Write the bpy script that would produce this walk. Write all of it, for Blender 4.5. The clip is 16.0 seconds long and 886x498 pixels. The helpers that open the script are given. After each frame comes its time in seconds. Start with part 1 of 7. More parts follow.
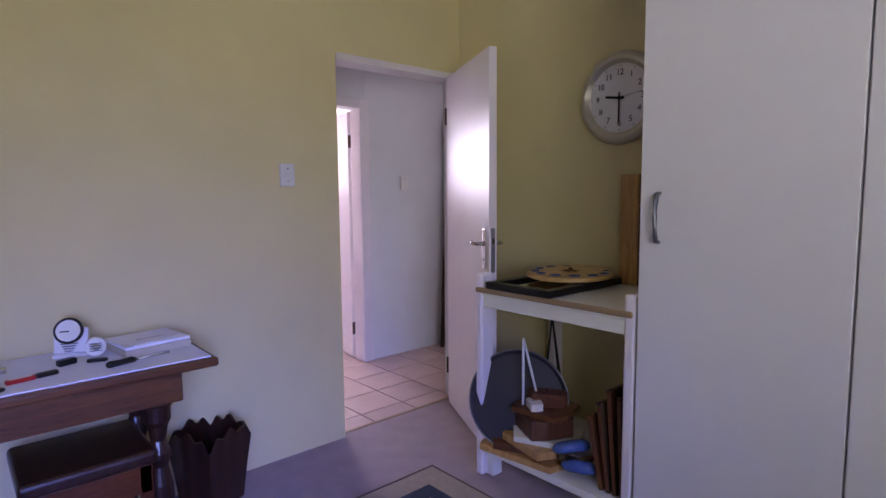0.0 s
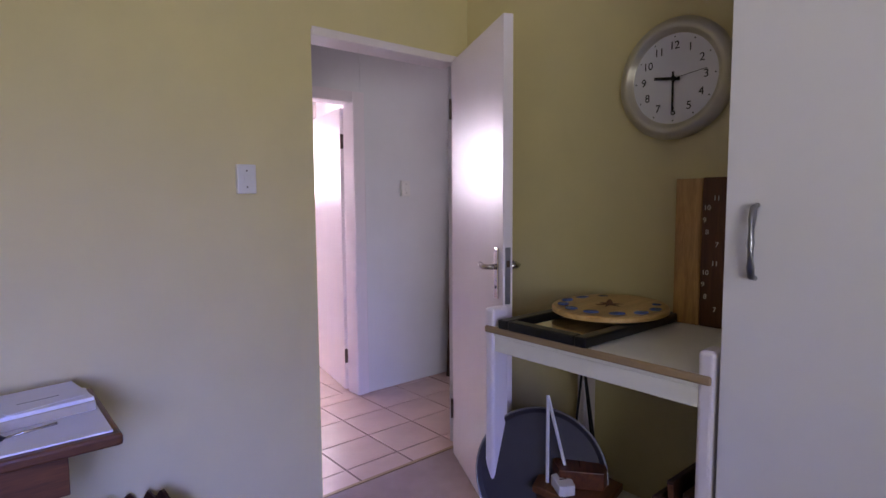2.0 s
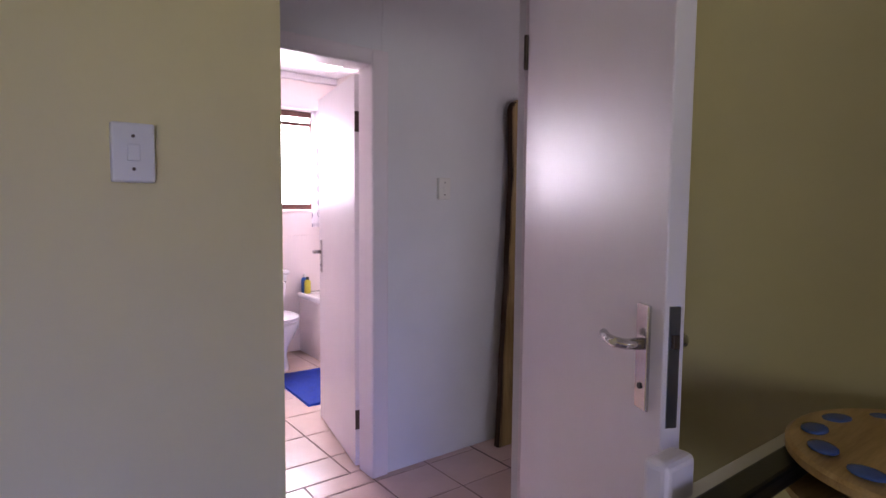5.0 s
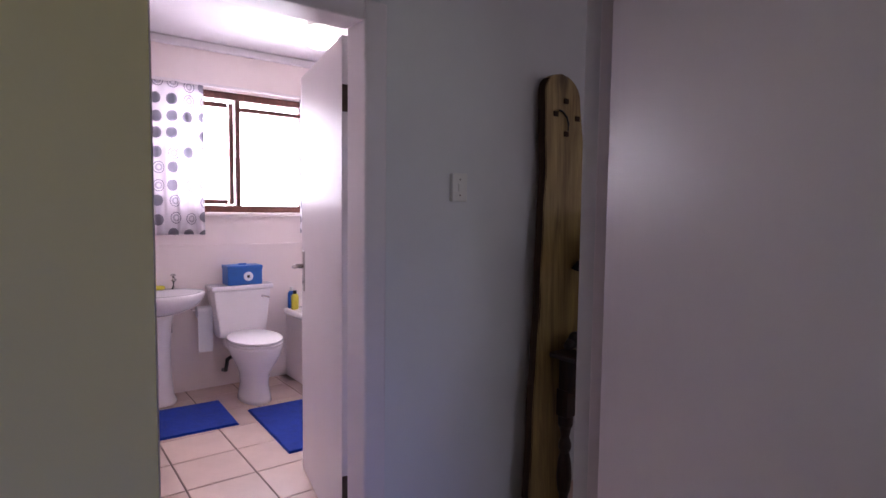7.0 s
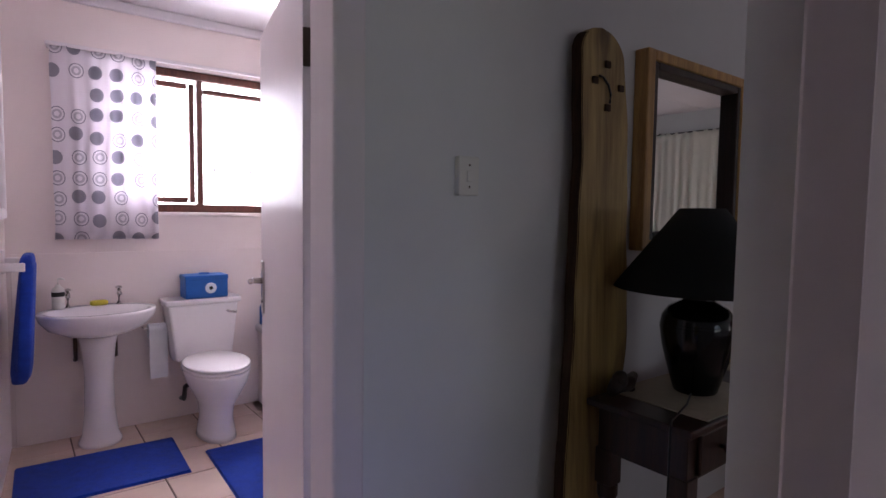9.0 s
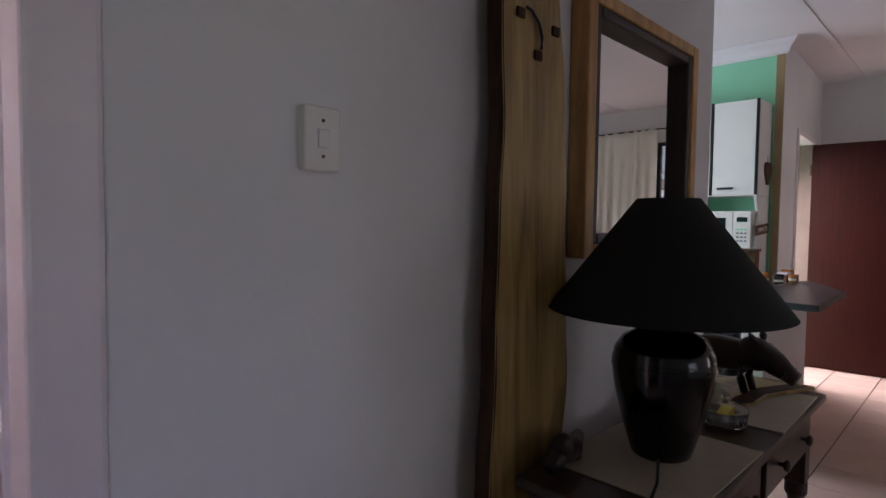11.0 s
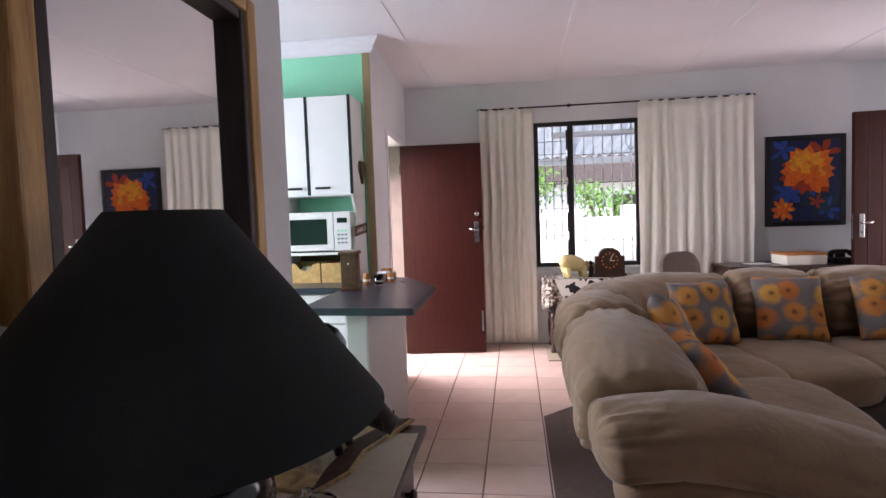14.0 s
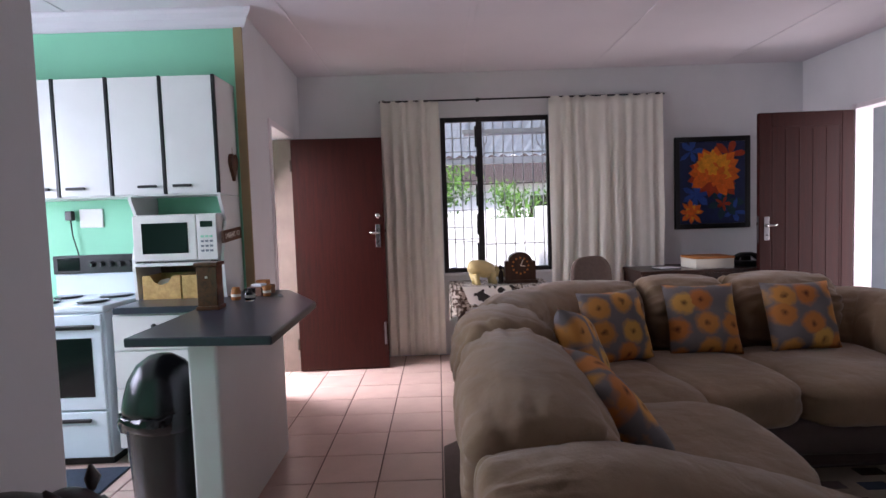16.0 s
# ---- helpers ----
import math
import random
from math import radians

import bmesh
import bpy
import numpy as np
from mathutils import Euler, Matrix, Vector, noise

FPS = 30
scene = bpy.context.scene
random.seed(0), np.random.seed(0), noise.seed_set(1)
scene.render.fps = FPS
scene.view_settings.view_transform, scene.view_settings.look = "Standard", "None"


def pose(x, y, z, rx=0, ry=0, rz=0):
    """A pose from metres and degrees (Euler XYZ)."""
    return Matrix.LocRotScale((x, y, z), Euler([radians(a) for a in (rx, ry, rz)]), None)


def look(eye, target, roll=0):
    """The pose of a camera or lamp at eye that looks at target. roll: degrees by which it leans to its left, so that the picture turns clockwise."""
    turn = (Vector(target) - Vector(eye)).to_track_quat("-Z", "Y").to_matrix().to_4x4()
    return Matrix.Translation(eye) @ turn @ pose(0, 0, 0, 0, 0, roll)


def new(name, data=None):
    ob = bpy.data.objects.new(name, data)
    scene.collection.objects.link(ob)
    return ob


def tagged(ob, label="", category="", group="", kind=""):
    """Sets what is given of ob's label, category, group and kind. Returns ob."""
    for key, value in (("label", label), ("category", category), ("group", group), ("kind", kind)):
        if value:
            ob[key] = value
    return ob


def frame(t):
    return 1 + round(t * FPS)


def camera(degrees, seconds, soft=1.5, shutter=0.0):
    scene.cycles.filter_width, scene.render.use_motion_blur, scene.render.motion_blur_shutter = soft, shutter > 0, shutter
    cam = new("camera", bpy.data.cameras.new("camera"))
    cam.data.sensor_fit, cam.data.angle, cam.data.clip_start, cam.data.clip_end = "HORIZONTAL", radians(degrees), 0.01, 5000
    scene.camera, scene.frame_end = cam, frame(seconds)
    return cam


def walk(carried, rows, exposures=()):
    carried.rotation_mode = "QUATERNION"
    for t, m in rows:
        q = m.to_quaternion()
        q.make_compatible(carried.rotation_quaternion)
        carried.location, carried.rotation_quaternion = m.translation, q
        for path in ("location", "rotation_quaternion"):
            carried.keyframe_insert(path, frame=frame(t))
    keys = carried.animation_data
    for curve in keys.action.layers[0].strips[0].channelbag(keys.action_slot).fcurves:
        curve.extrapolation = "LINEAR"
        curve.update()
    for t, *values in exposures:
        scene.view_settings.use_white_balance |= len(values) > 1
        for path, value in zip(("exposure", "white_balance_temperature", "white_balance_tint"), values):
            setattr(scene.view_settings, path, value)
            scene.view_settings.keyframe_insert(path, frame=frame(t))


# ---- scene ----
cam = camera(76.9, 16.0)
PATH = [
    (0, (0.225, 0.069, 1.333), (1.551, 1.553, 1.138), -0.5),
    (0.5, (0.317, 0.17, 1.335), (1.646, 1.653, 1.144), -0.4),
    (1, (0.404, 0.264, 1.328), (1.734, 1.746, 1.146), -0.4),
    (1.5, (0.55, 0.384, 1.346), (1.872, 1.874, 1.169), -0.3),
    (2, (0.665, 0.489, 1.347), (1.957, 2.005, 1.173), -0.4),
    (2.5, (0.759, 0.631, 1.337), (2.016, 2.178, 1.168), -0.2),
    (3, (0.856, 0.823, 1.347), (2.092, 2.386, 1.183), -0.0),
    (3.5, (0.954, 0.955, 1.335), (2.184, 2.524, 1.173), 0.2),
    (4, (1.106, 1.112, 1.337), (2.323, 2.691, 1.179), 0.2),
    (6.5, (1.564, 1.851, 1.33), (2.766, 3.443, 1.192), 0.7),
    (7, (1.683, 1.985, 1.339), (2.886, 3.578, 1.203), 0.7),
    (7.5, (1.766, 2.083, 1.346), (2.968, 3.675, 1.205), 0.7),
    (8, (1.85, 2.226, 1.335), (3.059, 3.813, 1.203), 0.8),
    (8.2, (1.883, 2.295, 1.335), (3.094, 3.88, 1.205), 0.8),
    (10.5, (2.404, 2.763, 1.292), (3.721, 4.265, 1.186), 1.2),
    (11, (2.528, 2.89, 1.289), (3.954, 4.289, 1.196), 0.7),
    (11.5, (2.613, 2.971, 1.298), (4.193, 4.194, 1.199), 0.4),
    (12, (2.712, 2.992, 1.292), (4.424, 4.021, 1.198), -0.2),
    (12.5, (2.859, 3.002, 1.302), (4.673, 3.838, 1.207), -0.8),
    (13, (3.012, 3.016, 1.313), (4.908, 3.644, 1.215), -1.4),
    (13.5, (3.076, 3.021, 1.322), (5.027, 3.445, 1.217), -1.6),
    (14, (3.18, 2.989, 1.332), (5.16, 3.248, 1.221), -2.0),
    (14.5, (3.304, 2.976, 1.346), (5.296, 3.106, 1.228), -2.2),
    (15, (3.41, 2.955, 1.34), (5.406, 2.997, 1.218), -2.1),
    (15.5, (3.531, 2.893, 1.338), (5.527, 2.896, 1.215), -2.0),
    (16, (3.67, 2.825, 1.346), (5.666, 2.812, 1.225), -1.9),
]
EXPOSURES = [
    (0, 1.58, 6230, 31), (3, 1.60, 6450, 31), (4.2, 1.45, 6500, 30), (6.5, 0.75, 6300, 27), (8.2, 0.22, 6250, 19), (10.5, 0.52, 6450, 17),
    (11.0, 0.64, 6550, 18), (11.5, 0.85, 6600, 19), (12.5, 1.18, 6500, 18), (13.2, 1.53, 6450, 19), (14.5, 1.45, 6350, 19), (16, 0.85, 6200, 21),
]
walk(cam, [(t, look(eye, target, roll)) for t, eye, target, roll in PATH], EXPOSURES)

# ---- light ----
world = bpy.data.worlds.new("sky")
scene.world = world
world.use_nodes = True
wn = world.node_tree
sky = wn.nodes.new("ShaderNodeTexSky")
sky.sky_type, sky.sun_disc = "NISHITA", False
sky.sun_elevation, sky.sun_rotation = radians(53), radians(293)
wn.links.new(sky.outputs[0], wn.nodes["Background"].inputs[0])
wn.nodes["Background"].inputs[1].default_value = 0.15
sun = new("sun", bpy.data.lights.new("sun", "SUN"))
sun.data.energy, sun.data.angle, sun.data.color = 5.0, radians(9), (1, 0.96, 0.9)
sun.matrix_world = look((0, 0, 20), (0.56, -0.24, 19.20))


def window_light(name, eye, target, w, h, watts, color, spread=180):
    ob = new(name, bpy.data.lights.new(name, "AREA"))
    ob.data.shape, ob.data.size, ob.data.size_y = "RECTANGLE", w, h
    ob.data.energy, ob.data.color, ob.data.spread = watts, color, radians(spread)
    ob.matrix_world = look(eye, target)
    return ob


window_light("study_daylight", (-0.45, -1.66, 1.5), (0.80, 2.65, -0.35), 1.5, 1.1, 5.4, (0.16, 0.25, 1.0), 50)
window_light("study_ground_glow", (-0.45, -1.64, 1.4), (1.7, 1.4, 2.9), 1.5, 1.0, 5.5, (0.88, 0.98, 0.84), 105)
window_light("bath_daylight", (3.0, 6.47, 1.755), (3.0, 4.8, 1.755), 1.1, 0.89, 40, (0.96, 0.95, 1.0))
window_light("kitchen_daylight", (5.9, 6.38, 1.6), (6.3, 4.4, 0.8), 1.5, 1.0, 34, (0.82, 0.86, 1.0))
window_light("yard_door_daylight", (8.15, 4.75, 1.3), (7.8, 3.1, 0.0), 0.8, 1.9, 36, (1.0, 0.95, 0.98), 130)
window_light("verandah_door_daylight", (7.9, -0.86, 1.15), (8.7, 1.8, 1.5), 0.7, 1.9, 11.0, (1.0, 0.95, 0.93))
# Added fill lamp that brightens the passage wall; no window is known there.
window_light("passage_fill", (3.55, -0.76, 1.5), (3.3, 3.7, 1.1), 1.1, 1.2, 0.42, (1.0, 0.93, 0.90), 75)



# ---- materials ----
def lin(c):
    return tuple((v / 12.92 if v <= 0.04045 else ((v + 0.055) / 1.055) ** 2.4) for v in c)


def node(nt, kind, **values):
    n = nt.nodes.new(kind)
    for k, v in values.items():
        n.inputs[k].default_value = v
    return n


def mat(name, rgb, rough=0.6, metal=0.0, vary=0.10, scale=6.0, bump=0.15, fine=120.0, stretch=(1, 1, 1), coat=0.0, sheen=0.0, island=0.0, folds=0.0):
    """A painted or natural surface: colour with two scales of variation, uneven gloss and a fine relief."""
    m = bpy.data.materials.new(name)
    m.use_nodes = True
    nt = m.node_tree
    b = nt.nodes["Principled BSDF"]
    tc = nt.nodes.new("ShaderNodeTexCoord")
    mp = nt.nodes.new("ShaderNodeMapping")
    mp.inputs["Scale"].default_value = stretch
    nt.links.new(tc.outputs["Object"], mp.inputs["Vector"])
    n1 = node(nt, "ShaderNodeTexNoise", Scale=scale, Detail=6.0, Roughness=0.6)
    n2 = node(nt, "ShaderNodeTexNoise", Scale=fine, Detail=3.0)
    for n in (n1, n2):
        nt.links.new(mp.outputs[0], n.inputs["Vector"])
    ramp = nt.nodes.new("ShaderNodeValToRGB")
    c = lin(rgb)
    ramp.color_ramp.elements[0].position, ramp.color_ramp.elements[1].position = 0.3, 0.72
    ramp.color_ramp.elements[0].color = (*[v * (1 - vary) for v in c], 1)
    ramp.color_ramp.elements[1].color = (*[min(1, v * (1 + vary * 0.6)) for v in c], 1)
    nt.links.new(n1.outputs["Fac"], ramp.inputs[0])
    out = ramp.outputs[0]
    if island:
        info = nt.nodes.new("ShaderNodeObjectInfo")
        mr = nt.nodes.new("ShaderNodeMapRange")
        mr.inputs["To Min"].default_value, mr.inputs["To Max"].default_value = 1 - island, 1 + island
        nt.links.new(info.outputs["Random"], mr.inputs["Value"])
        hs = nt.nodes.new("ShaderNodeHueSaturation")
        nt.links.new(mr.outputs[0], hs.inputs["Value"])
        nt.links.new(out, hs.inputs["Color"])
        out = hs.outputs[0]
    nt.links.new(out, b.inputs["Base Color"])
    rr = nt.nodes.new("ShaderNodeMapRange")
    rr.inputs["To Min"].default_value, rr.inputs["To Max"].default_value = max(0.02, rough - 0.02), min(1, rough + 0.02)
    nt.links.new(n1.outputs["Fac"], rr.inputs["Value"])
    nt.links.new(rr.outputs[0], b.inputs["Roughness"])
    b.inputs["Metallic"].default_value = metal
    b.inputs["Coat Weight"].default_value = coat
    b.inputs["Sheen Weight"].default_value = sheen
    bp = node(nt, "ShaderNodeBump", Strength=bump, Distance=0.002)
    nt.links.new(n2.outputs["Fac"], bp.inputs["Height"])
    if folds:
        n3 = node(nt, "ShaderNodeTexNoise", Scale=9.0, Detail=4.0, Distortion=0.2)
        nt.links.new(mp.outputs[0], n3.inputs["Vector"])
        bp2 = node(nt, "ShaderNodeBump", Strength=folds, Distance=0.02)
        nt.links.new(n3.outputs["Fac"], bp2.inputs["Height"])
        nt.links.new(bp2.outputs[0], bp.inputs["Normal"])
    nt.links.new(bp.outputs[0], b.inputs["Normal"])
    return m


def wood(name, dark, light, rough=0.4, scale=3.0, stretch=(12, 12, 1), coat=0.0, knots=False):
    """Grain that runs along the axis of the small stretch, in bands between two browns."""
    m = bpy.data.materials.new(name)
    m.use_nodes = True
    nt = m.node_tree
    b = nt.nodes["Principled BSDF"]
    tc = nt.nodes.new("ShaderNodeTexCoord")
    mp = nt.nodes.new("ShaderNodeMapping")
    mp.inputs["Scale"].default_value = stretch
    nt.links.new(tc.outputs["Object"], mp.inputs["Vector"])
    n1 = node(nt, "ShaderNodeTexNoise", Scale=scale, Detail=8.0, Roughness=0.65, Distortion=0.6)
    n2 = node(nt, "ShaderNodeTexNoise", Scale=scale * 9, Detail=4.0)
    nt.links.new(mp.outputs[0], n1.inputs["Vector"])
    nt.links.new(mp.outputs[0], n2.inputs["Vector"])
    add = nt.nodes.new("ShaderNodeMath")
    add.operation = "MULTIPLY_ADD"
    add.inputs[1].default_value = 0.35
    nt.links.new(n2.outputs["Fac"], add.inputs[0])
    nt.links.new(n1.outputs["Fac"], add.inputs[2])
    ramp = nt.nodes.new("ShaderNodeValToRGB")
    ramp.color_ramp.elements[0].position, ramp.color_ramp.elements[1].position = 0.45, 0.9
    ramp.color_ramp.elements[0].color = (*lin(dark), 1)
    ramp.color_ramp.elements[1].color = (*lin(light), 1)
    nt.links.new(add.outputs[0], ramp.inputs[0])
    out = ramp.outputs[0]
    if knots:
        far = nt.nodes.new("ShaderNodeMapping")
        far.inputs["Scale"].default_value = (7, 7, 1.1)
        nt.links.new(tc.outputs["Object"], far.inputs["Vector"])
        n3 = node(nt, "ShaderNodeTexNoise", Scale=1.0, Detail=3.0, Distortion=1.2)
        nt.links.new(far.outputs[0], n3.inputs["Vector"])
        heart = nt.nodes.new("ShaderNodeMapRange")
        heart.inputs["From Min"].default_value, heart.inputs["From Max"].default_value = 0.49, 0.68
        heart.inputs["To Max"].default_value = 0.85
        nt.links.new(n3.outputs["Fac"], heart.inputs["Value"])
        stain = nt.nodes.new("ShaderNodeMixRGB")
        stain.inputs[2].default_value = (*lin((0.24, 0.12, 0.06)), 1)
        nt.links.new(heart.outputs[0], stain.inputs[0])
        nt.links.new(out, stain.inputs[1])
        out = stain.outputs[0]
    nt.links.new(out, b.inputs["Base Color"])
    b.inputs["Roughness"].default_value = rough
    b.inputs["Coat Weight"].default_value = coat
    bp = node(nt, "ShaderNodeBump", Strength=0.25, Distance=0.002)
    nt.links.new(add.outputs[0], bp.inputs["Height"])
    nt.links.new(bp.outputs[0], b.inputs["Normal"])
    return m


def spots(name, ground, petal_a, petal_b, centre, scale, inner, outer, rough=0.9, coords="Object", soft=0.04, squash=(1, 0, 1)):
    """Cloth printed with round flowers: one to a cell, a dark centre, petals, the ground between."""
    m = bpy.data.materials.new(name)
    m.use_nodes = True
    nt = m.node_tree
    b = nt.nodes["Principled BSDF"]
    tc = nt.nodes.new("ShaderNodeTexCoord")
    warp = node(nt, "ShaderNodeTexNoise", Scale=scale * 4, Detail=2.0)
    flat = nt.nodes.new("ShaderNodeMapping")
    flat.inputs["Scale"].default_value = squash
    if squash[1] == 0:
        flat.inputs["Rotation"].default_value = (radians(90), 0, 0)
    info, shift = nt.nodes.new("ShaderNodeObjectInfo"), nt.nodes.new("ShaderNodeVectorMath")
    nt.links.new(tc.outputs[coords], shift.inputs[0])
    nt.links.new(info.outputs["Random"], shift.inputs[1])
    nt.links.new(shift.outputs[0], flat.inputs["Vector"])
    nt.links.new(flat.outputs[0], warp.inputs["Vector"])
    mix = nt.nodes.new("ShaderNodeMixRGB")
    mix.blend_type = "LINEAR_LIGHT"
    mix.inputs[0].default_value = 0.02
    nt.links.new(flat.outputs[0], mix.inputs[1])
    nt.links.new(warp.outputs["Color"], mix.inputs[2])
    v = node(nt, "ShaderNodeTexVoronoi", Scale=scale, Randomness=0.45)
    if squash[1] == 0:
        v.voronoi_dimensions = "2D"
    nt.links.new(mix.outputs[0], v.inputs["Vector"])
    tone = nt.nodes.new("ShaderNodeMixRGB")
    tone.inputs[1].default_value, tone.inputs[2].default_value = (*lin(petal_a), 1), (*lin(petal_b), 1)
    sep = nt.nodes.new("ShaderNodeSeparateColor")
    nt.links.new(v.outputs["Color"], sep.inputs[0])
    nt.links.new(sep.outputs[0], tone.inputs[0])
    last = tone.outputs[0]
    for limit, colour, flip in ((outer, ground, False), (inner, centre, True)):
        mr = nt.nodes.new("ShaderNodeMapRange")
        mr.inputs["From Min"].default_value, mr.inputs["From Max"].default_value = limit - soft, limit + soft
        if flip:
            mr.inputs["To Min"].default_value, mr.inputs["To Max"].default_value = 1, 0
        nt.links.new(v.outputs["Distance"], mr.inputs["Value"])
        mx = nt.nodes.new("ShaderNodeMixRGB")
        mx.inputs[2].default_value = (*lin(colour), 1)
        nt.links.new(mr.outputs[0], mx.inputs[0])
        nt.links.new(last, mx.inputs[1])
        last = mx.outputs[0]
    nt.links.new(last, b.inputs["Base Color"])
    b.inputs["Roughness"].default_value = rough
    weave = node(nt, "ShaderNodeTexNoise", Scale=300.0)
    bp = node(nt, "ShaderNodeBump", Strength=0.2, Distance=0.002)
    nt.links.new(weave.outputs["Fac"], bp.inputs["Height"])
    nt.links.new(bp.outputs[0], b.inputs["Normal"])
    return m


def clear_glass(name, rough=0.0, tint=(1, 1, 1)):
    m = bpy.data.materials.new(name)
    m.use_nodes = True
    b = m.node_tree.nodes["Principled BSDF"]
    b.inputs["Base Color"].default_value = (*tint, 1)
    b.inputs["Transmission Weight"].default_value = 1
    b.inputs["Roughness"].default_value, b.inputs["IOR"].default_value = rough, 1.45
    return m


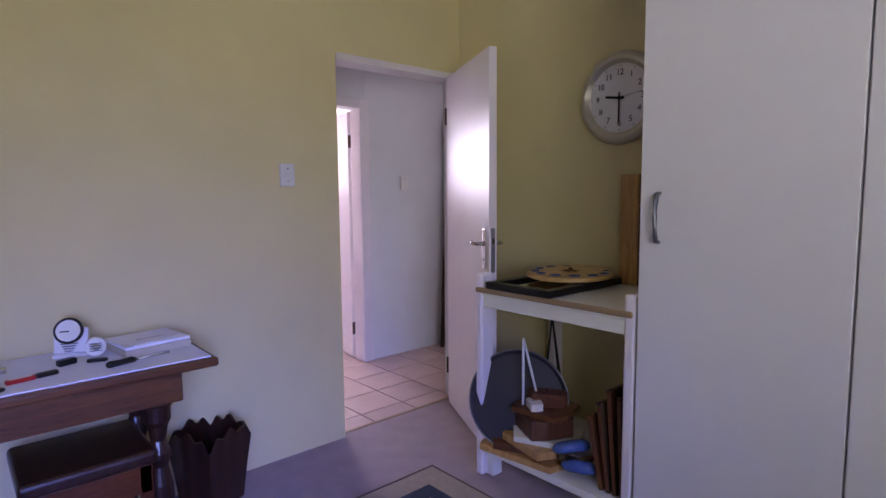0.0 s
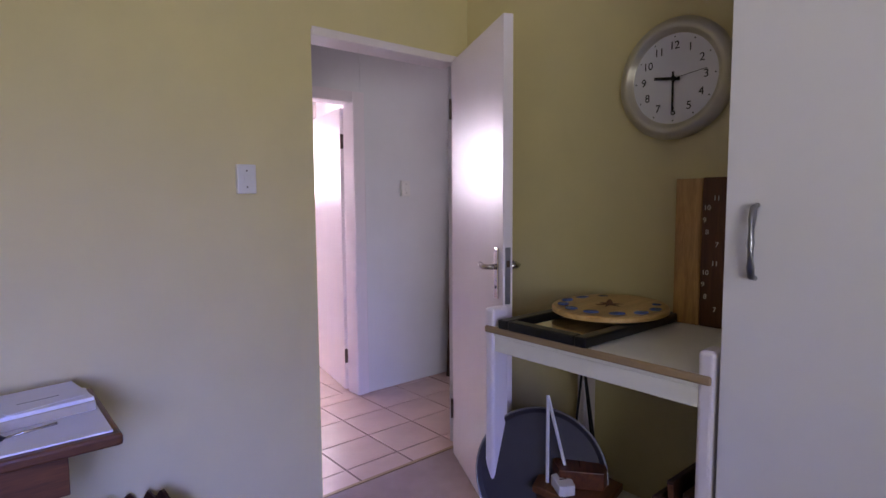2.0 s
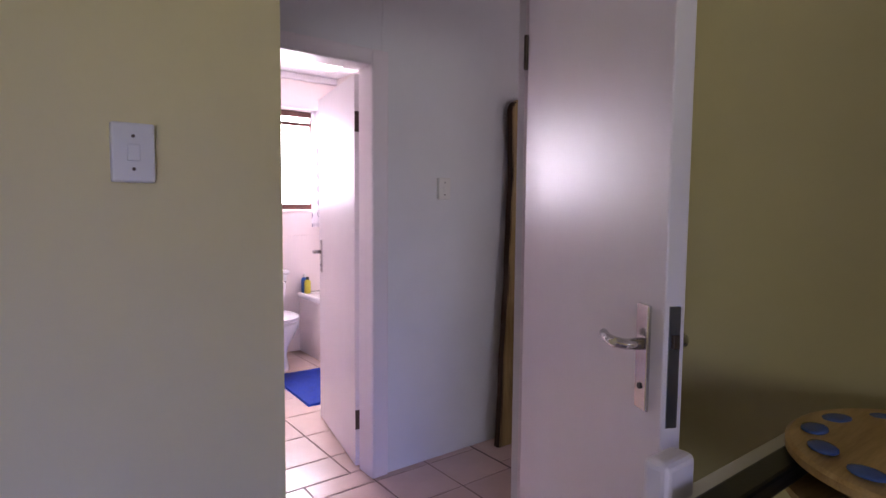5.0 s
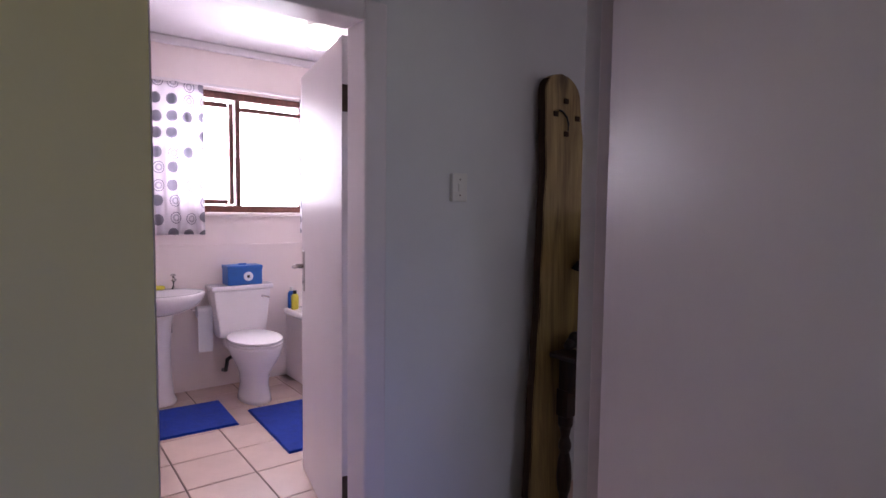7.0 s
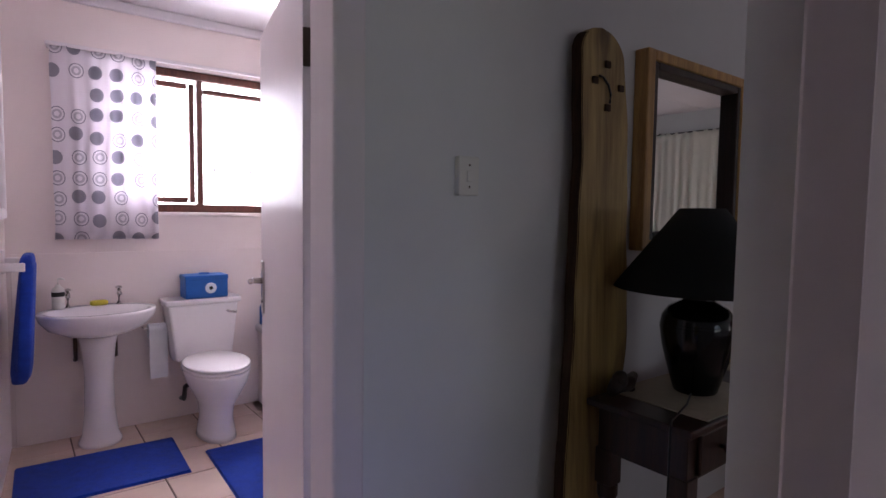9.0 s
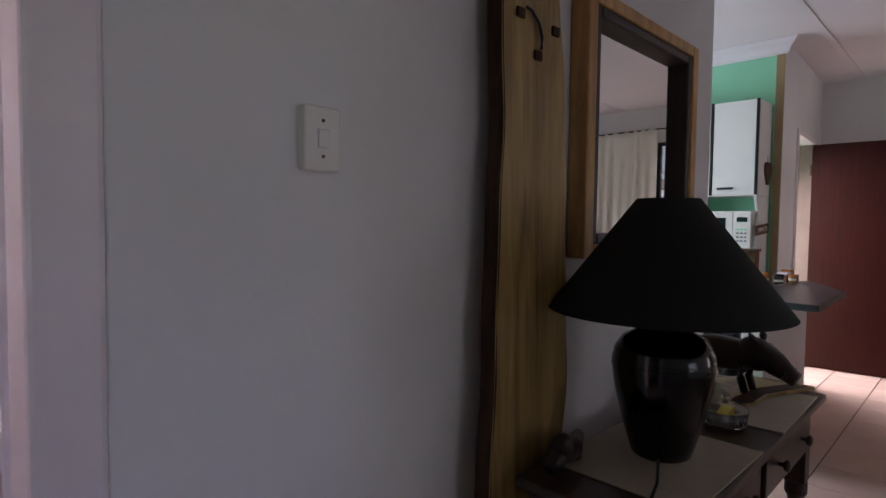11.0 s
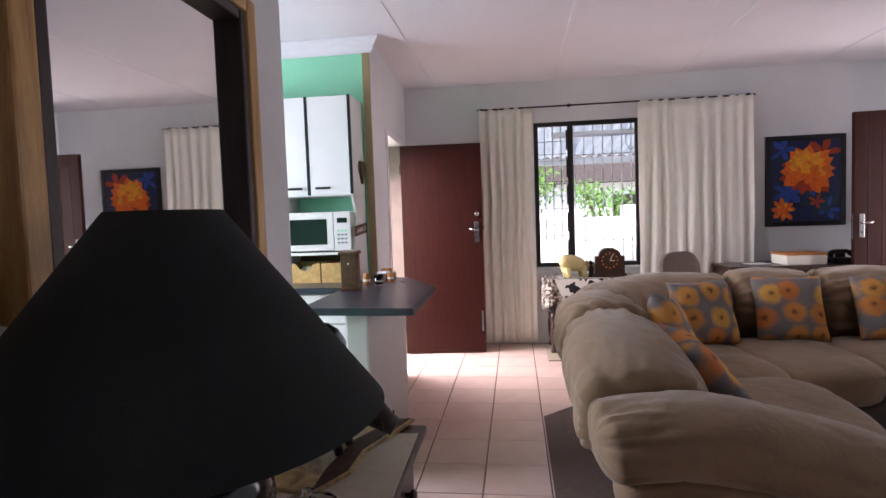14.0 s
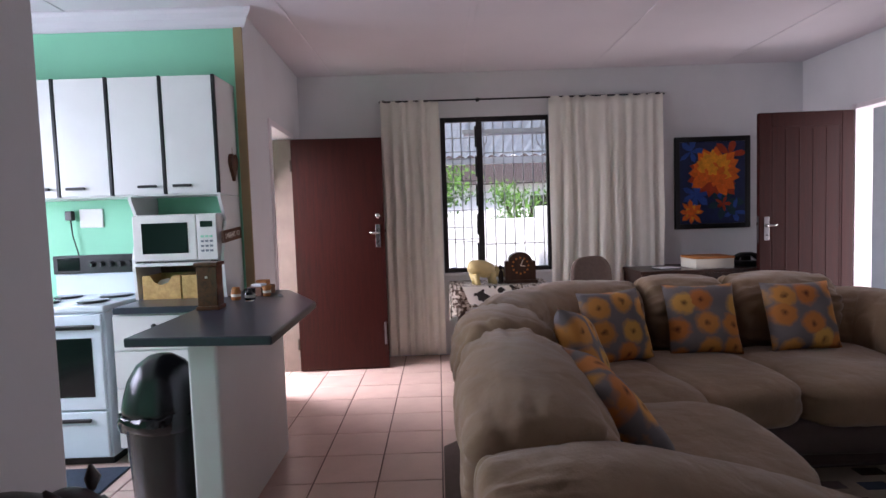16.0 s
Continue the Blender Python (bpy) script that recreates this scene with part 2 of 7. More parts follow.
M = {
    "study_wall": mat("study_wall_paint", (0.85, 0.80, 0.60), 0.75, vary=0.05, scale=2.5, bump=0.25, fine=60),
    "wall": mat("white_wall_paint", (0.86, 0.86, 0.865), 0.7, vary=0.05, scale=2.0, bump=0.25, fine=60),
    "bath_wall": mat("bath_wall_paint", (0.92, 0.87, 0.86), 0.35, vary=0.04, scale=2.0, bump=0.1, fine=40),
    "ceiling": mat("ceiling_paint", (0.86, 0.84, 0.86), 0.8, vary=0.04, scale=1.5, bump=0.15, fine=80),
    "green": mat("green_wall_paint", (0.56, 0.84, 0.70), 0.6, vary=0.05, scale=2.0, bump=0.2, fine=60),
    "tan": mat("tan_painted_trim", (0.62, 0.52, 0.38), 0.6, vary=0.1),
    "gloss_white": mat("white_gloss_paint", (0.90, 0.87, 0.88), 0.32, vary=0.03, scale=3.0, bump=0.12, fine=25),
    "wardrobe": mat("wardrobe_white_board", (0.88, 0.87, 0.88), 0.38, vary=0.03, scale=3, bump=0.05),
    "cream": mat("cream_laminate", (0.90, 0.89, 0.83), 0.35, vary=0.05, scale=8, bump=0.05),
    "carpet": mat("mauve_carpet", (0.60, 0.51, 0.49), 0.95, vary=0.15, scale=9, bump=0.9, fine=260, sheen=0.3),
    "tile": mat("pink_ceramic_tile", (0.84, 0.73, 0.68), 0.22, vary=0.08, scale=5, bump=0.06, fine=30, island=0.05),
    "bath_tile": mat("pale_ceramic_tile", (0.84, 0.74, 0.69), 0.25, vary=0.07, scale=5, bump=0.06, fine=30, island=0.04),
    "grout": mat("grey_grout", (0.40, 0.32, 0.30), 0.9, vary=0.2, scale=20, bump=0.4),
    "chrome": mat("chrome", (0.80, 0.79, 0.78), 0.16, metal=1.0, vary=0.04, bump=0.02),
    "brushed": mat("brushed_steel", (0.55, 0.55, 0.57), 0.35, metal=1.0, vary=0.1, bump=0.05),
    "brass": mat("aged_bronze_hinge", (0.36, 0.31, 0.28), 0.45, metal=0.9, vary=0.2),
    "dark_wood": wood("dark_stained_wood", (0.10, 0.055, 0.04), (0.25, 0.14, 0.09), 0.35, coat=0.2),
    "desk_wood": wood("brown_desk_wood", (0.27, 0.15, 0.08), (0.47, 0.29, 0.15), 0.4, stretch=(1, 12, 12)),
    "stool_wood": wood("stool_wood", (0.22, 0.10, 0.05), (0.45, 0.24, 0.12), 0.3, stretch=(1, 12, 12), coat=0.2),
    "red_door": wood("red_mahogany_door", (0.14, 0.032, 0.019), (0.22, 0.056, 0.032), 0.5, stretch=(14, 14, 1)),
    "plank": wood("yellowwood_slab", (0.42, 0.30, 0.15), (0.80, 0.69, 0.43), 0.45, 1.1, stretch=(6, 6, 0.45), knots=True),
    "bark": wood("bark_edge", (0.14, 0.09, 0.06), (0.32, 0.22, 0.14), 0.9),
    "pine": wood("honey_pine", (0.60, 0.43, 0.22), (0.83, 0.66, 0.40), 0.4, stretch=(10, 10, 1)),
    "frame_brown": wood("dark_bead_wood", (0.09, 0.045, 0.035), (0.20, 0.10, 0.07), 0.4),
    "walnut": wood("walnut_panel", (0.24, 0.13, 0.07), (0.42, 0.25, 0.14), 0.5),
    "disc_wood": wood("light_disc_wood", (0.66, 0.51, 0.28), (0.84, 0.70, 0.45), 0.4, stretch=(1, 10, 10)),
    "blue_paint": mat("blue_glass_inlay", (0.28, 0.38, 0.62), 0.25, vary=0.25, scale=40),
    "black": mat("black_plastic", (0.05, 0.05, 0.055), 0.35, vary=0.15),
    "black_glaze": mat("black_ceramic_glaze", (0.035, 0.035, 0.04), 0.14, vary=0.2, scale=20, bump=0.1, fine=60),
    "lampshade": mat("black_linen_shade", (0.075, 0.09, 0.09), 0.95, vary=0.08, scale=60, bump=0.4, fine=500),
    "plastic_white": mat("white_plastic", (0.87, 0.86, 0.84), 0.35, vary=0.03, bump=0.03),
    "paper": mat("white_paper", (0.90, 0.90, 0.92), 0.85, vary=0.03, bump=0.05),
    "clock_silver": mat("silver_plastic_bezel", (0.78, 0.76, 0.70), 0.3, metal=0.55, vary=0.05, bump=0.02),
    "ink": mat("printing_ink", (0.06, 0.06, 0.06), 0.6, vary=0.05, bump=0.0),
    "grey_ink": mat("grey_printing", (0.45, 0.47, 0.5), 0.6, vary=0.05, bump=0.0),
    "white_ink": mat("white_lettering", (0.92, 0.90, 0.85), 0.6, vary=0.03, bump=0.0),
    "red": mat("red_plastic", (0.68, 0.12, 0.12), 0.35),
    "blue_rug": mat("royal_blue_pile", (0.0, 0.20, 0.60), 0.95, vary=0.25, scale=25, bump=1.0, fine=350, sheen=0.05),
    "blue_box": mat("blue_painted_tin", (0.06, 0.36, 0.68), 0.4, vary=0.12, scale=14),
    "porcelain": mat("white_porcelain", (0.92, 0.90, 0.91), 0.12, vary=0.02, bump=0.01),
    "yellow": mat("yellow_soap", (0.85, 0.80, 0.25), 0.5),
    "win_wood": wood("window_meranti", (0.28, 0.13, 0.10), (0.46, 0.25, 0.19), 0.45),
    "win_dark": mat("dark_steel_frame", (0.10, 0.085, 0.09), 0.45, vary=0.15),
    "bars": mat("white_bar_paint", (0.85, 0.85, 0.85), 0.45, vary=0.05),
    "curtain": mat("cream_curtain_cloth", (0.96, 0.945, 0.905), 0.95, vary=0.04, scale=10, bump=0.3, fine=400),
    "sofa": mat("beige_suede", (0.575, 0.475, 0.365), 0.92, vary=0.16, scale=6, bump=0.35, fine=220, sheen=0.25, folds=0.55),
    "sofa_dark": mat("taupe_base_cloth", (0.33, 0.275, 0.25), 0.95, vary=0.12, scale=9, bump=0.4, fine=220, sheen=0.1),
    "rug_taupe": mat("taupe_flat_rug", (0.40, 0.34, 0.31), 0.97, vary=0.15, scale=30, bump=0.8, fine=300),
    "rug_beige": mat("beige_loop_rug", (0.62, 0.56, 0.48), 0.97, vary=0.12, scale=30, bump=0.8, fine=300),
    "counter": mat("slate_laminate", (0.19, 0.20, 0.25), 0.30, vary=0.18, scale=40, bump=0.05),
    "cupboard": mat("white_cupboard_board", (0.88, 0.88, 0.87), 0.4, vary=0.03),
    "enamel": mat("white_enamel", (0.86, 0.90, 0.93), 0.2, vary=0.03),
    "oven_glass": mat("dark_oven_glass", (0.05, 0.055, 0.07), 0.08, vary=0.1),
    "bin": mat("black_bin_plastic", (0.09, 0.09, 0.10), 0.25, vary=0.1),
    "bag": mat("black_bin_bag", (0.07, 0.07, 0.075), 0.12, vary=0.2, scale=40, bump=0.6, fine=40),
    "slate": mat("slate_grey_lacquer", (0.17, 0.16, 0.19), 0.5, vary=0.15, scale=12),
    "mat_grey": mat("blue_grey_mat", (0.20, 0.24, 0.30), 0.95, vary=0.2, scale=30, bump=0.8, fine=300),
    "ivory": mat("ivory_resin", (0.82, 0.74, 0.52), 0.45, vary=0.1, scale=20),
    "bronze": wood("carved_dark_wood", (0.08, 0.05, 0.04), (0.19, 0.11, 0.08), 0.4),
    "leather": mat("tan_card", (0.70, 0.45, 0.22), 0.6, vary=0.15),
    "doily": mat("unbleached_linen", (0.74, 0.70, 0.62), 0.95, vary=0.08, scale=30, bump=0.5, fine=350),
    "white_render": mat("white_plaster_outside", (0.95, 0.95, 0.95), 0.85, vary=0.05),
    "roof_sheet": mat("pale_roof_sheet", (0.80, 0.82, 0.84), 0.5, vary=0.1),
    "roof_dark": mat("dark_roof_tile", (0.24, 0.20, 0.19), 0.8, vary=0.25, scale=12),
    "paving": mat("pale_paving", (0.62, 0.59, 0.55), 0.9, vary=0.15, scale=5),
    "leaf": mat("green_leaf", (0.34, 0.50, 0.18), 0.6, vary=0.5, scale=6),
    "trunk": wood("tree_bark", (0.16, 0.11, 0.08), (0.30, 0.22, 0.16), 0.9),
    # Pale cream taken darker: the shade on the back door jamb is in this colour.
    "reveal": mat("shade_toned_reveal_paint", (0.50, 0.42, 0.39), 0.7, vary=0.12, scale=8),
    "towel": mat("blue_towel", (0.0, 0.20, 0.60), 0.95, vary=0.2, scale=30, bump=1.0, fine=300, sheen=0.05),
    "print_cushion": spots("flower_print_cloth", (0.47, 0.44, 0.43), (0.78, 0.46, 0.22), (0.83, 0.64, 0.30), (0.26, 0.10, 0.06), 6.6, 0.07, 0.43, soft=0.09),
    "lace": spots("crochet_lace", (0.30, 0.24, 0.20), (0.80, 0.77, 0.72), (0.86, 0.83, 0.78), (0.34, 0.28, 0.24), 28.0, 0.20, 0.52, squash=(1, 1, 1)),
    "glass": clear_glass("window_glass"),
    "dish": clear_glass("dish_glass", 0.02, (0.95, 0.97, 0.96)),
}
m = bpy.data.materials.new("mirror_silver")
m.use_nodes = True
m.node_tree.nodes["Principled BSDF"].inputs["Metallic"].default_value = 1
m.node_tree.nodes["Principled BSDF"].inputs["Base Color"].default_value = (0.86, 0.87, 0.86, 1)
m.node_tree.nodes["Principled BSDF"].inputs["Roughness"].default_value = 0.015
M["mirror"] = m
M["red_door"].node_tree.nodes["Principled BSDF"].inputs["Specular IOR Level"].default_value = 0.2
M["gloss_white"].node_tree.nodes["Principled BSDF"].inputs["Specular IOR Level"].default_value = 0.32


def lets_light_through(m, amount):
    """Thin cloth or sheet: part of the light goes through it, scattered."""
    t = m.node_tree
    b, out = t.nodes["Principled BSDF"], t.nodes["Material Output"]
    tr, mx = t.nodes.new("ShaderNodeBsdfTranslucent"), t.nodes.new("ShaderNodeMixShader")
    t.links.new(b.inputs["Base Color"].links[0].from_socket, tr.inputs["Color"])
    mx.inputs[0].default_value = amount
    t.links.new(b.outputs[0], mx.inputs[1])
    t.links.new(tr.outputs[0], mx.inputs[2])
    t.links.new(mx.outputs[0], out.inputs["Surface"])


m = bpy.data.materials.new("ring_and_dot_print_cloth")
m.use_nodes = True
nt = m.node_tree
tc, flat = nt.nodes.new("ShaderNodeTexCoord"), nt.nodes.new("ShaderNodeMapping")
flat.inputs["Rotation"].default_value = (radians(90), 0, 0)
flat.inputs["Scale"].default_value = (1.15, 1, 1)
nt.links.new(tc.outputs["Object"], flat.inputs["Vector"])
vo = node(nt, "ShaderNodeTexVoronoi", Scale=8.6, Randomness=0.22)
vo.voronoi_dimensions = "2D"
nt.links.new(flat.outputs[0], vo.inputs["Vector"])
sep = nt.nodes.new("ShaderNodeSeparateColor")
nt.links.new(vo.outputs["Color"], sep.inputs[0])


def calc(tree, op, a, b):
    n = tree.nodes.new("ShaderNodeMath")
    n.operation = op
    for i, v in enumerate((a, b)):
        if isinstance(v, (int, float)):
            n.inputs[i].default_value = v
        else:
            tree.links.new(v, n.inputs[i])
    return n.outputs[0]


far, pick = vo.outputs["Distance"], sep.outputs[0]
dots = calc(nt, "MULTIPLY", calc(nt, "LESS_THAN", far, 0.33), calc(nt, "LESS_THAN", pick, 0.45))
band = calc(nt, "LESS_THAN", calc(nt, "ABSOLUTE", calc(nt, "SUBTRACT", far, 0.33), 0), 0.025)
core = calc(nt, "LESS_THAN", calc(nt, "ABSOLUTE", calc(nt, "SUBTRACT", far, 0.17), 0), 0.05)
lines = calc(nt, "MULTIPLY", calc(nt, "MAXIMUM", band, calc(nt, "MULTIPLY", core, 0.6)), calc(nt, "GREATER_THAN", pick, 0.55))
mx = nt.nodes.new("ShaderNodeMixRGB")
mx.inputs[1].default_value, mx.inputs[2].default_value = (*lin((0.92, 0.90, 0.92)), 1), (*lin((0.62, 0.61, 0.65)), 1)
nt.links.new(calc(nt, "MAXIMUM", dots, lines), mx.inputs[0])
nt.links.new(mx.outputs[0], nt.nodes["Principled BSDF"].inputs["Base Color"])
nt.nodes["Principled BSDF"].inputs["Roughness"].default_value = 0.9
M["print_curtain"] = m
lets_light_through(M["curtain"], 0.30)
lets_light_through(M["print_curtain"], 0.55)
lets_light_through(M["roof_sheet"], 0.55)
m = bpy.data.materials.new("zebra_print")
m.use_nodes = True
nt = m.node_tree
wv = node(nt, "ShaderNodeTexWave", Scale=9.0, Distortion=5.0)
tc = nt.nodes.new("ShaderNodeTexCoord")
nt.links.new(tc.outputs["Object"], wv.inputs["Vector"])
rp = nt.nodes.new("ShaderNodeValToRGB")
rp.color_ramp.interpolation = "CONSTANT"
rp.color_ramp.elements[0].color, rp.color_ramp.elements[1].color = (0.02, 0.018, 0.016, 1), (0.75, 0.72, 0.66, 1)
rp.color_ramp.elements[1].position = 0.5
nt.links.new(wv.outputs["Fac"], rp.inputs[0])
nt.links.new(rp.outputs[0], nt.nodes["Principled BSDF"].inputs["Base Color"])
nt.nodes["Principled BSDF"].inputs["Roughness"].default_value = 0.9
M["zebra"] = m
m = bpy.data.materials.new("dimmed_globe_glass")
m.use_nodes = True
m.node_tree.nodes["Principled BSDF"].inputs["Base Color"].default_value = (0.9, 0.88, 0.85, 1)
m.node_tree.nodes["Principled BSDF"].inputs["Emission Color"].default_value = (1, 0.93, 0.82, 1)
m.node_tree.nodes["Principled BSDF"].inputs["Emission Strength"].default_value = 2.5
M["globe"] = m


# ---- mesh helpers ----
def box(bm, x0, x1, y0, y1, z0, z1, bevel=0.0, seg=2, m=None):
    vs = [bm.verts.new((x, y, z)) for x in (x0, x1) for y in (y0, y1) for z in (z0, z1)]
    fs = [bm.faces.new([vs[i] for i in q]) for q in ((0, 1, 3, 2), (4, 6, 7, 5), (0, 4, 5, 1), (2, 3, 7, 6), (0, 2, 6, 4), (1, 5, 7, 3))]
    if bevel:
        es = list({e for f in fs for e in f.edges})
        got = bmesh.ops.bevel(bm, geom=es, offset=bevel, segments=seg, affect="EDGES", profile=0.5)
        vs = list({v for f in got["faces"] for v in f.verts} | {v for v in vs if v.is_valid})
    if m is not None:
        bmesh.ops.transform(bm, matrix=m, verts=vs)
    return vs


def lathe(bm, prof, seg=24, m=None, closed=True, sx=1.0, sy=1.0):
    rings = []
    for r, z in prof:
        rings.append([bm.verts.new((r * sx * math.cos(2 * math.pi * i / seg), r * sy * math.sin(2 * math.pi * i / seg), z)) for i in range(seg)])
    for a, b in zip(rings, rings[1:]):
        for i in range(seg):
            bm.faces.new((a[i], a[(i + 1) % seg], b[(i + 1) % seg], b[i]))
    if closed:
        bm.faces.new(rings[0][::-1]), bm.faces.new(rings[-1])
    vs = [v for r in rings for v in r]
    if m is not None:
        bmesh.ops.transform(bm, matrix=m, verts=vs)
    return vs


def tube(bm, pts, r, seg=8):
    pts = [Vector(p) for p in pts]
    rings = []
    for i, p in enumerate(pts):
        d = (pts[min(i + 1, len(pts) - 1)] - pts[max(i - 1, 0)]).normalized()
        q = d.to_track_quat("Z", "Y").to_matrix()
        rad = r[i] if isinstance(r, (list, tuple)) else r
        rings.append([bm.verts.new(p + q @ Vector((rad * math.cos(2 * math.pi * k / seg), rad * math.sin(2 * math.pi * k / seg), 0))) for k in range(seg)])
    for a, b in zip(rings, rings[1:]):
        for k in range(seg):
            bm.faces.new((a[k], a[(k + 1) % seg], b[(k + 1) % seg], b[k]))
    bm.faces.new(rings[0][::-1]), bm.faces.new(rings[-1])
    return [v for ring in rings for v in ring]


def prism(bm, poly, z0, z1, bevel=0.0):
    lo, hi = [bm.verts.new((x, y, z0)) for x, y in poly], [bm.verts.new((x, y, z1)) for x, y in poly]
    n = len(poly)
    fs = [bm.faces.new(lo[::-1]), bm.faces.new(hi)]
    fs += [bm.faces.new((lo[i], lo[(i + 1) % n], hi[(i + 1) % n], hi[i])) for i in range(n)]
    if bevel:
        bmesh.ops.bevel(bm, geom=list({e for f in fs for e in f.edges}), offset=bevel, segments=2, affect="EDGES", profile=0.5)
    else:
        bmesh.ops.recalc_face_normals(bm, faces=fs)


def soft(bm, size, power=3.2, nu=32, nv=20, wrinkle=0.0, seed=0, m=None, tuft=0.0, pleat=0.0):
    """A stuffed cushion: a rounded block with uneven fill and creases."""
    sx, sy, sz = (s / 2 for s in size)

    def sp(v):
        return math.copysign(abs(v) ** (2 / power), v)
    rings = []
    for j in range(nv + 1):
        th = -math.pi / 2 + math.pi * j / nv
        ring = []
        for i in range(nu):
            ph = 2 * math.pi * i / nu
            p = Vector((sx * sp(math.cos(th)) * sp(math.cos(ph)), sy * sp(math.cos(th)) * sp(math.sin(ph)), sz * sp(math.sin(th))))
            if wrinkle:
                q = p * 5 + Vector((seed * 3.7, seed, 0))
                k = noise.noise(q) * 0.6 + (abs(noise.noise(q * 1.9)) - 0.25) * 0.8
                p *= 1 + wrinkle * k
                if pleat:
                    t = max(0.0, abs(p.x) / sx - 0.45) / 0.55
                    ang = math.atan2(p.z / sz, p.y / sy)
                    f = 1 - pleat * t * (0.5 + 0.5 * math.sin(9 * ang + seed * 2.1 + 2.5 * noise.noise(q * 0.6))) ** 5
                    p.y, p.z = p.y * f, p.z * f
                p.z += tuft * noise.noise(p * 3 + Vector((0, seed * 5, 0)))
            ring.append(bm.verts.new(p))
            if j in (0, nv):
                break
        rings.append(ring)
    for a, b in zip(rings, rings[1:]):
        for i in range(nu):
            if len(a) == 1:
                bm.faces.new((a[0], b[(i + 1) % nu], b[i]))
            elif len(b) == 1:
                bm.faces.new((a[i], a[(i + 1) % nu], b[0]))
            else:
                bm.faces.new((a[i], a[(i + 1) % nu], b[(i + 1) % nu], b[i]))
    vs = [v for r in rings for v in r]
    if m is not None:
        bmesh.ops.transform(bm, matrix=m, verts=vs)
    return vs


def part(name, bm, material, parent=None, label="", smooth=False):
    me = bpy.data.meshes.new(name)
    bmesh.ops.recalc_face_normals(bm, faces=bm.faces[:])
    bm.to_mesh(me)
    bm.free()
    me.materials.append(M[material] if isinstance(material, str) else material)
    if smooth:
        me.shade_smooth()
    ob = new(name, me)
    if parent is not None:
        ob.parent = parent
    if label:
        tagged(ob, label)
    return ob


def thing(name, label, category, at=(0, 0, 0), rz=0.0, group=""):
    ob = new(name)
    ob.empty_display_size = 0.1
    ob.matrix_basis = pose(*at, 0, 0, rz)
    return tagged(ob, label, category, group)


def boxpart(name, dims, material, parent=None, bevel=0.004, label="", m=None):
    bm = bmesh.new()
    box(bm, *dims, bevel=bevel, m=m)
    return part(name, bm, material, parent, label)


def structure(name, boxes, material, label, bevel=0.0):
    bm = bmesh.new()
    for b in boxes:
        box(bm, *b, bevel=bevel)
    return tagged(part(name, bm, material), label, "structure", kind="structure")


def writing(text, size, material, m, parent, align="CENTER", name="lettering"):
    cu = bpy.data.curves.new(name, "FONT")
    cu.body, cu.size, cu.extrude, cu.align_x, cu.align_y = text, size, 0.0006, align, "CENTER"
    tmp = bpy.data.objects.new(name, cu)
    scene.collection.objects.link(tmp)
    bpy.context.view_layer.update()
    me = bpy.data.meshes.new_from_object(tmp.evaluated_get(bpy.context.evaluated_depsgraph_get()))
    bpy.data.objects.remove(tmp)
    me.materials.clear()
    me.materials.append(M[material])
    ob = new(name, me)
    ob.parent = parent
    ob.matrix_basis = m
    return ob


# ---- structure ----
CEIL = 2.68
structure("wall_study_door_side", [(-1.4, 1.795, 2.65, 2.714, 0, 2.62), (2.64, 2.68, 2.65, 2.714, 0, 2.62), (1.795, 2.64, 2.65, 2.714, 2.06, 2.62)], "study_wall", "pale yellow painted plaster wall with a doorway")
structure("wall_hall_study_side", [(0.4, 1.795, 2.716, 2.78, 0, CEIL), (2.66, 2.81, 2.716, 2.78, 0, CEIL), (1.795, 2.66, 2.716, 2.78, 2.06, CEIL)], "wall", "white painted plaster wall of the passage")
structure("wall_study_clock_side", [(2.68, 2.744, -1.7, 2.714, 0, 2.62)], "study_wall", "pale yellow painted plaster wall behind the clock")
structure("wall_lounge_back", [(2.746, 2.81, -0.79, 2.714, 0, CEIL)], "wall", "plain white lounge wall")
structure("wall_study_back", [(-1.4, -1.25, -1.83, -1.7, 0, 2.62), (0.35, 2.744, -1.83, -1.7, 0, 2.62), (-1.25, 0.35, -1.83, -1.7, 0, 0.85), (-1.25, 0.35, -1.83, -1.7, 2.05, 2.62)], "study_wall", "pale yellow wall with a window opening")
structure("wall_study_far_side", [(-1.53, -1.4, -1.83, 2.714, 0, 2.62)], "study_wall", "plain pale yellow painted wall")
structure("ceiling_study", [(-1.53, 2.744, -1.83, 2.714, 2.62, 2.67)], "ceiling", "white painted ceiling")
structure("floor_study", [(-1.4, 2.68, -1.7, 2.70, -0.03, 0.0)], "carpet", "mauve fitted carpet, worn at the doorway")
structure("door_frame_study", [(1.785, 1.80, 2.664, 2.786, 0, 2.05), (2.62, 2.672, 2.645, 2.712, 0, 2.06), (1.80, 2.62, 2.645, 2.788, 2.035, 2.072)], "gloss_white", "white painted door frame", bevel=0.004)
structure("threshold_strip", [(1.80, 2.63, 2.695, 2.715, -0.01, 0.003)], "tan", "thin metal carpet strip in the doorway")

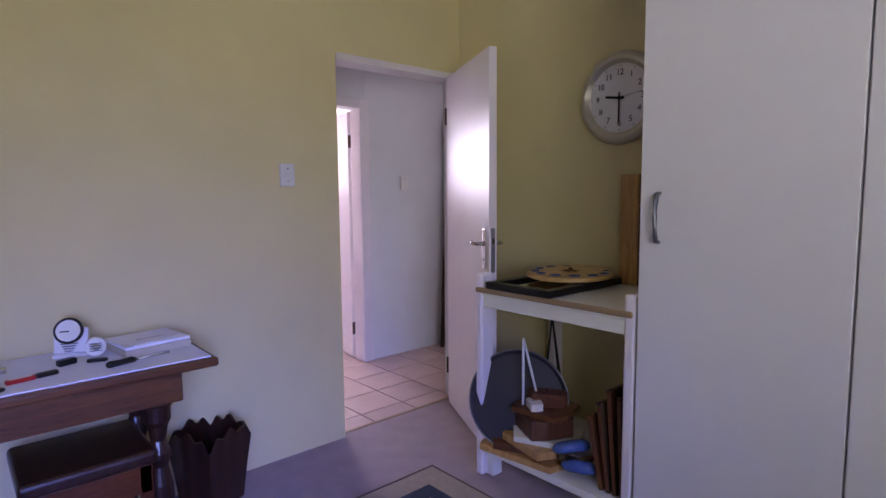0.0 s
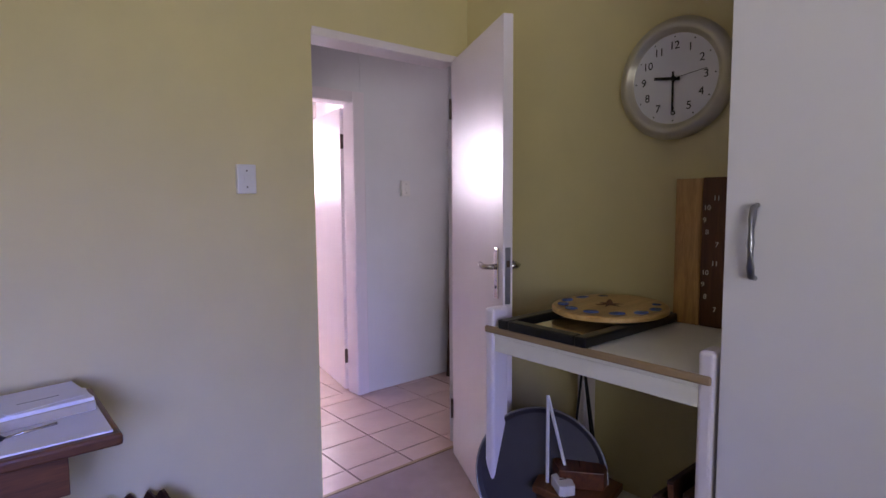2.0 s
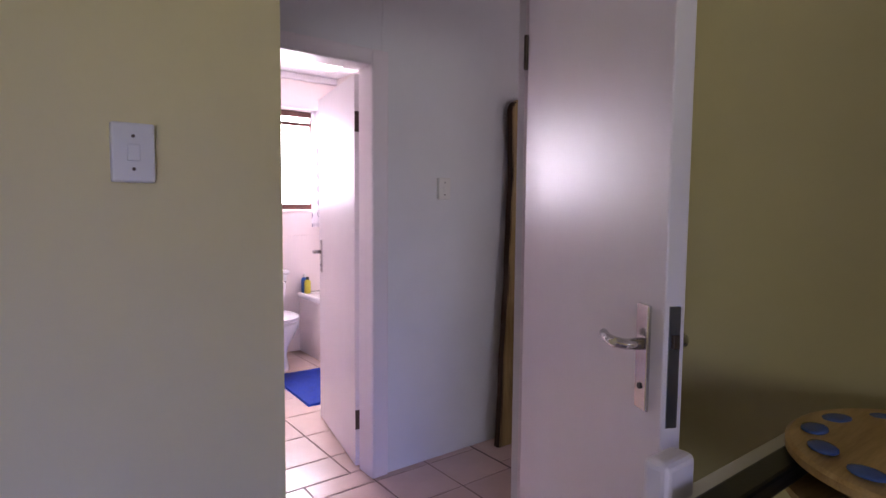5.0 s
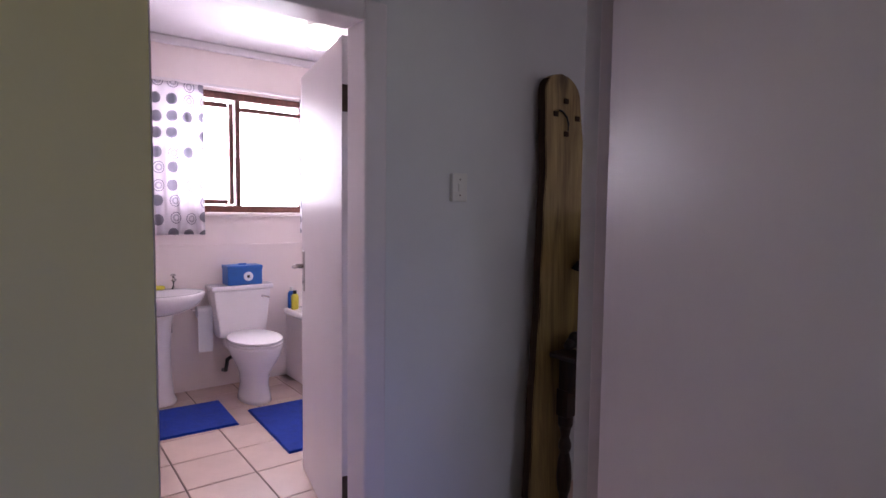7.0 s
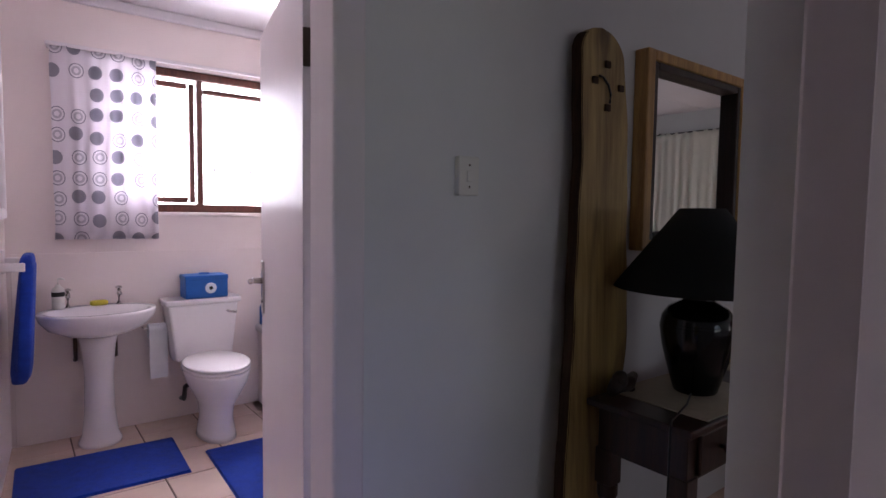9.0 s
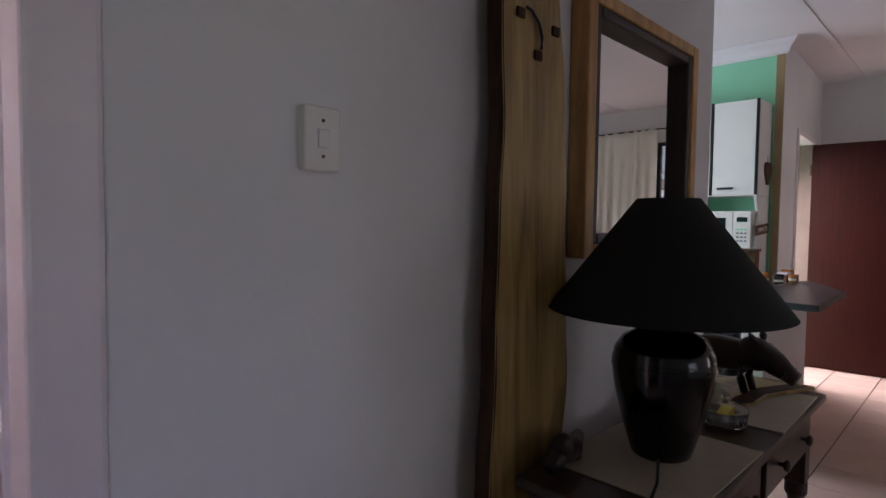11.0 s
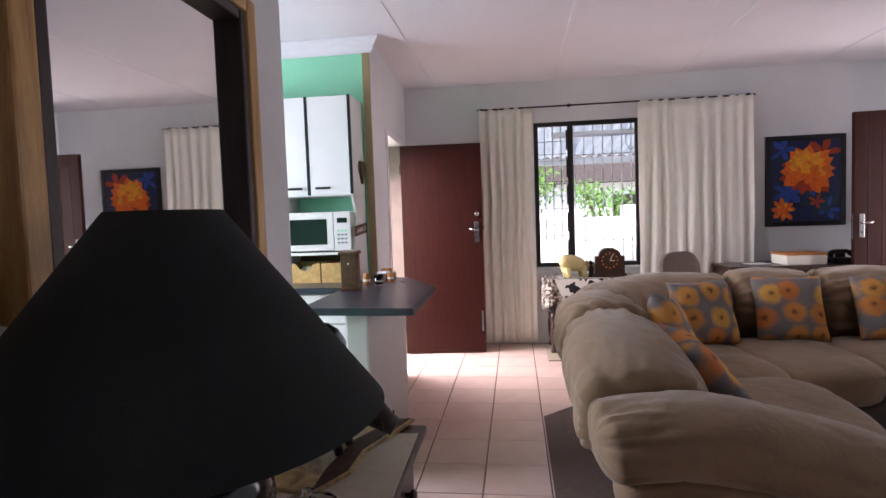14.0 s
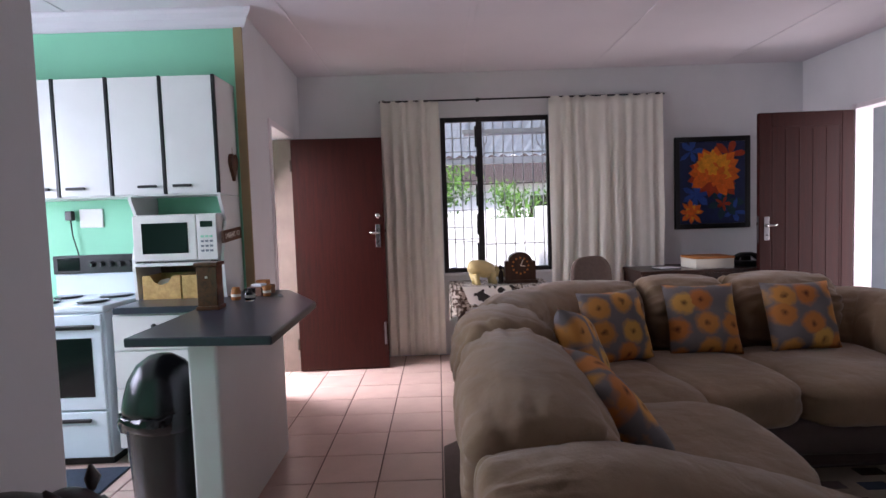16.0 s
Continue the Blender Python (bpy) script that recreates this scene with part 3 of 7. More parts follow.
structure("wall_passage", [(0.4, 1.82, 3.748, 3.806, 0, CEIL), (2.72, 5.0, 3.748, 3.868, 0, CEIL), (1.82, 2.72, 3.748, 3.806, 2.05, CEIL)], "wall", "white painted plaster wall of the passage", bevel=0.006)
structure("wall_bath_front", [(1.6, 1.82, 3.808, 3.868, 0, 2.53), (1.82, 2.72, 3.808, 3.868, 2.05, 2.53)], "bath_wall", "pale painted bathroom wall")
structure("door_frame_bath", [(1.80, 1.865, 3.74, 3.872, 0, 2.07), (2.655, 2.745, 3.734, 3.872, 0, 2.07), (1.865, 2.655, 3.734, 3.872, 1.995, 2.07)], "gloss_white", "white painted bathroom door frame", bevel=0.008)
structure("wall_passage_end", [(0.27, 0.4, 2.716, 3.868, 0, CEIL)], "wall", "plain white passage end wall")
bm = bmesh.new()
prism(bm, [(1.84, 3.868), (2.0, 6.31), (1.85, 6.31), (1.69, 3.868)], 0, 2.53)
tagged(part("wall_bath_towel_side", bm, "bath_wall"), "pale painted bathroom wall with a towel rail", "structure", kind="structure")
structure("wall_bath_window", [(1.69, 2.45, 6.31, 6.45, 0, 2.53), (3.55, 3.75, 6.31, 6.45, 0, 2.53), (2.45, 3.55, 6.31, 6.45, 0, 1.31), (2.45, 3.55, 6.31, 6.45, 2.2, 2.53)], "bath_wall", "pale bathroom wall with a wooden window")
structure("wall_bath_kitchen", [(3.75, 3.81, 3.868, 6.45, 0, 2.53)], "bath_wall", "pale tiled bathroom wall beside the bath")
structure("wall_kitchen_bath", [(3.812, 3.88, 3.868, 6.4, 0, CEIL)], "green", "green painted kitchen wall")
structure("ceiling_bath", [(1.6, 3.81, 3.868, 6.45, 2.53, 2.58)], "ceiling", "white painted bathroom ceiling")
structure("cornice_bath", [(2.0, 3.75, 6.275, 6.31, 2.47, 2.53)], "ceiling", "white plaster cornice", bevel=0.012)
structure("wall_tiles_bath", [(2.02, 3.75, 6.298, 6.309, 0.0, 1.07)], "bath_wall", "pale glazed wall tiling behind the basin", bevel=0.002)

structure("wall_kitchen_cupboards", [(7.3, 7.43, 4.152, 6.4, 0, CEIL), (7.3, 7.36, 4.088, 4.152, 0, CEIL)], "green", "mint green painted kitchen wall")
structure("wall_lounge_yard_door", [(7.3, 7.84, 4.03, 4.086, 0, CEIL), (7.362, 7.84, 4.086, 4.15, 0, CEIL), (8.63, 9.0, 4.03, 4.15, 0, CEIL), (7.84, 8.63, 4.03, 4.15, 2.09, CEIL)], "wall", "white painted wall with the back doorway")
structure("door_frame_yard", [(7.82, 7.875, 4.015, 4.165, 0, 2.1), (8.59, 8.645, 4.015, 4.165, 0, 2.1), (7.875, 8.59, 4.015, 4.165, 2.05, 2.1)], "gloss_white", "white painted door frame of the back door", bevel=0.005)
# Strip over the jamb in a shade-dark colour, against the close yard lamp.
structure("trim_back_door_reveal", [(8.578, 8.588, 4.03, 4.36, 0, 2.045)], "reveal", "cream reveal of the back doorway, coloured dark for shade", bevel=0.002)
YARD = pose(7.3, 4.03, 0, 0, 0, 2.6) @ pose(-7.3, -4.03, 0)
for ob in [o for o in bpy.data.objects if o.name in ("wall_lounge_yard_door", "door_frame_yard", "trim_back_door_reveal")]:
    ob.matrix_basis = YARD
structure("trim_kitchen_corner", [(7.284, 7.2985, 4.03, 4.085, 0.9, 2.575)], "tan", "tan painted strip at the kitchen corner", bevel=0.002)
structure("wall_kitchen_window", [(3.88, 5.1, 6.4, 6.53, 0, CEIL), (6.7, 7.43, 6.4, 6.53, 0, CEIL), (5.1, 6.7, 6.4, 6.53, 0, 1.05), (5.1, 6.7, 6.4, 6.53, 2.1, CEIL)], "green", "green kitchen wall with a window opening")
structure("wall_lounge_window", [(9.0, 9.13, -0.79, 1.73, 0, CEIL), (9.0, 9.13, 2.78, 4.15, 0, CEIL), (9.0, 9.13, 1.73, 2.78, 0, 0.79), (9.0, 9.13, 1.73, 2.78, 2.265, CEIL)], "wall", "white painted lounge wall with a barred window")
# The opening at x 3.0 to 4.4 is added for the passage fill lamp.
structure("wall_lounge_verandah", [(2.746, 3.0, -0.79, -0.66, 0, CEIL), (4.4, 7.48, -0.79, -0.66, 0, CEIL), (8.34, 9.0, -0.79, -0.66, 0, CEIL), (7.48, 8.34, -0.79, -0.66, 2.14, CEIL), (3.0, 4.4, -0.79, -0.66, 0, 0.95), (3.0, 4.4, -0.79, -0.66, 2.15, CEIL)], "wall", "white painted lounge wall with the verandah doorway")
structure("door_frame_verandah", [(7.46, 7.51, -0.80, -0.65, 0, 2.15), (8.31, 8.36, -0.80, -0.65, 0, 2.15), (7.51, 8.31, -0.80, -0.65, 2.11, 2.15)], "gloss_white", "white painted verandah door frame", bevel=0.005)
structure("ceiling_lounge", [(0.27, 9.13, -0.79, 6.53, CEIL, CEIL + 0.05)], "ceiling", "white painted board ceiling of the lounge and kitchen")
for k, yy in enumerate((0.1, 1.335, 2.555, 3.79, 5.11)):
    structure("trim_ceiling", [(5.05 if yy > 3.7 else 2.81, 8.98 if yy < 4 else 7.28, yy - 0.022, yy + 0.022, CEIL - 0.006, CEIL)], "ceiling", "flat ceiling board cover strip", bevel=0.002)
bm = bmesh.new()
prof = [(0, 0), (0, -0.105), (0.016, -0.105), (0.03, -0.09), (0.045, -0.055), (0.075, -0.03), (0.085, -0.012), (0.085, 0)]
ends = [[bm.verts.new((7.3 - a, y - (a if y < 5 else 0), CEIL - 0.001 + z)) for a, z in prof] for y in (4.03, 6.4)]
for i in range(len(prof)):
    j = (i + 1) % len(prof)
    bm.faces.new((ends[0][i], ends[0][j], ends[1][j], ends[1][i]))
bm.faces.new(ends[0]), bm.faces.new(ends[1][::-1])
tagged(part("cornice_kitchen", bm, "ceiling"), "white moulded plaster cornice over the cupboards", "structure", kind="structure")
structure("ground", [(-300, 300, -300, 300, -0.4, -0.25)], "paving", "pale paved yard and ground outside")


# ---- doors, windows ----
def lever_handle(parent, x, z, side, face):
    """Back plate and lever on one face of a door that runs along local x; side: the way the lever points; face: local y of the face, with sign."""
    s = 1 if face > 0 else -1
    bm = bmesh.new()
    box(bm, x - 0.021, x + 0.021, min(face, face + s * 0.008), max(face, face + s * 0.008), z - 0.115, z + 0.085, bevel=0.003)
    plate = part("handle_plate", bm, "chrome", parent, "chrome lock plate")
    bm = bmesh.new()
    tube(bm, [(x, face + s * 0.004, z + 0.01), (x, face + s * 0.04, z + 0.01), (x + side * 0.02, face + s * 0.052, z + 0.01), (x + side * 0.045, face + s * 0.054, z + 0.012), (x + side * 0.068, face + s * 0.05, z + 0.018)], [0.012, 0.010, 0.011, 0.010, 0.008], 10)
    part("handle", bm, "chrome", parent, "chrome lever handle", smooth=True)
    bm = bmesh.new()
    lathe(bm, [(0.006, 0), (0.006, 0.002)], 10, pose(x, face + s * 0.0085, z - 0.07, -90 * s))
    part("keyhole", bm, "black", plate)


def leaf_door(name, hinge, free, width, height, material, label, handle_z, faces=(1, -1), grooves=0, z0=0.008):
    ang = math.degrees(math.atan2(free[1] - hinge[1], free[0] - hinge[0]))
    d = thing(name, label, "door", (hinge[0], hinge[1], 0), ang)
    boxpart("leaf", (0.003, width, -0.02, 0.02, z0, height), material, d, 0.003)
    for f in faces:
        lever_handle(d, width - 0.06, handle_z, -1, 0.02 * f)
    boxpart("lock_plate", (width - 0.001, width + 0.0015, -0.011, 0.011, handle_z - 0.13, handle_z + 0.09), "brushed", d, 0.0005, "steel lock face plate")
    boxpart("latch", (width, width + 0.010, -0.006, 0.006, handle_z + 0.015, handle_z + 0.04), "brass", d, 0.001)
    for z in (0.2, height - 0.28):
        bm = bmesh.new()
        lathe(bm, [(0.008, z), (0.008, z + 0.1)], 10, pose(-0.004, -0.022, 0))
        box(bm, -0.001, 0.004, -0.019, 0.019, z, z + 0.1)
        if name == "bathroom_door":
            box(bm, -0.034, -0.002, -0.021, -0.017, z, z + 0.1)
        part("hinge", bm, "brass", d, "bronze butt hinge")
    if grooves:
        for i in range(1, grooves):
            x = width * i / grooves
            boxpart("groove_bead", (x - 0.006, x + 0.006, -0.0225, 0.0225, 0.14, height - 0.14), material, d, 0.002)
        for a, b in ((0.0, 0.1), (width - 0.1, width)):
            boxpart("stile", (a + 0.004, b - 0.002, -0.024, 0.024, z0 + 0.002, height - 0.002), material, d, 0.003)
        for a, b in ((z0, 0.15), (height - 0.12, height)):
            boxpart("rail", (0.1, width - 0.1, -0.0235, 0.0235, a + 0.002, b - 0.002), material, d, 0.003)
    return d


leaf_door("study_door", (2.578, 2.632), (2.238, 1.955), 0.765, 2.035, "gloss_white", "white gloss painted flush door standing open", 1.075)
leaf_door("bathroom_door", (2.668, 3.894), (2.822, 4.64), 0.765, 1.985, "gloss_white", "white gloss painted bathroom door standing open", 1.05)
bd = leaf_door("back_door", (8.555, 4.085), (8.60, 3.3), 0.785, 2.04, "red_door", "reddish brown stained flush door standing open", 1.2)
bm = bmesh.new()
lathe(bm, [(0.022, 0), (0.022, 0.008), (0.016, 0.012)], 16, pose(0.73, -0.02, 1.36, 90))
lathe(bm, [(0.022, 0), (0.022, 0.008), (0.016, 0.012)], 16, pose(0.73, 0.02, 1.36, -90))
part("dead_lock", bm, "chrome", bd, "round chrome dead lock", smooth=True)
boxpart("bolt", (0.75, 0.77, -0.032, -0.0205, 0.22, 0.42), "brushed", bd, 0.003, "steel barrel bolt")
leaf_door("verandah_door", (8.3, -0.62), (8.33, 0.15), 0.77, 2.1, "red_door", "reddish brown boarded wooden door standing open", 1.16, grooves=7)


def light_switch(at, rz, label):
    s = thing("light_switch", label, "light switch", at, rz)
    boxpart("plate", (-0.037, 0.037, -0.024, 0.0, -0.056, 0.056), "plastic_white", s, 0.004)
    boxpart("rocker", (-0.011, 0.011, -0.0285, -0.023, -0.016, 0.016), "plastic_white", s, 0.002)
    for z in (-0.031, 0.031):
        bm = bmesh.new()
        lathe(bm, [(0.0035, 0), (0.003, 0.0015)], 10, pose(0, -0.024, z, 90))
        part("screw", bm, "brass", s)


light_switch((1.497, 2.65, 1.434), 0, "white plastic light switch on the yellow wall")
light_switch((3.078, 3.748, 1.433), 0, "white plastic light switch on the passage wall")

# lounge window
w = tagged(new("window_lounge"), "dark steel framed lounge window with white burglar bars", "window", kind="structure")
for n, b in (("frame", (9.02, 9.07, 1.73, 1.775, 0.79, 2.265)), ("frame", (9.02, 9.07, 2.735, 2.78, 0.79, 2.265)), ("frame", (9.02, 9.07, 1.775, 2.735, 0.79, 0.83)), ("frame", (9.02, 9.07, 1.775, 2.735, 2.22, 2.265)), ("mullion", (9.015, 9.075, 2.385, 2.44, 0.83, 2.22))):
    boxpart(n, b, "win_dark", w, 0.004)
for a, b in ((1.775, 2.385), (2.44, 2.735)):
    g = boxpart("pane", (9.045, 9.049, a, b, 0.83, 2.22), "glass", w, 0)
    g.visible_shadow = False
for i in range(5):
    zz = 0.83 + (i + 0.5) * 0.278
    boxpart("louvre_clip", (9.03, 9.06, 2.44, 2.455, zz - 0.10, zz + 0.10), "win_dark", w, 0.003)
    boxpart("louvre_edge", (9.02, 9.07, 2.445, 2.735, zz + 0.136, zz + 0.142), "brushed", w, 0.001)
bars = []
for i in range(7):
    y = 1.80 + i * 0.094
    bm = bmesh.new()
    tube(bm, [(9.10, y, 0.80), (9.10, y, 2.255)], 0.006, 6)
    part("bar", bm, "bars", w)
for i in range(3):
    y = 2.50 + i * 0.083
    bm = bmesh.new()
    tube(bm, [(9.10, y, 0.80), (9.10, y, 2.255)], 0.006, 6)
    part("bar", bm, "bars", w)
for z in (1.08, 1.22, 1.52, 1.88, 2.08):
    bm = bmesh.new()
    tube(bm, [(9.10, 2.45, z), (9.10, 2.775, z)], 0.005, 6)
    part("bar", bm, "bars", w)
for z in (1.05, 1.93):
    bm = bmesh.new()
    tube(bm, [(9.10, 1.735, z), (9.10, 2.38, z)], 0.006, 6)
    part("bar", bm, "bars", w)
for y in (1.80, 2.39):
    for s in (1, -1):
        bm = bmesh.new()
        tube(bm, [(9.10, y + s * 0.055 * math.sin(math.pi * k / 10), 1.95 + 0.24 * k / 10) for k in range(11)], 0.005, 6)
        part("scroll", bm, "bars", w)
structure("window_sill_lounge", [(8.975, 9.03, 1.70, 2.81, 0.765, 0.788)], "wall", "painted plaster window sill", bevel=0.005)

# bathroom window
w = tagged(new("window_bath"), "brown wooden bathroom window with a side casement", "window", kind="structure")
for n, b in (("frame", (2.45, 2.50, 6.33, 6.39, 1.31, 2.2)), ("frame", (3.50, 3.55, 6.33, 6.39, 1.31, 2.2)), ("frame", (2.5, 3.5, 6.33, 6.39, 1.31, 1.36)), ("frame", (2.5, 3.5, 6.33, 6.39, 2.15, 2.2)), ("mullion", (2.99, 3.025, 6.325, 6.395, 1.36, 2.15)), ("transom", (3.03, 3.5, 6.33, 6.39, 2.07, 2.10))):
    boxpart(n, b, "win_wood", w, 0.005)
for n, b in (("casement_stile", (2.942, 2.972, 6.32, 6.36, 1.37, 2.12)), ("casement_rail", (2.5, 2.93, 6.32, 6.36, 1.37, 1.405)), ("casement_rail", (2.5, 2.93, 6.32, 6.36, 2.085, 2.12))):
    boxpart(n, b, "win_wood", w, 0.004)
for a, b in ((2.5, 2.985), (3.03, 3.5)):
    boxpart("pane", (a, b, 6.358, 6.362, 1.36, 2.15), "glass", w, 0).visible_shadow = False
for z in (1.40, 1.72, 2.03):
    bm = bmesh.new()
    tube(bm, [(2.46, 6.42, z), (3.54, 6.42, z)], 0.005, 6)
    part("bar", bm, "bars", w)
for i in range(9):
    bm = bmesh.new()
    tube(bm, [(2.52 + i * 0.12, 6.42, 1.33), (2.52 + i * 0.12, 6.42, 1.6)], 0.004, 6)
    lathe(bm, [(0.002, 0), (0.014, 0.014), (0.002, 0.03)], 8, pose(2.52 + i * 0.12, 6.42, 1.58))
    part("spike", bm, "brushed", w)
structure("window_sill_bath", [(2.43, 3.57, 6.285, 6.335, 1.285, 1.309)], "bath_wall", "white painted bathroom window sill", bevel=0.005)
# The third pane closes the added opening of the passage fill lamp.
for nm, b in (("window_study", (-1.25, 0.35, -1.77, -1.76, 0.85, 2.05)), ("window_kitchen", (5.1, 6.7, 6.46, 6.47, 1.05, 2.1)), ("window_lounge_side", (3.0, 4.4, -0.73, -0.72, 0.95, 2.15))):
    structure(nm, [b], "glass", "unseen plain glazed window").visible_shadow = False


# ---- curtains ----
def curtain(name, along, a, b, off, z0, z1, depth, folds, material, label, flare=0.0, seed=0):
    """A gathered cloth with thickness; along: 'x' or 'y'."""
    bm = bmesh.new()
    nu, nv = folds * 10, 24
    rings = []
    for side in (0, 1):
        grid = []
        for j in range(nv + 1):
            v = j / nv
            row = []
            for i in range(nu + 1):
                u = i / nu
                ph = 2 * math.pi * folds * (u + 0.05 * noise.noise(Vector((u * 5, v * 0.7, seed))) + 0.012 * noise.noise(Vector((u * 13, v * 2, seed))))
                amp = depth * (0.35 + 0.65 * min(1, (1 - v) * 3 + 0.15)) * (0.65 + 1.1 * noise.noise(Vector((u * 6, 3.1 + v * 0.8, seed))))
                d = off + amp * math.sin(ph) + 0.02 * noise.noise(Vector((u * 4, v * 3, seed + 5))) + side * 0.003
                s = a + (b - a) * (u + flare * (1 - v) * (u - 0.5)) + 0.01 * noise.noise(Vector((u * 3, v * 4, seed)))
                z = z0 + (z1 - z0) * v + 0.006 * noise.noise(Vector((u * 12, 0, seed)))
                row.append(bm.verts.new((s, d, z) if along == "x" else (d, s, z)))
            grid.append(row)
        for j in range(nv):
            for i in range(nu):
                bm.faces.new((grid[j][i], grid[j][i + 1], grid[j + 1][i + 1], grid[j + 1][i]))
        rings.append(grid)
    for j in (0, nv):
        for i in range(nu):
            bm.faces.new((rings[0][j][i], rings[0][j][i + 1], rings[1][j][i + 1], rings[1][j][i]))
    ob = part(name, bm, material, smooth=True)
    return tagged(ob, label, "curtain", "window curtains")


curtain("curtain", "y", 2.79, 3.33, 8.90, 0.03, 2.41, 0.022, 6, "curtain", "cream cotton curtain gathered beside the lounge window", 0.0, 1)
curtain("curtain", "y", 0.71, 1.77, 8.90, 0.03, 2.41, 0.020, 9, "curtain", "wide cream cotton curtain half drawn over the window", 0.0, 2)
curtain("bath_curtain", "x", 2.22, 2.74, 6.235, 1.15, 2.21, 0.02, 6, "print_curtain", "white bathroom curtain printed with grey leaves", 0.0, 3)
curtain("bath_curtain", "x", 3.46, 3.62, 6.235, 1.15, 2.21, 0.02, 2, "print_curtain", "narrow gathered white printed bathroom curtain", 0.0, 4)
rod = thing("curtain_rod", "thin dark metal curtain rod on brackets", "curtain rod")
bm = bmesh.new()
tube(bm, [(8.905, 0.69, 2.405), (8.905, 3.34, 2.405)], 0.008, 8)
part("rod", bm, "win_dark", rod, smooth=True)
for y in (0.72, 2.42, 3.31):
    bm = bmesh.new()
    tube(bm, [(8.905, y, 2.405), (8.95, y, 2.41), (9.0, y, 2.42)], 0.007, 8)
    lathe(bm, [(0.02, 0), (0.02, 0.006)], 12, pose(8.999, y, 2.42, 0, -90))
    part("bracket", bm, "win_dark", rod)
rod = thing("bath_curtain_rail", "white bathroom curtain rail over the window", "curtain rail")
boxpart("rail", (2.2, 3.64, 6.225, 6.25, 2.205, 2.225), "gloss_white", rod, 0.003)
for x in (2.22, 3.62):
    boxpart("bracket", (x - 0.012, x + 0.012, 6.25, 6.31, 2.2, 2.23), "gloss_white", rod, 0.002)


# ---- study ----
def on_wall(pos, right, normal):
    """A pose whose x runs along right and whose z points along normal."""
    r, n = Vector(right).normalized(), Vector(normal).normalized()
    u = n.cross(r)
    return Matrix(((r.x, u.x, n.x, pos[0]), (r.y, u.y, n.y, pos[1]), (r.z, u.z, n.z, pos[2]), (0, 0, 0, 1)))


TURNED = [(0.030, 0), (0.036, 0.02), (0.024, 0.06), (0.022, 0.09), (0.034, 0.13), (0.040, 0.20), (0.036, 0.28), (0.024, 0.34), (0.034, 0.37), (0.034, 0.39), (0.022, 0.43), (0.030, 0.48), (0.040, 0.50), (0.040, 0.55)]


def turned_leg(parent, x, y, height, k=1.0):
    bm = bmesh.new()
    lathe(bm, [(r * k, z / 0.55 * (height - 0.12)) for r, z in TURNED], 18, pose(x, y, 0))
    box(bm, x - 0.036 * k, x + 0.036 * k, y - 0.036 * k, y + 0.036 * k, height - 0.12, height, bevel=0.003)
    part("leg", bm, "dark_wood", parent, "dark turned wooden leg", smooth=False)


d = thing("writing_desk", "brown wooden desk with a white top and turned legs", "desk", (0, 0, 0))
boxpart("tabletop", (-0.75, 0.944, 2.115, 2.60, 0.712, 0.744), "desk_wood", d, 0.008)
boxpart("top_surface", (-0.74, 0.925, 2.14, 2.59, 0.744, 0.750), "paper", d, 0.002, "white laminate writing surface")
boxpart("apron", (-0.68, 0.825, 2.155, 2.18, 0.60, 0.712), "desk_wood", d, 0.003)
boxpart("apron", (-0.68, 0.825, 2.53, 2.555, 0.60, 0.712), "desk_wood", d, 0.003)
boxpart("apron", (0.795, 0.82, 2.18, 2.53, 0.60, 0.712), "desk_wood", d, 0.003)
for x in (-0.6, 0.745):
    for y in (2.20, 2.51):
        turned_leg(d, x, y, 0.712, 1.15)

s = thing("stool", "dark wooden stool with a padded brown seat under the desk", "stool", (0.53, 2.33, 0))
bm = bmesh.new()
box(bm, -0.20, 0.20, -0.19, 0.19, 0.40, 0.455, bevel=0.018, seg=3)
part("seat", bm, "dark_wood", s, "dark leather-brown padded seat", smooth=False)
for a in ((-0.18, 0.18, -0.172, -0.145, 0.30, 0.40), (-0.18, 0.18, 0.145, 0.172, 0.30, 0.40), (-0.18, -0.155, -0.145, 0.145, 0.30, 0.40), (0.155, 0.18, -0.145, 0.145, 0.30, 0.40)):
    boxpart("apron", a, "stool_wood", s, 0.003)
for x in (-0.16, 0.16):
    for y in (-0.15, 0.15):
        boxpart("leg", (x - 0.022, x + 0.022, y - 0.022, y + 0.022, 0, 0.40), "stool_wood", s, 0.004)

b = thing("waste_basket", "dark carved wooden waste basket with a scalloped rim", "waste basket", (1.02, 2.49, 0), -20)
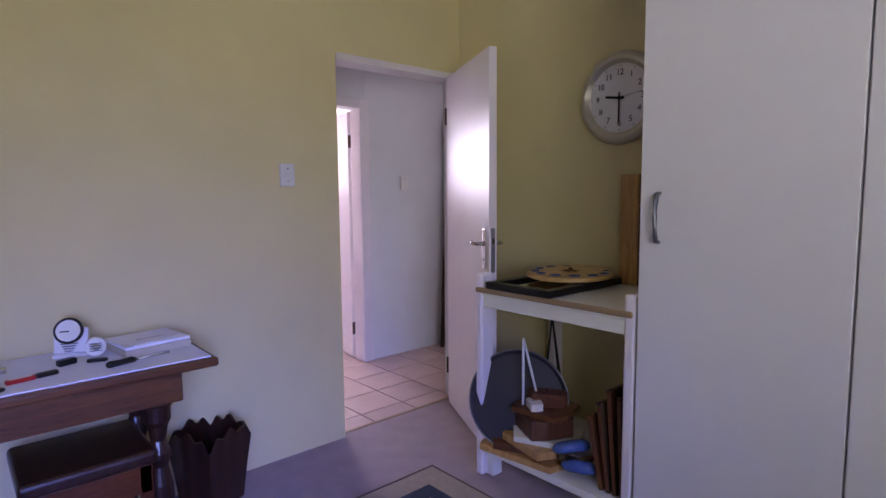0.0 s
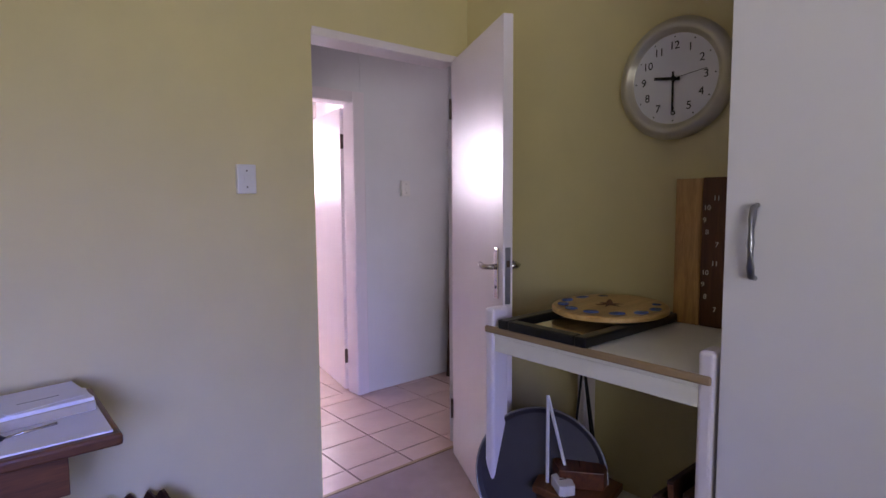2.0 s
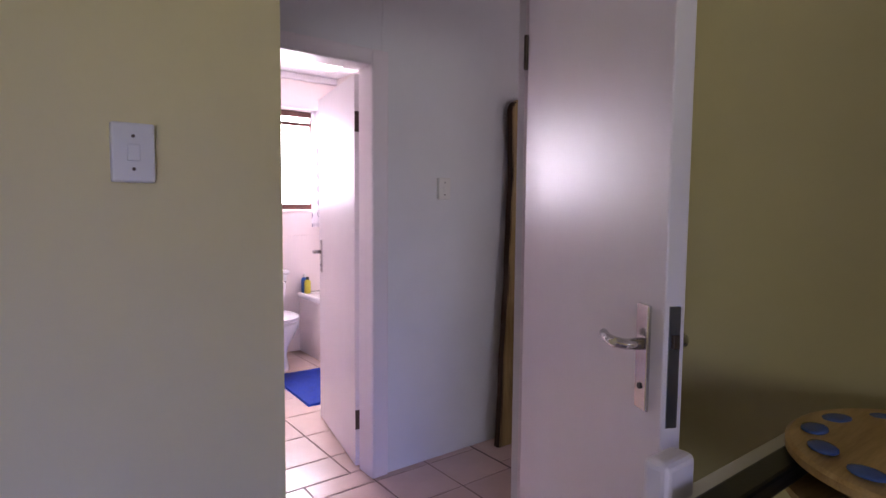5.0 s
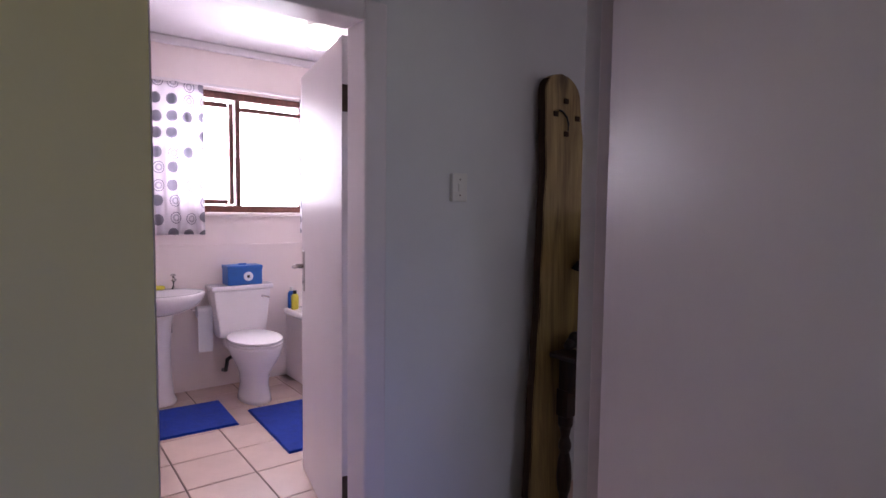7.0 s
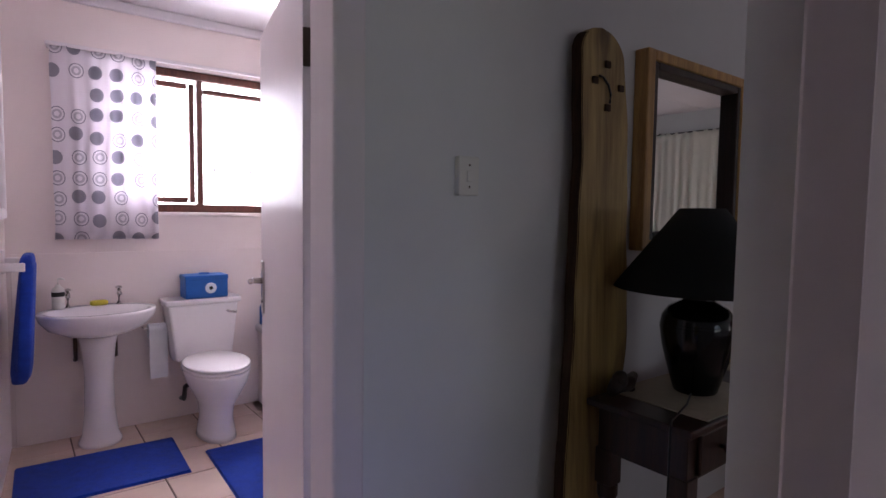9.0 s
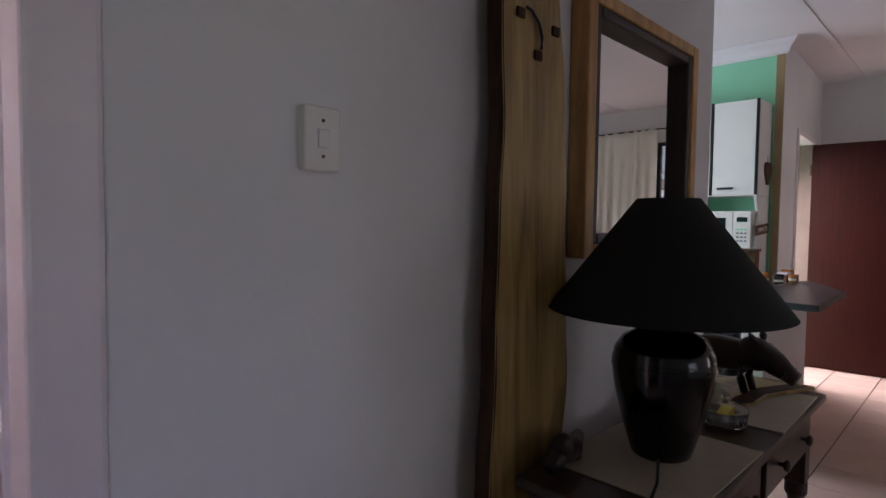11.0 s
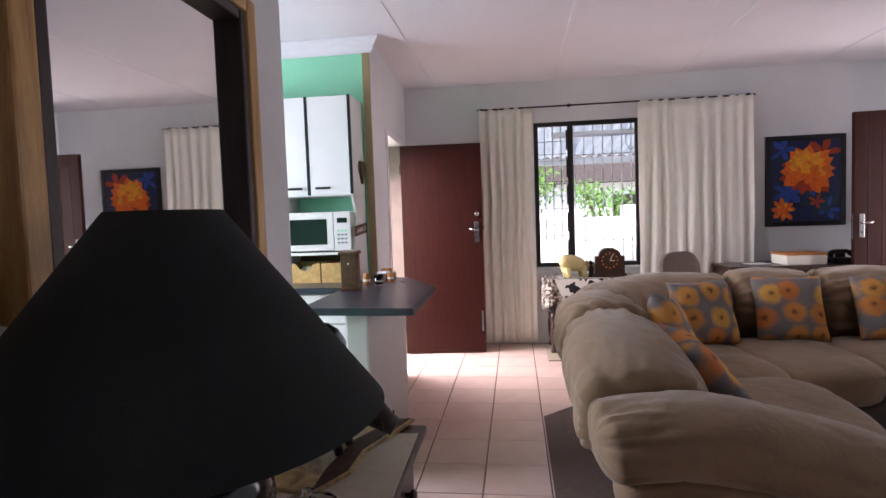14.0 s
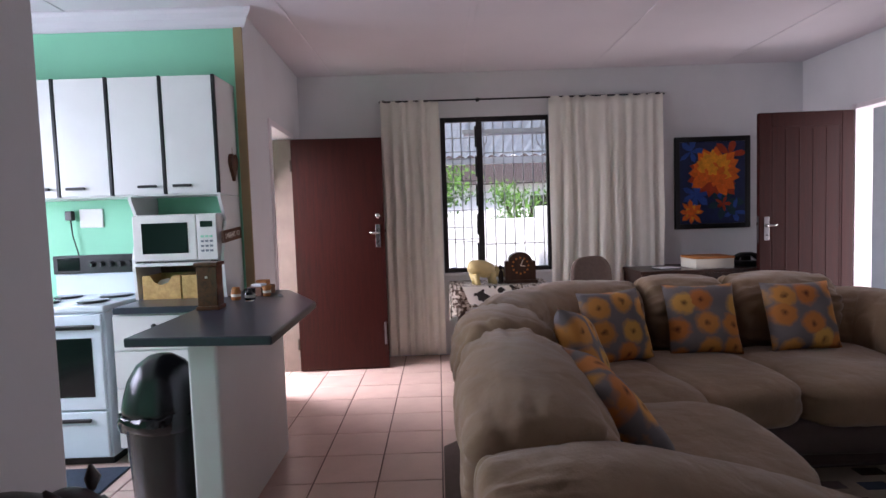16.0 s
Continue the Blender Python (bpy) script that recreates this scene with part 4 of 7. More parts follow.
for k in range(4):
    bm = bmesh.new()
    a0, a1 = math.pi / 2 * k, math.pi / 2 * (k + 1)
    front = []
    for i in range(19):
        u = i / 18
        edge = 0.295 + 0.045 * math.sin(math.pi * u) - 0.014 * math.cos(6 * math.pi * u)
        cols = []
        for z, r in ((0.0, 0.128), (0.15, 0.148), (edge, 0.170)):
            p0, p1 = Vector((r * math.cos(a0), r * math.sin(a0))), Vector((r * math.cos(a1), r * math.sin(a1)))
            p = p0.lerp(p1, u)
            cols.append((p.x, p.y, z))
        front.append(cols)
    outer = [[bm.verts.new(p) for p in c] for c in front]
    inner = [[bm.verts.new((p[0] * 0.92, p[1] * 0.92, p[2])) for p in c] for c in front]
    for i in range(18):
        for j in range(2):
            bm.faces.new((outer[i][j], outer[i + 1][j], outer[i + 1][j + 1], outer[i][j + 1]))
            bm.faces.new((inner[i][j], inner[i][j + 1], inner[i + 1][j + 1], inner[i + 1][j]))
        bm.faces.new((outer[i][2], outer[i + 1][2], inner[i + 1][2], inner[i][2]))
        bm.faces.new((outer[i][0], inner[i][0], inner[i + 1][0], outer[i + 1][0]))
    part("side_panel", bm, "dark_wood", b)
bm = bmesh.new()
lathe(bm, [(0.116, 0.004), (0.116, 0.016)], 4)
part("base", bm, "dark_wood", b)

# things on the desk
c = thing("desk_clock", "small round black desk clock on a white stand", "clock", (0.545, 2.50, 0.750), -22)
bm = bmesh.new()
prism(bm, [(-0.055, -0.03), (0.055, -0.03), (0.05, 0.03), (-0.05, 0.03)], 0, 0.012)
box(bm, -0.055, 0.055, -0.012, 0.004, 0.01, 0.10, bevel=0.003, m=pose(0, 0, 0, -12))
part("stand", bm, "plastic_white", c)
bm = bmesh.new()
lathe(bm, [(0.04, 0), (0.046, 0.008), (0.048, 0.022), (0.042, 0.026), (0.040, 0.022)], 28, pose(0, -0.005, 0.092, 72))
part("bezel", bm, "black", c, "black round bezel", smooth=True)
bm = bmesh.new()
lathe(bm, [(0.039, 0), (0.039, 0.002)], 28, pose(0, -0.028, 0.099, 72))
part("dial", bm, "cream", c)
boxpart("clock_hand", (-0.026, 0.004, -0.032, -0.030, 0.095, 0.099), "ink", c, 0, m=pose(0, 0.0, 0, 0, 0, 0))
for k in range(4):
    boxpart("print_bar", (-0.025 + 0.004 * k, 0.03 - 0.006 * k, -0.0355, -0.034, 0.05 - 0.009 * k, 0.054 - 0.009 * k), "grey_ink", c, 0)
p = thing("paper_stack", "stack of white papers in a grey folder", "paper stack", (0.785, 2.42, 0.750), 8)
boxpart("folder", (-0.12, 0.12, -0.10, 0.12, 0, 0.028), "doily", p, 0.003, "grey plastic document folder")
boxpart("sheet", (-0.117, 0.117, -0.098, 0.116, 0.028, 0.040), "paper", p, 0.002)
boxpart("sheet", (-0.10, 0.09, -0.08, 0.08, 0.040, 0.042), "paper", p, 0.0005, m=pose(0, 0, 0, 0, 0, 9))
boxpart("pen_line", (-0.05, 0.05, -0.02, -0.016, 0.0422, 0.0428), "grey_ink", p, 0)
s = thing("screwdriver", "screwdriver with a black handle lying on the desk", "screwdriver", (0.70, 2.24, 0.750), 14)
bm = bmesh.new()
tube(bm, [(-0.10, 0, 0.012), (-0.09, 0, 0.013), (-0.05, 0, 0.012), (-0.015, 0, 0.013), (0, 0, 0.008)], [0.008, 0.012, 0.010, 0.012, 0.006], 10)
part("handle", bm, "black", s, smooth=True)
bm = bmesh.new()
tube(bm, [(0, 0, 0.008), (0.08, 0, 0.008), (0.12, 0, 0.008)], [0.0035, 0.0035, 0.004], 8)
part("shaft", bm, "chrome", s, smooth=True)
k = thing("pocket_knife", "red handled pocket knife with a black grip", "knife", (0.40, 2.26, 0.750), 12)
boxpart("handle", (-0.07, 0.01, -0.011, 0.011, 0, 0.014), "red", k, 0.004)
boxpart("inlay", (-0.06, 0.0, -0.007, 0.007, 0.014, 0.0155), "white_ink", k, 0.0005)
boxpart("grip", (0.01, 0.075, -0.012, 0.013, 0, 0.016), "black", k, 0.006)
t = thing("tape_roll", "white plastic tape dispenser on the desk", "tape dispenser", (0.612, 2.44, 0.750), -10)
bm = bmesh.new()
lathe(bm, [(0.014, -0.012), (0.034, -0.012), (0.034, 0.012), (0.014, 0.012), (0.014, -0.012)], 20, pose(0, 0, 0.034, 90), closed=False)
part("ring", bm, "plastic_white", t, smooth=False)
for i in range(4):
    boxpart("rib", (-0.02, 0.02, -0.016, -0.012, 0.018 + i * 0.009, 0.021 + i * 0.009), "grey_ink", t, 0)
for nm, lab, cat, x, y, rz, dims, mt in (("mobile_phone", "black mobile phone lying on the desk", "phone", 0.26, 2.22, 30, (-0.04, 0.04, -0.07, 0.07, 0, 0.012), "black"), ("plug_adapter", "small black plug adapter on the desk", "adapter", 0.51, 2.37, 20, (-0.03, 0.03, -0.014, 0.014, 0, 0.022), "black"), ("key_fob", "dark key fob on the desk", "key fob", 0.60, 2.34, -20, (-0.035, 0.03, -0.012, 0.012, 0, 0.012), "black"), ("metal_clip", "small chrome bulldog clip on the desk", "clip", 0.32, 2.40, 0, (-0.025, 0.025, -0.012, 0.012, 0, 0.02), "chrome"), ("glass_box", "small clear plastic box on the desk", "box", 0.22, 2.42, 0, (-0.05, 0.05, -0.04, 0.04, 0, 0.07), "dish")):
    o = thing(nm, lab, cat, (x, y, 0.750), rz)
    boxpart("body", dims, mt, o, 0.005)
    boxpart("edge", (dims[0] * 0.5, dims[1] * 0.5, dims[2] * 0.5, dims[3] * 0.5, dims[5], dims[5] + 0.002), "grey_ink" if mt == "black" else "chrome", o, 0.0005)

# storage shelf
s = thing("storage_shelf", "white wooden storage shelf with a worn brown edge", "shelf unit", (0, 0, 0))
boxpart("top_board", (2.05, 2.66, 1.09, 1.86, 0.868, 0.905), "cream", s, 0.003)
boxpart("edge_strip", (2.035, 2.05, 1.085, 1.875, 0.882, 0.906), "tan", s, 0.006, "worn tan edging strip")
boxpart("front_rail", (2.052, 2.075, 1.10, 1.84, 0.815, 0.868), "cream", s, 0.003)
boxpart("bottom_board", (2.05, 2.66, 1.09, 1.87, 0.118, 0.15), "cream", s, 0.003)
for y in (1.10, 1.862):
    for x in (2.085, 2.635):
        bm = bmesh.new()
        box(bm, x - 0.04, x + 0.04, y - 0.022, y + 0.022, 0, 0.968 if x < 2.3 else 0.866, bevel=0.012, seg=3)
        part("post", bm, "gloss_white", s, "white painted corner post")
boxpart("foot", (2.08, 2.14, 1.80, 1.85, 0.0, 0.118), "cream", s, 0.004)

f = thing("picture_frame", "black wooden picture frame lying flat on the shelf", "picture frame", (2.315, 1.625, 0.906), 0)
for a in ((-0.285, 0.285, -0.18, -0.135, 0, 0.032), (-0.285, 0.285, 0.135, 0.18, 0, 0.032), (-0.285, -0.24, -0.135, 0.135, 0, 0.032), (0.24, 0.285, -0.135, 0.135, 0, 0.032)):
    boxpart("frame_bar", a, "black", f, 0.006)
boxpart("glass_sheet", (-0.24, 0.24, -0.135, 0.135, 0.006, 0.016), "mirror", f, 0, "dusty glass sheet")
c = thing("wooden_clock_face", "round pale wooden clock face with blue glass spots", "clock face", (2.405, 1.61, 0.942), 0)
bm = bmesh.new()
lathe(bm, [(0.195, 0.0), (0.203, 0.004), (0.203, 0.016), (0.197, 0.021)], 64, pose(0, 0, 0.006, 0, -2))
part("disc", bm, "disc_wood", c, smooth=False)
for i in range(12):
    a = math.pi / 6 * i + 0.2
    bm = bmesh.new()
    lathe(bm, [(0.027, 0), (0.026, 0.0025), (0.018, 0.004)], 18, pose(0.163 * math.cos(a), 0.163 * math.sin(a), 0.0275, 0, -2) @ pose(0, 0, 0, 0, 0, math.degrees(a)), sx=0.75)
    part("spot", bm, "blue_paint", c, smooth=True)
for i in range(6):
    a = math.pi / 3 * i + 0.3
    bm = bmesh.new()
    tube(bm, [(0, 0, 0.029), (0.05 * math.cos(a), 0.05 * math.sin(a), 0.0285)], [0.005, 0.001], 6)
    part("inlay_ray", bm, "walnut", c)
bm = bmesh.new()
lathe(bm, [(0.012, 0.027), (0.010, 0.04), (0.004, 0.046)], 12)
part("spindle", bm, "walnut", c, smooth=True)
w = thing("wooden_number_board", "two-tone wooden board with white numerals leaning on the wall", "wooden board", (2.60, 1.265, 0.906), 0)
boxpart("pine_strip", (-0.02, 0.012, 0.105, 0.198, 0, 0.51), "pine", w, 0.003, "honey pine strip")
boxpart("walnut_board", (-0.016, 0.008, -0.15, 0.105, 0, 0.512), "walnut", w, 0.003, "reddish brown board")
for z0 in (0.0, -0.222):
    for tx, d, z in (("12", 0.128, 0.448), ("11", 0.048, 0.441), ("10", 0.017, 0.409), ("9", 0.010, 0.367), ("8", 0.019, 0.326), ("7", 0.053, 0.284), ("6", 0.128, 0.270)):
        writing(tx, 0.024, "white_ink", on_wall((-0.0168, 0.105 - d, z + z0), (0, -1, 0), (-1, 0, 0)), w, name="numeral")
    bm = bmesh.new()
    lathe(bm, [(0.001, -0.0005), (0.009, -0.0005), (0.009, 0.001), (0.001, 0.001)], 14, on_wall((-0.0168, -0.024, 0.36 + z0), (0, -1, 0), (-1, 0, 0)))
    part("spindle_hole", bm, "black", w)

# bric-a-brac on the lower board
c = thing("serving_tray", "dark round slate-grey tray with a thin metal rim standing on edge", "tray", (2.15, 1.71, 0.150), 0)
TR = pose(0, 0, 0.232, 0, 0, -148) @ pose(0, 0, 0, 0, 76)
bm = bmesh.new()
lathe(bm, [(0.002, 0.0), (0.215, 0.0), (0.228, 0.014), (0.224, 0.016), (0.21, 0.006), (0.002, 0.006)], 48, TR)
part("dish", bm, "slate", c, smooth=False)
bm = bmesh.new()
tube(bm, [TR @ Vector((0.229 * math.cos(2 * math.pi * i / 48), 0.229 * math.sin(2 * math.pi * i / 48), 0.012)) for i in range(49)], 0.004, 6)
part("rim", bm, "brushed", c, "thin metal rim", smooth=True)
a = thing("metal_bracket", "white metal A-shaped stand on the pile", "stand", (2.12, 1.655, 0.218), -50)
for q in ([(0, 0, 0.006), (0.0, 0, 0.47)], [(0.10, 0.02, 0.05), (0.0, 0, 0.47)], [(0, 0, 0.15), (0.085, 0.017, 0.19)], [(-0.05, 0, 0.144), (0.04, 0, 0.15)], [(0, 0, 0.006), (0.10, 0.02, 0.05)]):
    bm = bmesh.new()
    tube(bm, q, 0.006, 6)
    part("bar", bm, "bars", a)
a = thing("black_easel", "thin black wire easel at the back of the shelf", "easel", (2.50, 1.785, 0.151), 0)
for q in ([(0, -0.10, 0), (0, 0, 0.564)], [(0, 0.06, 0), (0, 0, 0.564)], [(0.08, -0.02, 0), (0, 0, 0.564)]):
    bm = bmesh.new()
    tube(bm, q, 0.005, 6)
    part("leg", bm, "black", a)
for x, y, z, rz, sx, sy, sz, mt, lab in ((2.20, 1.58, 0.150, 10, 0.30, 0.46, 0.030, "pine", "flat pine offcut board on the shelf"), (2.22, 1.57, 0.181, 28, 0.28, 0.40, 0.030, "walnut", "brown offcut board on the pile"), (2.28, 1.50, 0.212, -10, 0.30, 0.32, 0.036, "pine", "thick pale offcut board on the pile"), (2.27, 1.47, 0.249, 25, 0.24, 0.32, 0.024, "cream", "white painted offcut board on the pile"), (2.28, 1.50, 0.274, -25, 0.22, 0.26, 0.085, "walnut", "brown wooden block on the pile"), (2.29, 1.50, 0.360, 10, 0.24, 0.28, 0.024, "desk_wood", "curved brown board on top of the pile"), (2.31, 1.50, 0.385, 40, 0.13, 0.18, 0.06, "stool_wood", "reddish wood offcut on top of the pile"), (2.22, 1.50, 0.385, -30, 0.06, 0.10, 0.035, "plastic_white", "small white plastic part on the pile")):
    o = tagged(new("offcut"), lab, "wood offcut", "wood offcuts on the shelf")
    o.matrix_basis = pose(x - (0.03 if z < 0.2 else 0.10), y + 0.09, z, 0, 0, rz)
    bm = bmesh.new()
    prism(bm, [(-sx / 2, -sy * 0.42), (-sx * 0.2, -sy / 2), (sx * 0.4, -sy * 0.46), (sx / 2, -sy * 0.1), (sx * 0.44, sy * 0.4), (sx * 0.1, sy / 2), (-sx * 0.45, sy * 0.38)], 0, sz, bevel=0.003)
    part("block", bm, mt, o)
    boxpart("saw_mark", (-sx * 0.2, sx * 0.2, -0.002, 0.002, sz, sz + 0.001), "bark", o, 0)
for i, (y, h, mt, tilt) in enumerate(((1.235, 0.30, "walnut", -12), (1.205, 0.36, "bark", -8), (1.175, 0.42, "dark_wood", -5), (1.145, 0.40, "bark", -3))):
    o = tagged(new("upright_board"), "brown offcut board standing on edge in the shelf", "wooden board", "upright boards in the shelf")
    o.matrix_basis = pose(2.26, y, 0.150, tilt)
    boxpart("board", (-0.16, 0.18, -0.01, 0.01, 0.003, h), mt, o, 0.003)
    boxpart("end_grain", (-0.162, -0.16, -0.008, 0.008, 0.01, h - 0.01), "desk_wood", o, 0.0005)
o = thing("blue_bag", "crumpled blue and clear plastic bag on the shelf", "plastic bag", (2.12, 1.36, 0.150), 20)
for k in range(3):
    bm = bmesh.new()
    soft(bm, (0.10, 0.16, 0.06), 2.4, 18, 12, 0.35, 40 + k, pose(0.01 * k, 0.02 * k - 0.01, 0.05 + 0.035 * k, 0, 25, 20 * k))
    part("fold", bm, ("blue_paint", "dish", "blue_paint")[k], o, smooth=True)

# wardrobe
w = thing("wardrobe", "tall white built-in wardrobe with plain doors and steel handles", "wardrobe", (0, 0, 0))
boxpart("body", (2.062, 2.679, -1.69, 1.066, 0.0, 2.615), "wardrobe", w, 0.002)
for i in range(4):
    y1 = 1.066 - i * 0.634
    dr = boxpart("door", (2.04, 2.060, y1 - 0.628, y1 - 0.001, 0.08, 2.58), "wardrobe", w, 0.003)
    hy = y1 - 0.072 if i % 2 == 0 else y1 - 0.628 + 0.058
    bm = bmesh.new()
    pts = [(2.04, hy, 1.163), (2.018, hy, 1.168), (2.011, hy, 1.19), (2.006, hy, 1.247), (2.011, hy, 1.30), (2.018, hy, 1.326), (2.04, hy, 1.331)]
    tube(bm, pts, [0.006, 0.008, 0.009, 0.009, 0.009, 0.008, 0.006], 10)
    part("handle", bm, "brushed", dr, "curved brushed steel handle", smooth=True)

# wall clock
c = thing("wall_clock", "round silver-rimmed wall clock with black numerals", "clock", (2.68, 1.523, 1.782))
CW = on_wall((0, 0, 0), (0, -1, 0), (-1, 0, 0))
bm = bmesh.new()
lathe(bm, [(0.206, 0.0), (0.218, 0.008), (0.219, 0.020), (0.210, 0.032), (0.196, 0.042), (0.186, 0.046), (0.176, 0.042), (0.168, 0.026), (0.160, 0.022)], 72, CW, closed=False)
part("rim", bm, "clock_silver", c, "silver plastic rim", smooth=True)
bm = bmesh.new()
lathe(bm, [(0.166, 0.0), (0.166, 0.0225)], 64, CW)
part("dial", bm, "paper", c, "white dial")
for h in range(1, 13):
    a = math.pi / 2 - math.pi / 6 * h
    writing(str(h), 0.040, "ink", CW @ pose(0.118 * math.cos(a), 0.118 * math.sin(a), 0.0235), c, name="numeral")
    bm = bmesh.new()
    lathe(bm, [(0.0028, 0), (0.0028, 0.001)], 8, CW @ pose(0.150 * math.cos(a), 0.150 * math.sin(a), 0.0226))
    part("tick", bm, "ink", c)
for nm, ang, ln, wd, z in (("hour_hand", -95 + 180 + 90 - 0.0, 0.075, 0.0055, 0.0265), ("minute_hand", 180, 0.115, 0.004, 0.029), ("second_hand", -82, 0.125, 0.0008, 0.031)):
    bm = bmesh.new()
    box(bm, -wd, wd, -0.025, ln, 0, 0.0012, m=CW @ pose(0, 0, z, 0, 0, ang if nm != "hour_hand" else 82))
    part(nm, bm, "ink", c)
bm = bmesh.new()
lathe(bm, [(0.009, 0.022), (0.009, 0.033)], 16, CW)
part("hub", bm, "ink", c)

r = tagged(new("floor_rug"), "grey and cream bordered rug on the carpet", "rug")
r.matrix_basis = pose(1.93, 2.07, 0.0)
boxpart("border", (-1.3, 0, -1.9, 0, 0.0, 0.008), "rug_beige", r, 0.002)
boxpart("field", (-1.15, -0.13, -1.75, -0.13, 0.008, 0.0095), "mat_grey", r, 0.0005)
for i in range(4):
    boxpart("motif", (-0.3 - i * 0.26, -0.2 - i * 0.26, -0.35, -0.22, 0.0095, 0.0105), "rug_beige", r, 0.0005)
boxpart("piping", (-1.3, 0, -0.008, 0.0, 0.008, 0.011), "rug_taupe", r, 0.0005)
boxpart("piping", (-0.008, 0, -1.9, -0.008, 0.008, 0.011), "rug_taupe", r, 0.0005)

# ---- passage ----
p = thing("wood_slab_clock", "tall waney-edged pale wooden slab leaning on the wall", "wooden slab", (3.56, 3.655, 0.0))
lean = Matrix(((1, 0, 0, 0), (0, 1, 0.026, 0), (0, 0, 1, 0), (0, 0, 0, 1)))


def slab_outline(z):
    """Left and right edge of the board at a height: a broad middle that bends towards its foot."""
    left = -0.046 - 0.105 * max(0.0, 1 - z / 1.5) ** 1.15 + 0.003 * math.sin(z * 9) + 0.002 * math.sin(z * 21 + 1)
    right = 0.215 - 0.043 * max(0.0, (z - 1.3) / 0.6) ** 2 - 0.15 * max(0.0, (0.95 - z) / 0.95) ** 1.2 + 0.006 * math.sin(z * 7 + 2) + 0.003 * math.sin(z * 24)
    if z > 1.86:
        k = math.sqrt(max(0.0, 1 - ((z - 1.86) / 0.092) ** 2))
        mid = (left + right) / 2
        left, right = mid + (left - mid) * k, mid + (right - mid) * k
    return left, right


zs = [i * 0.05 for i in range(38)] + [1.865 + 0.0087 * i for i in range(11)]
bm = bmesh.new()
rows = []
for z in zs:
    a, b = slab_outline(z)
    row = [bm.verts.new((a + (b - a) * k / 6, -0.018 + 0.002 * noise.noise(Vector((k, z * 6, 0))), z)) for k in range(7)]
    row += [bm.verts.new((a + (b - a) * k / 6, 0.018, z)) for k in range(6, -1, -1)]
    rows.append(row)
for r0, r1 in zip(rows, rows[1:]):
    for k in range(14):
        bm.faces.new((r0[k], r0[(k + 1) % 14], r1[(k + 1) % 14], r1[k]))
bm.faces.new(rows[0][::-1]), bm.faces.new(rows[-1])
bmesh.ops.transform(bm, matrix=lean, verts=bm.verts[:])
part("slab", bm, "plank", p, smooth=False)
bm = bmesh.new()
rows = []
for z in zs[:-3]:
    a, b = slab_outline(z)
    j = 0.006 * noise.noise(Vector((z * 9, 1, 0)))
    rows.append([bm.verts.new((a + dx, dy, z)) for dx, dy in ((0.004, -0.0195), (-0.006 + j * 0.6, -0.012), (-0.010 + j * 0.6, 0.004), (-0.008, 0.018), (0.004, 0.018))])
for r0, r1 in zip(rows, rows[1:]):
    for k in range(5):
        bm.faces.new((r0[k], r0[(k + 1) % 5], r1[(k + 1) % 5], r1[k]))
bm.faces.new(rows[0][::-1]), bm.faces.new(rows[-1])
bmesh.ops.transform(bm, matrix=lean, verts=bm.verts[:])
part("bark_edge", bm, "bark", p, "dark bark edge")
SL = lean @ pose(0.085, -0.022, 1.765)
for dx, dz in ((0, 0.07), (0.075, 0.0), (-0.068, 0.008), (0, -0.075)):
    bm = bmesh.new()
    box(bm, dx - 0.013, dx + 0.013, -0.004, 0.003, dz - 0.011, dz + 0.011, m=SL)
    part("hour_block", bm, "bark", p, "small dark square hour mark")
for q in ([(0, 0, 0.0), (-0.03, 0, 0.022), (-0.05, 0, 0.024)], [(0, 0, 0), (0.012, 0, -0.03), (0.008, 0, -0.06)]):
    bm = bmesh.new()
    tube(bm, [SL @ Vector((x, -0.004, z)) for x, y, z in q], 0.004, 6)
    part("clock_hand", bm, "black", p, "thin curled black clock hand")

# console table
t = thing("console_table", "dark wooden console table with drawers and turned legs", "table", (0, 0, 0))
boxpart("tabletop", (3.51, 4.76, 3.262, 3.625, 0.706, 0.730), "dark_wood", t, 0.006)
boxpart("frieze", (3.56, 4.71, 3.30, 3.61, 0.55, 0.706), "dark_wood", t, 0.003)
for x in (3.6, 4.15):
    dr = boxpart("drawer", (x + 0.01, x + 0.51, 3.286, 3.30, 0.565, 0.69), "dark_wood", t, 0.005, "dark drawer front")
    for k in (0.13, 0.39):
        bm = bmesh.new()
        lathe(bm, [(0.006, 0), (0.006, 0.012), (0.016, 0.018), (0.017, 0.026), (0.010, 0.031)], 14, pose(x + k, 3.287, 0.63, 90))
        part("knob", bm, "dark_wood", dr, "round turned wooden knob", smooth=True)
for x in (3.585, 4.685):
    for y in (3.325, 3.585):
        turned_leg(t, x, y, 0.56, 0.85)
for nm, b, rz in (("placemat", (-0.215, 0.215, -0.17, 0.17, 0, 0.004), -1), ("placemat", (-0.225, 0.225, -0.135, 0.135, 0, 0.004), 1)):
    o = tagged(new(nm), "unbleached linen placemat on the console table", "placemat", "placemats on the console table")
    first = b[1] == 0.215
    o.matrix_basis = pose(3.838 if first else 4.455, 3.442 if first else 3.405, 0.7305, 0, 0, rz)
    boxpart("cloth", b, "doily", o, 0.001)
    for e in ((b[0], b[1], b[2], b[2] + 0.008), (b[0], b[1], b[3] - 0.008, b[3])):
        boxpart("hem", (*e, 0.004, 0.0055), "doily", o, 0.0005)

l = thing("table_lamp", "black glazed table lamp with a black conical shade", "lamp", (3.862, 3.445, 0.7355))
bm = bmesh.new()
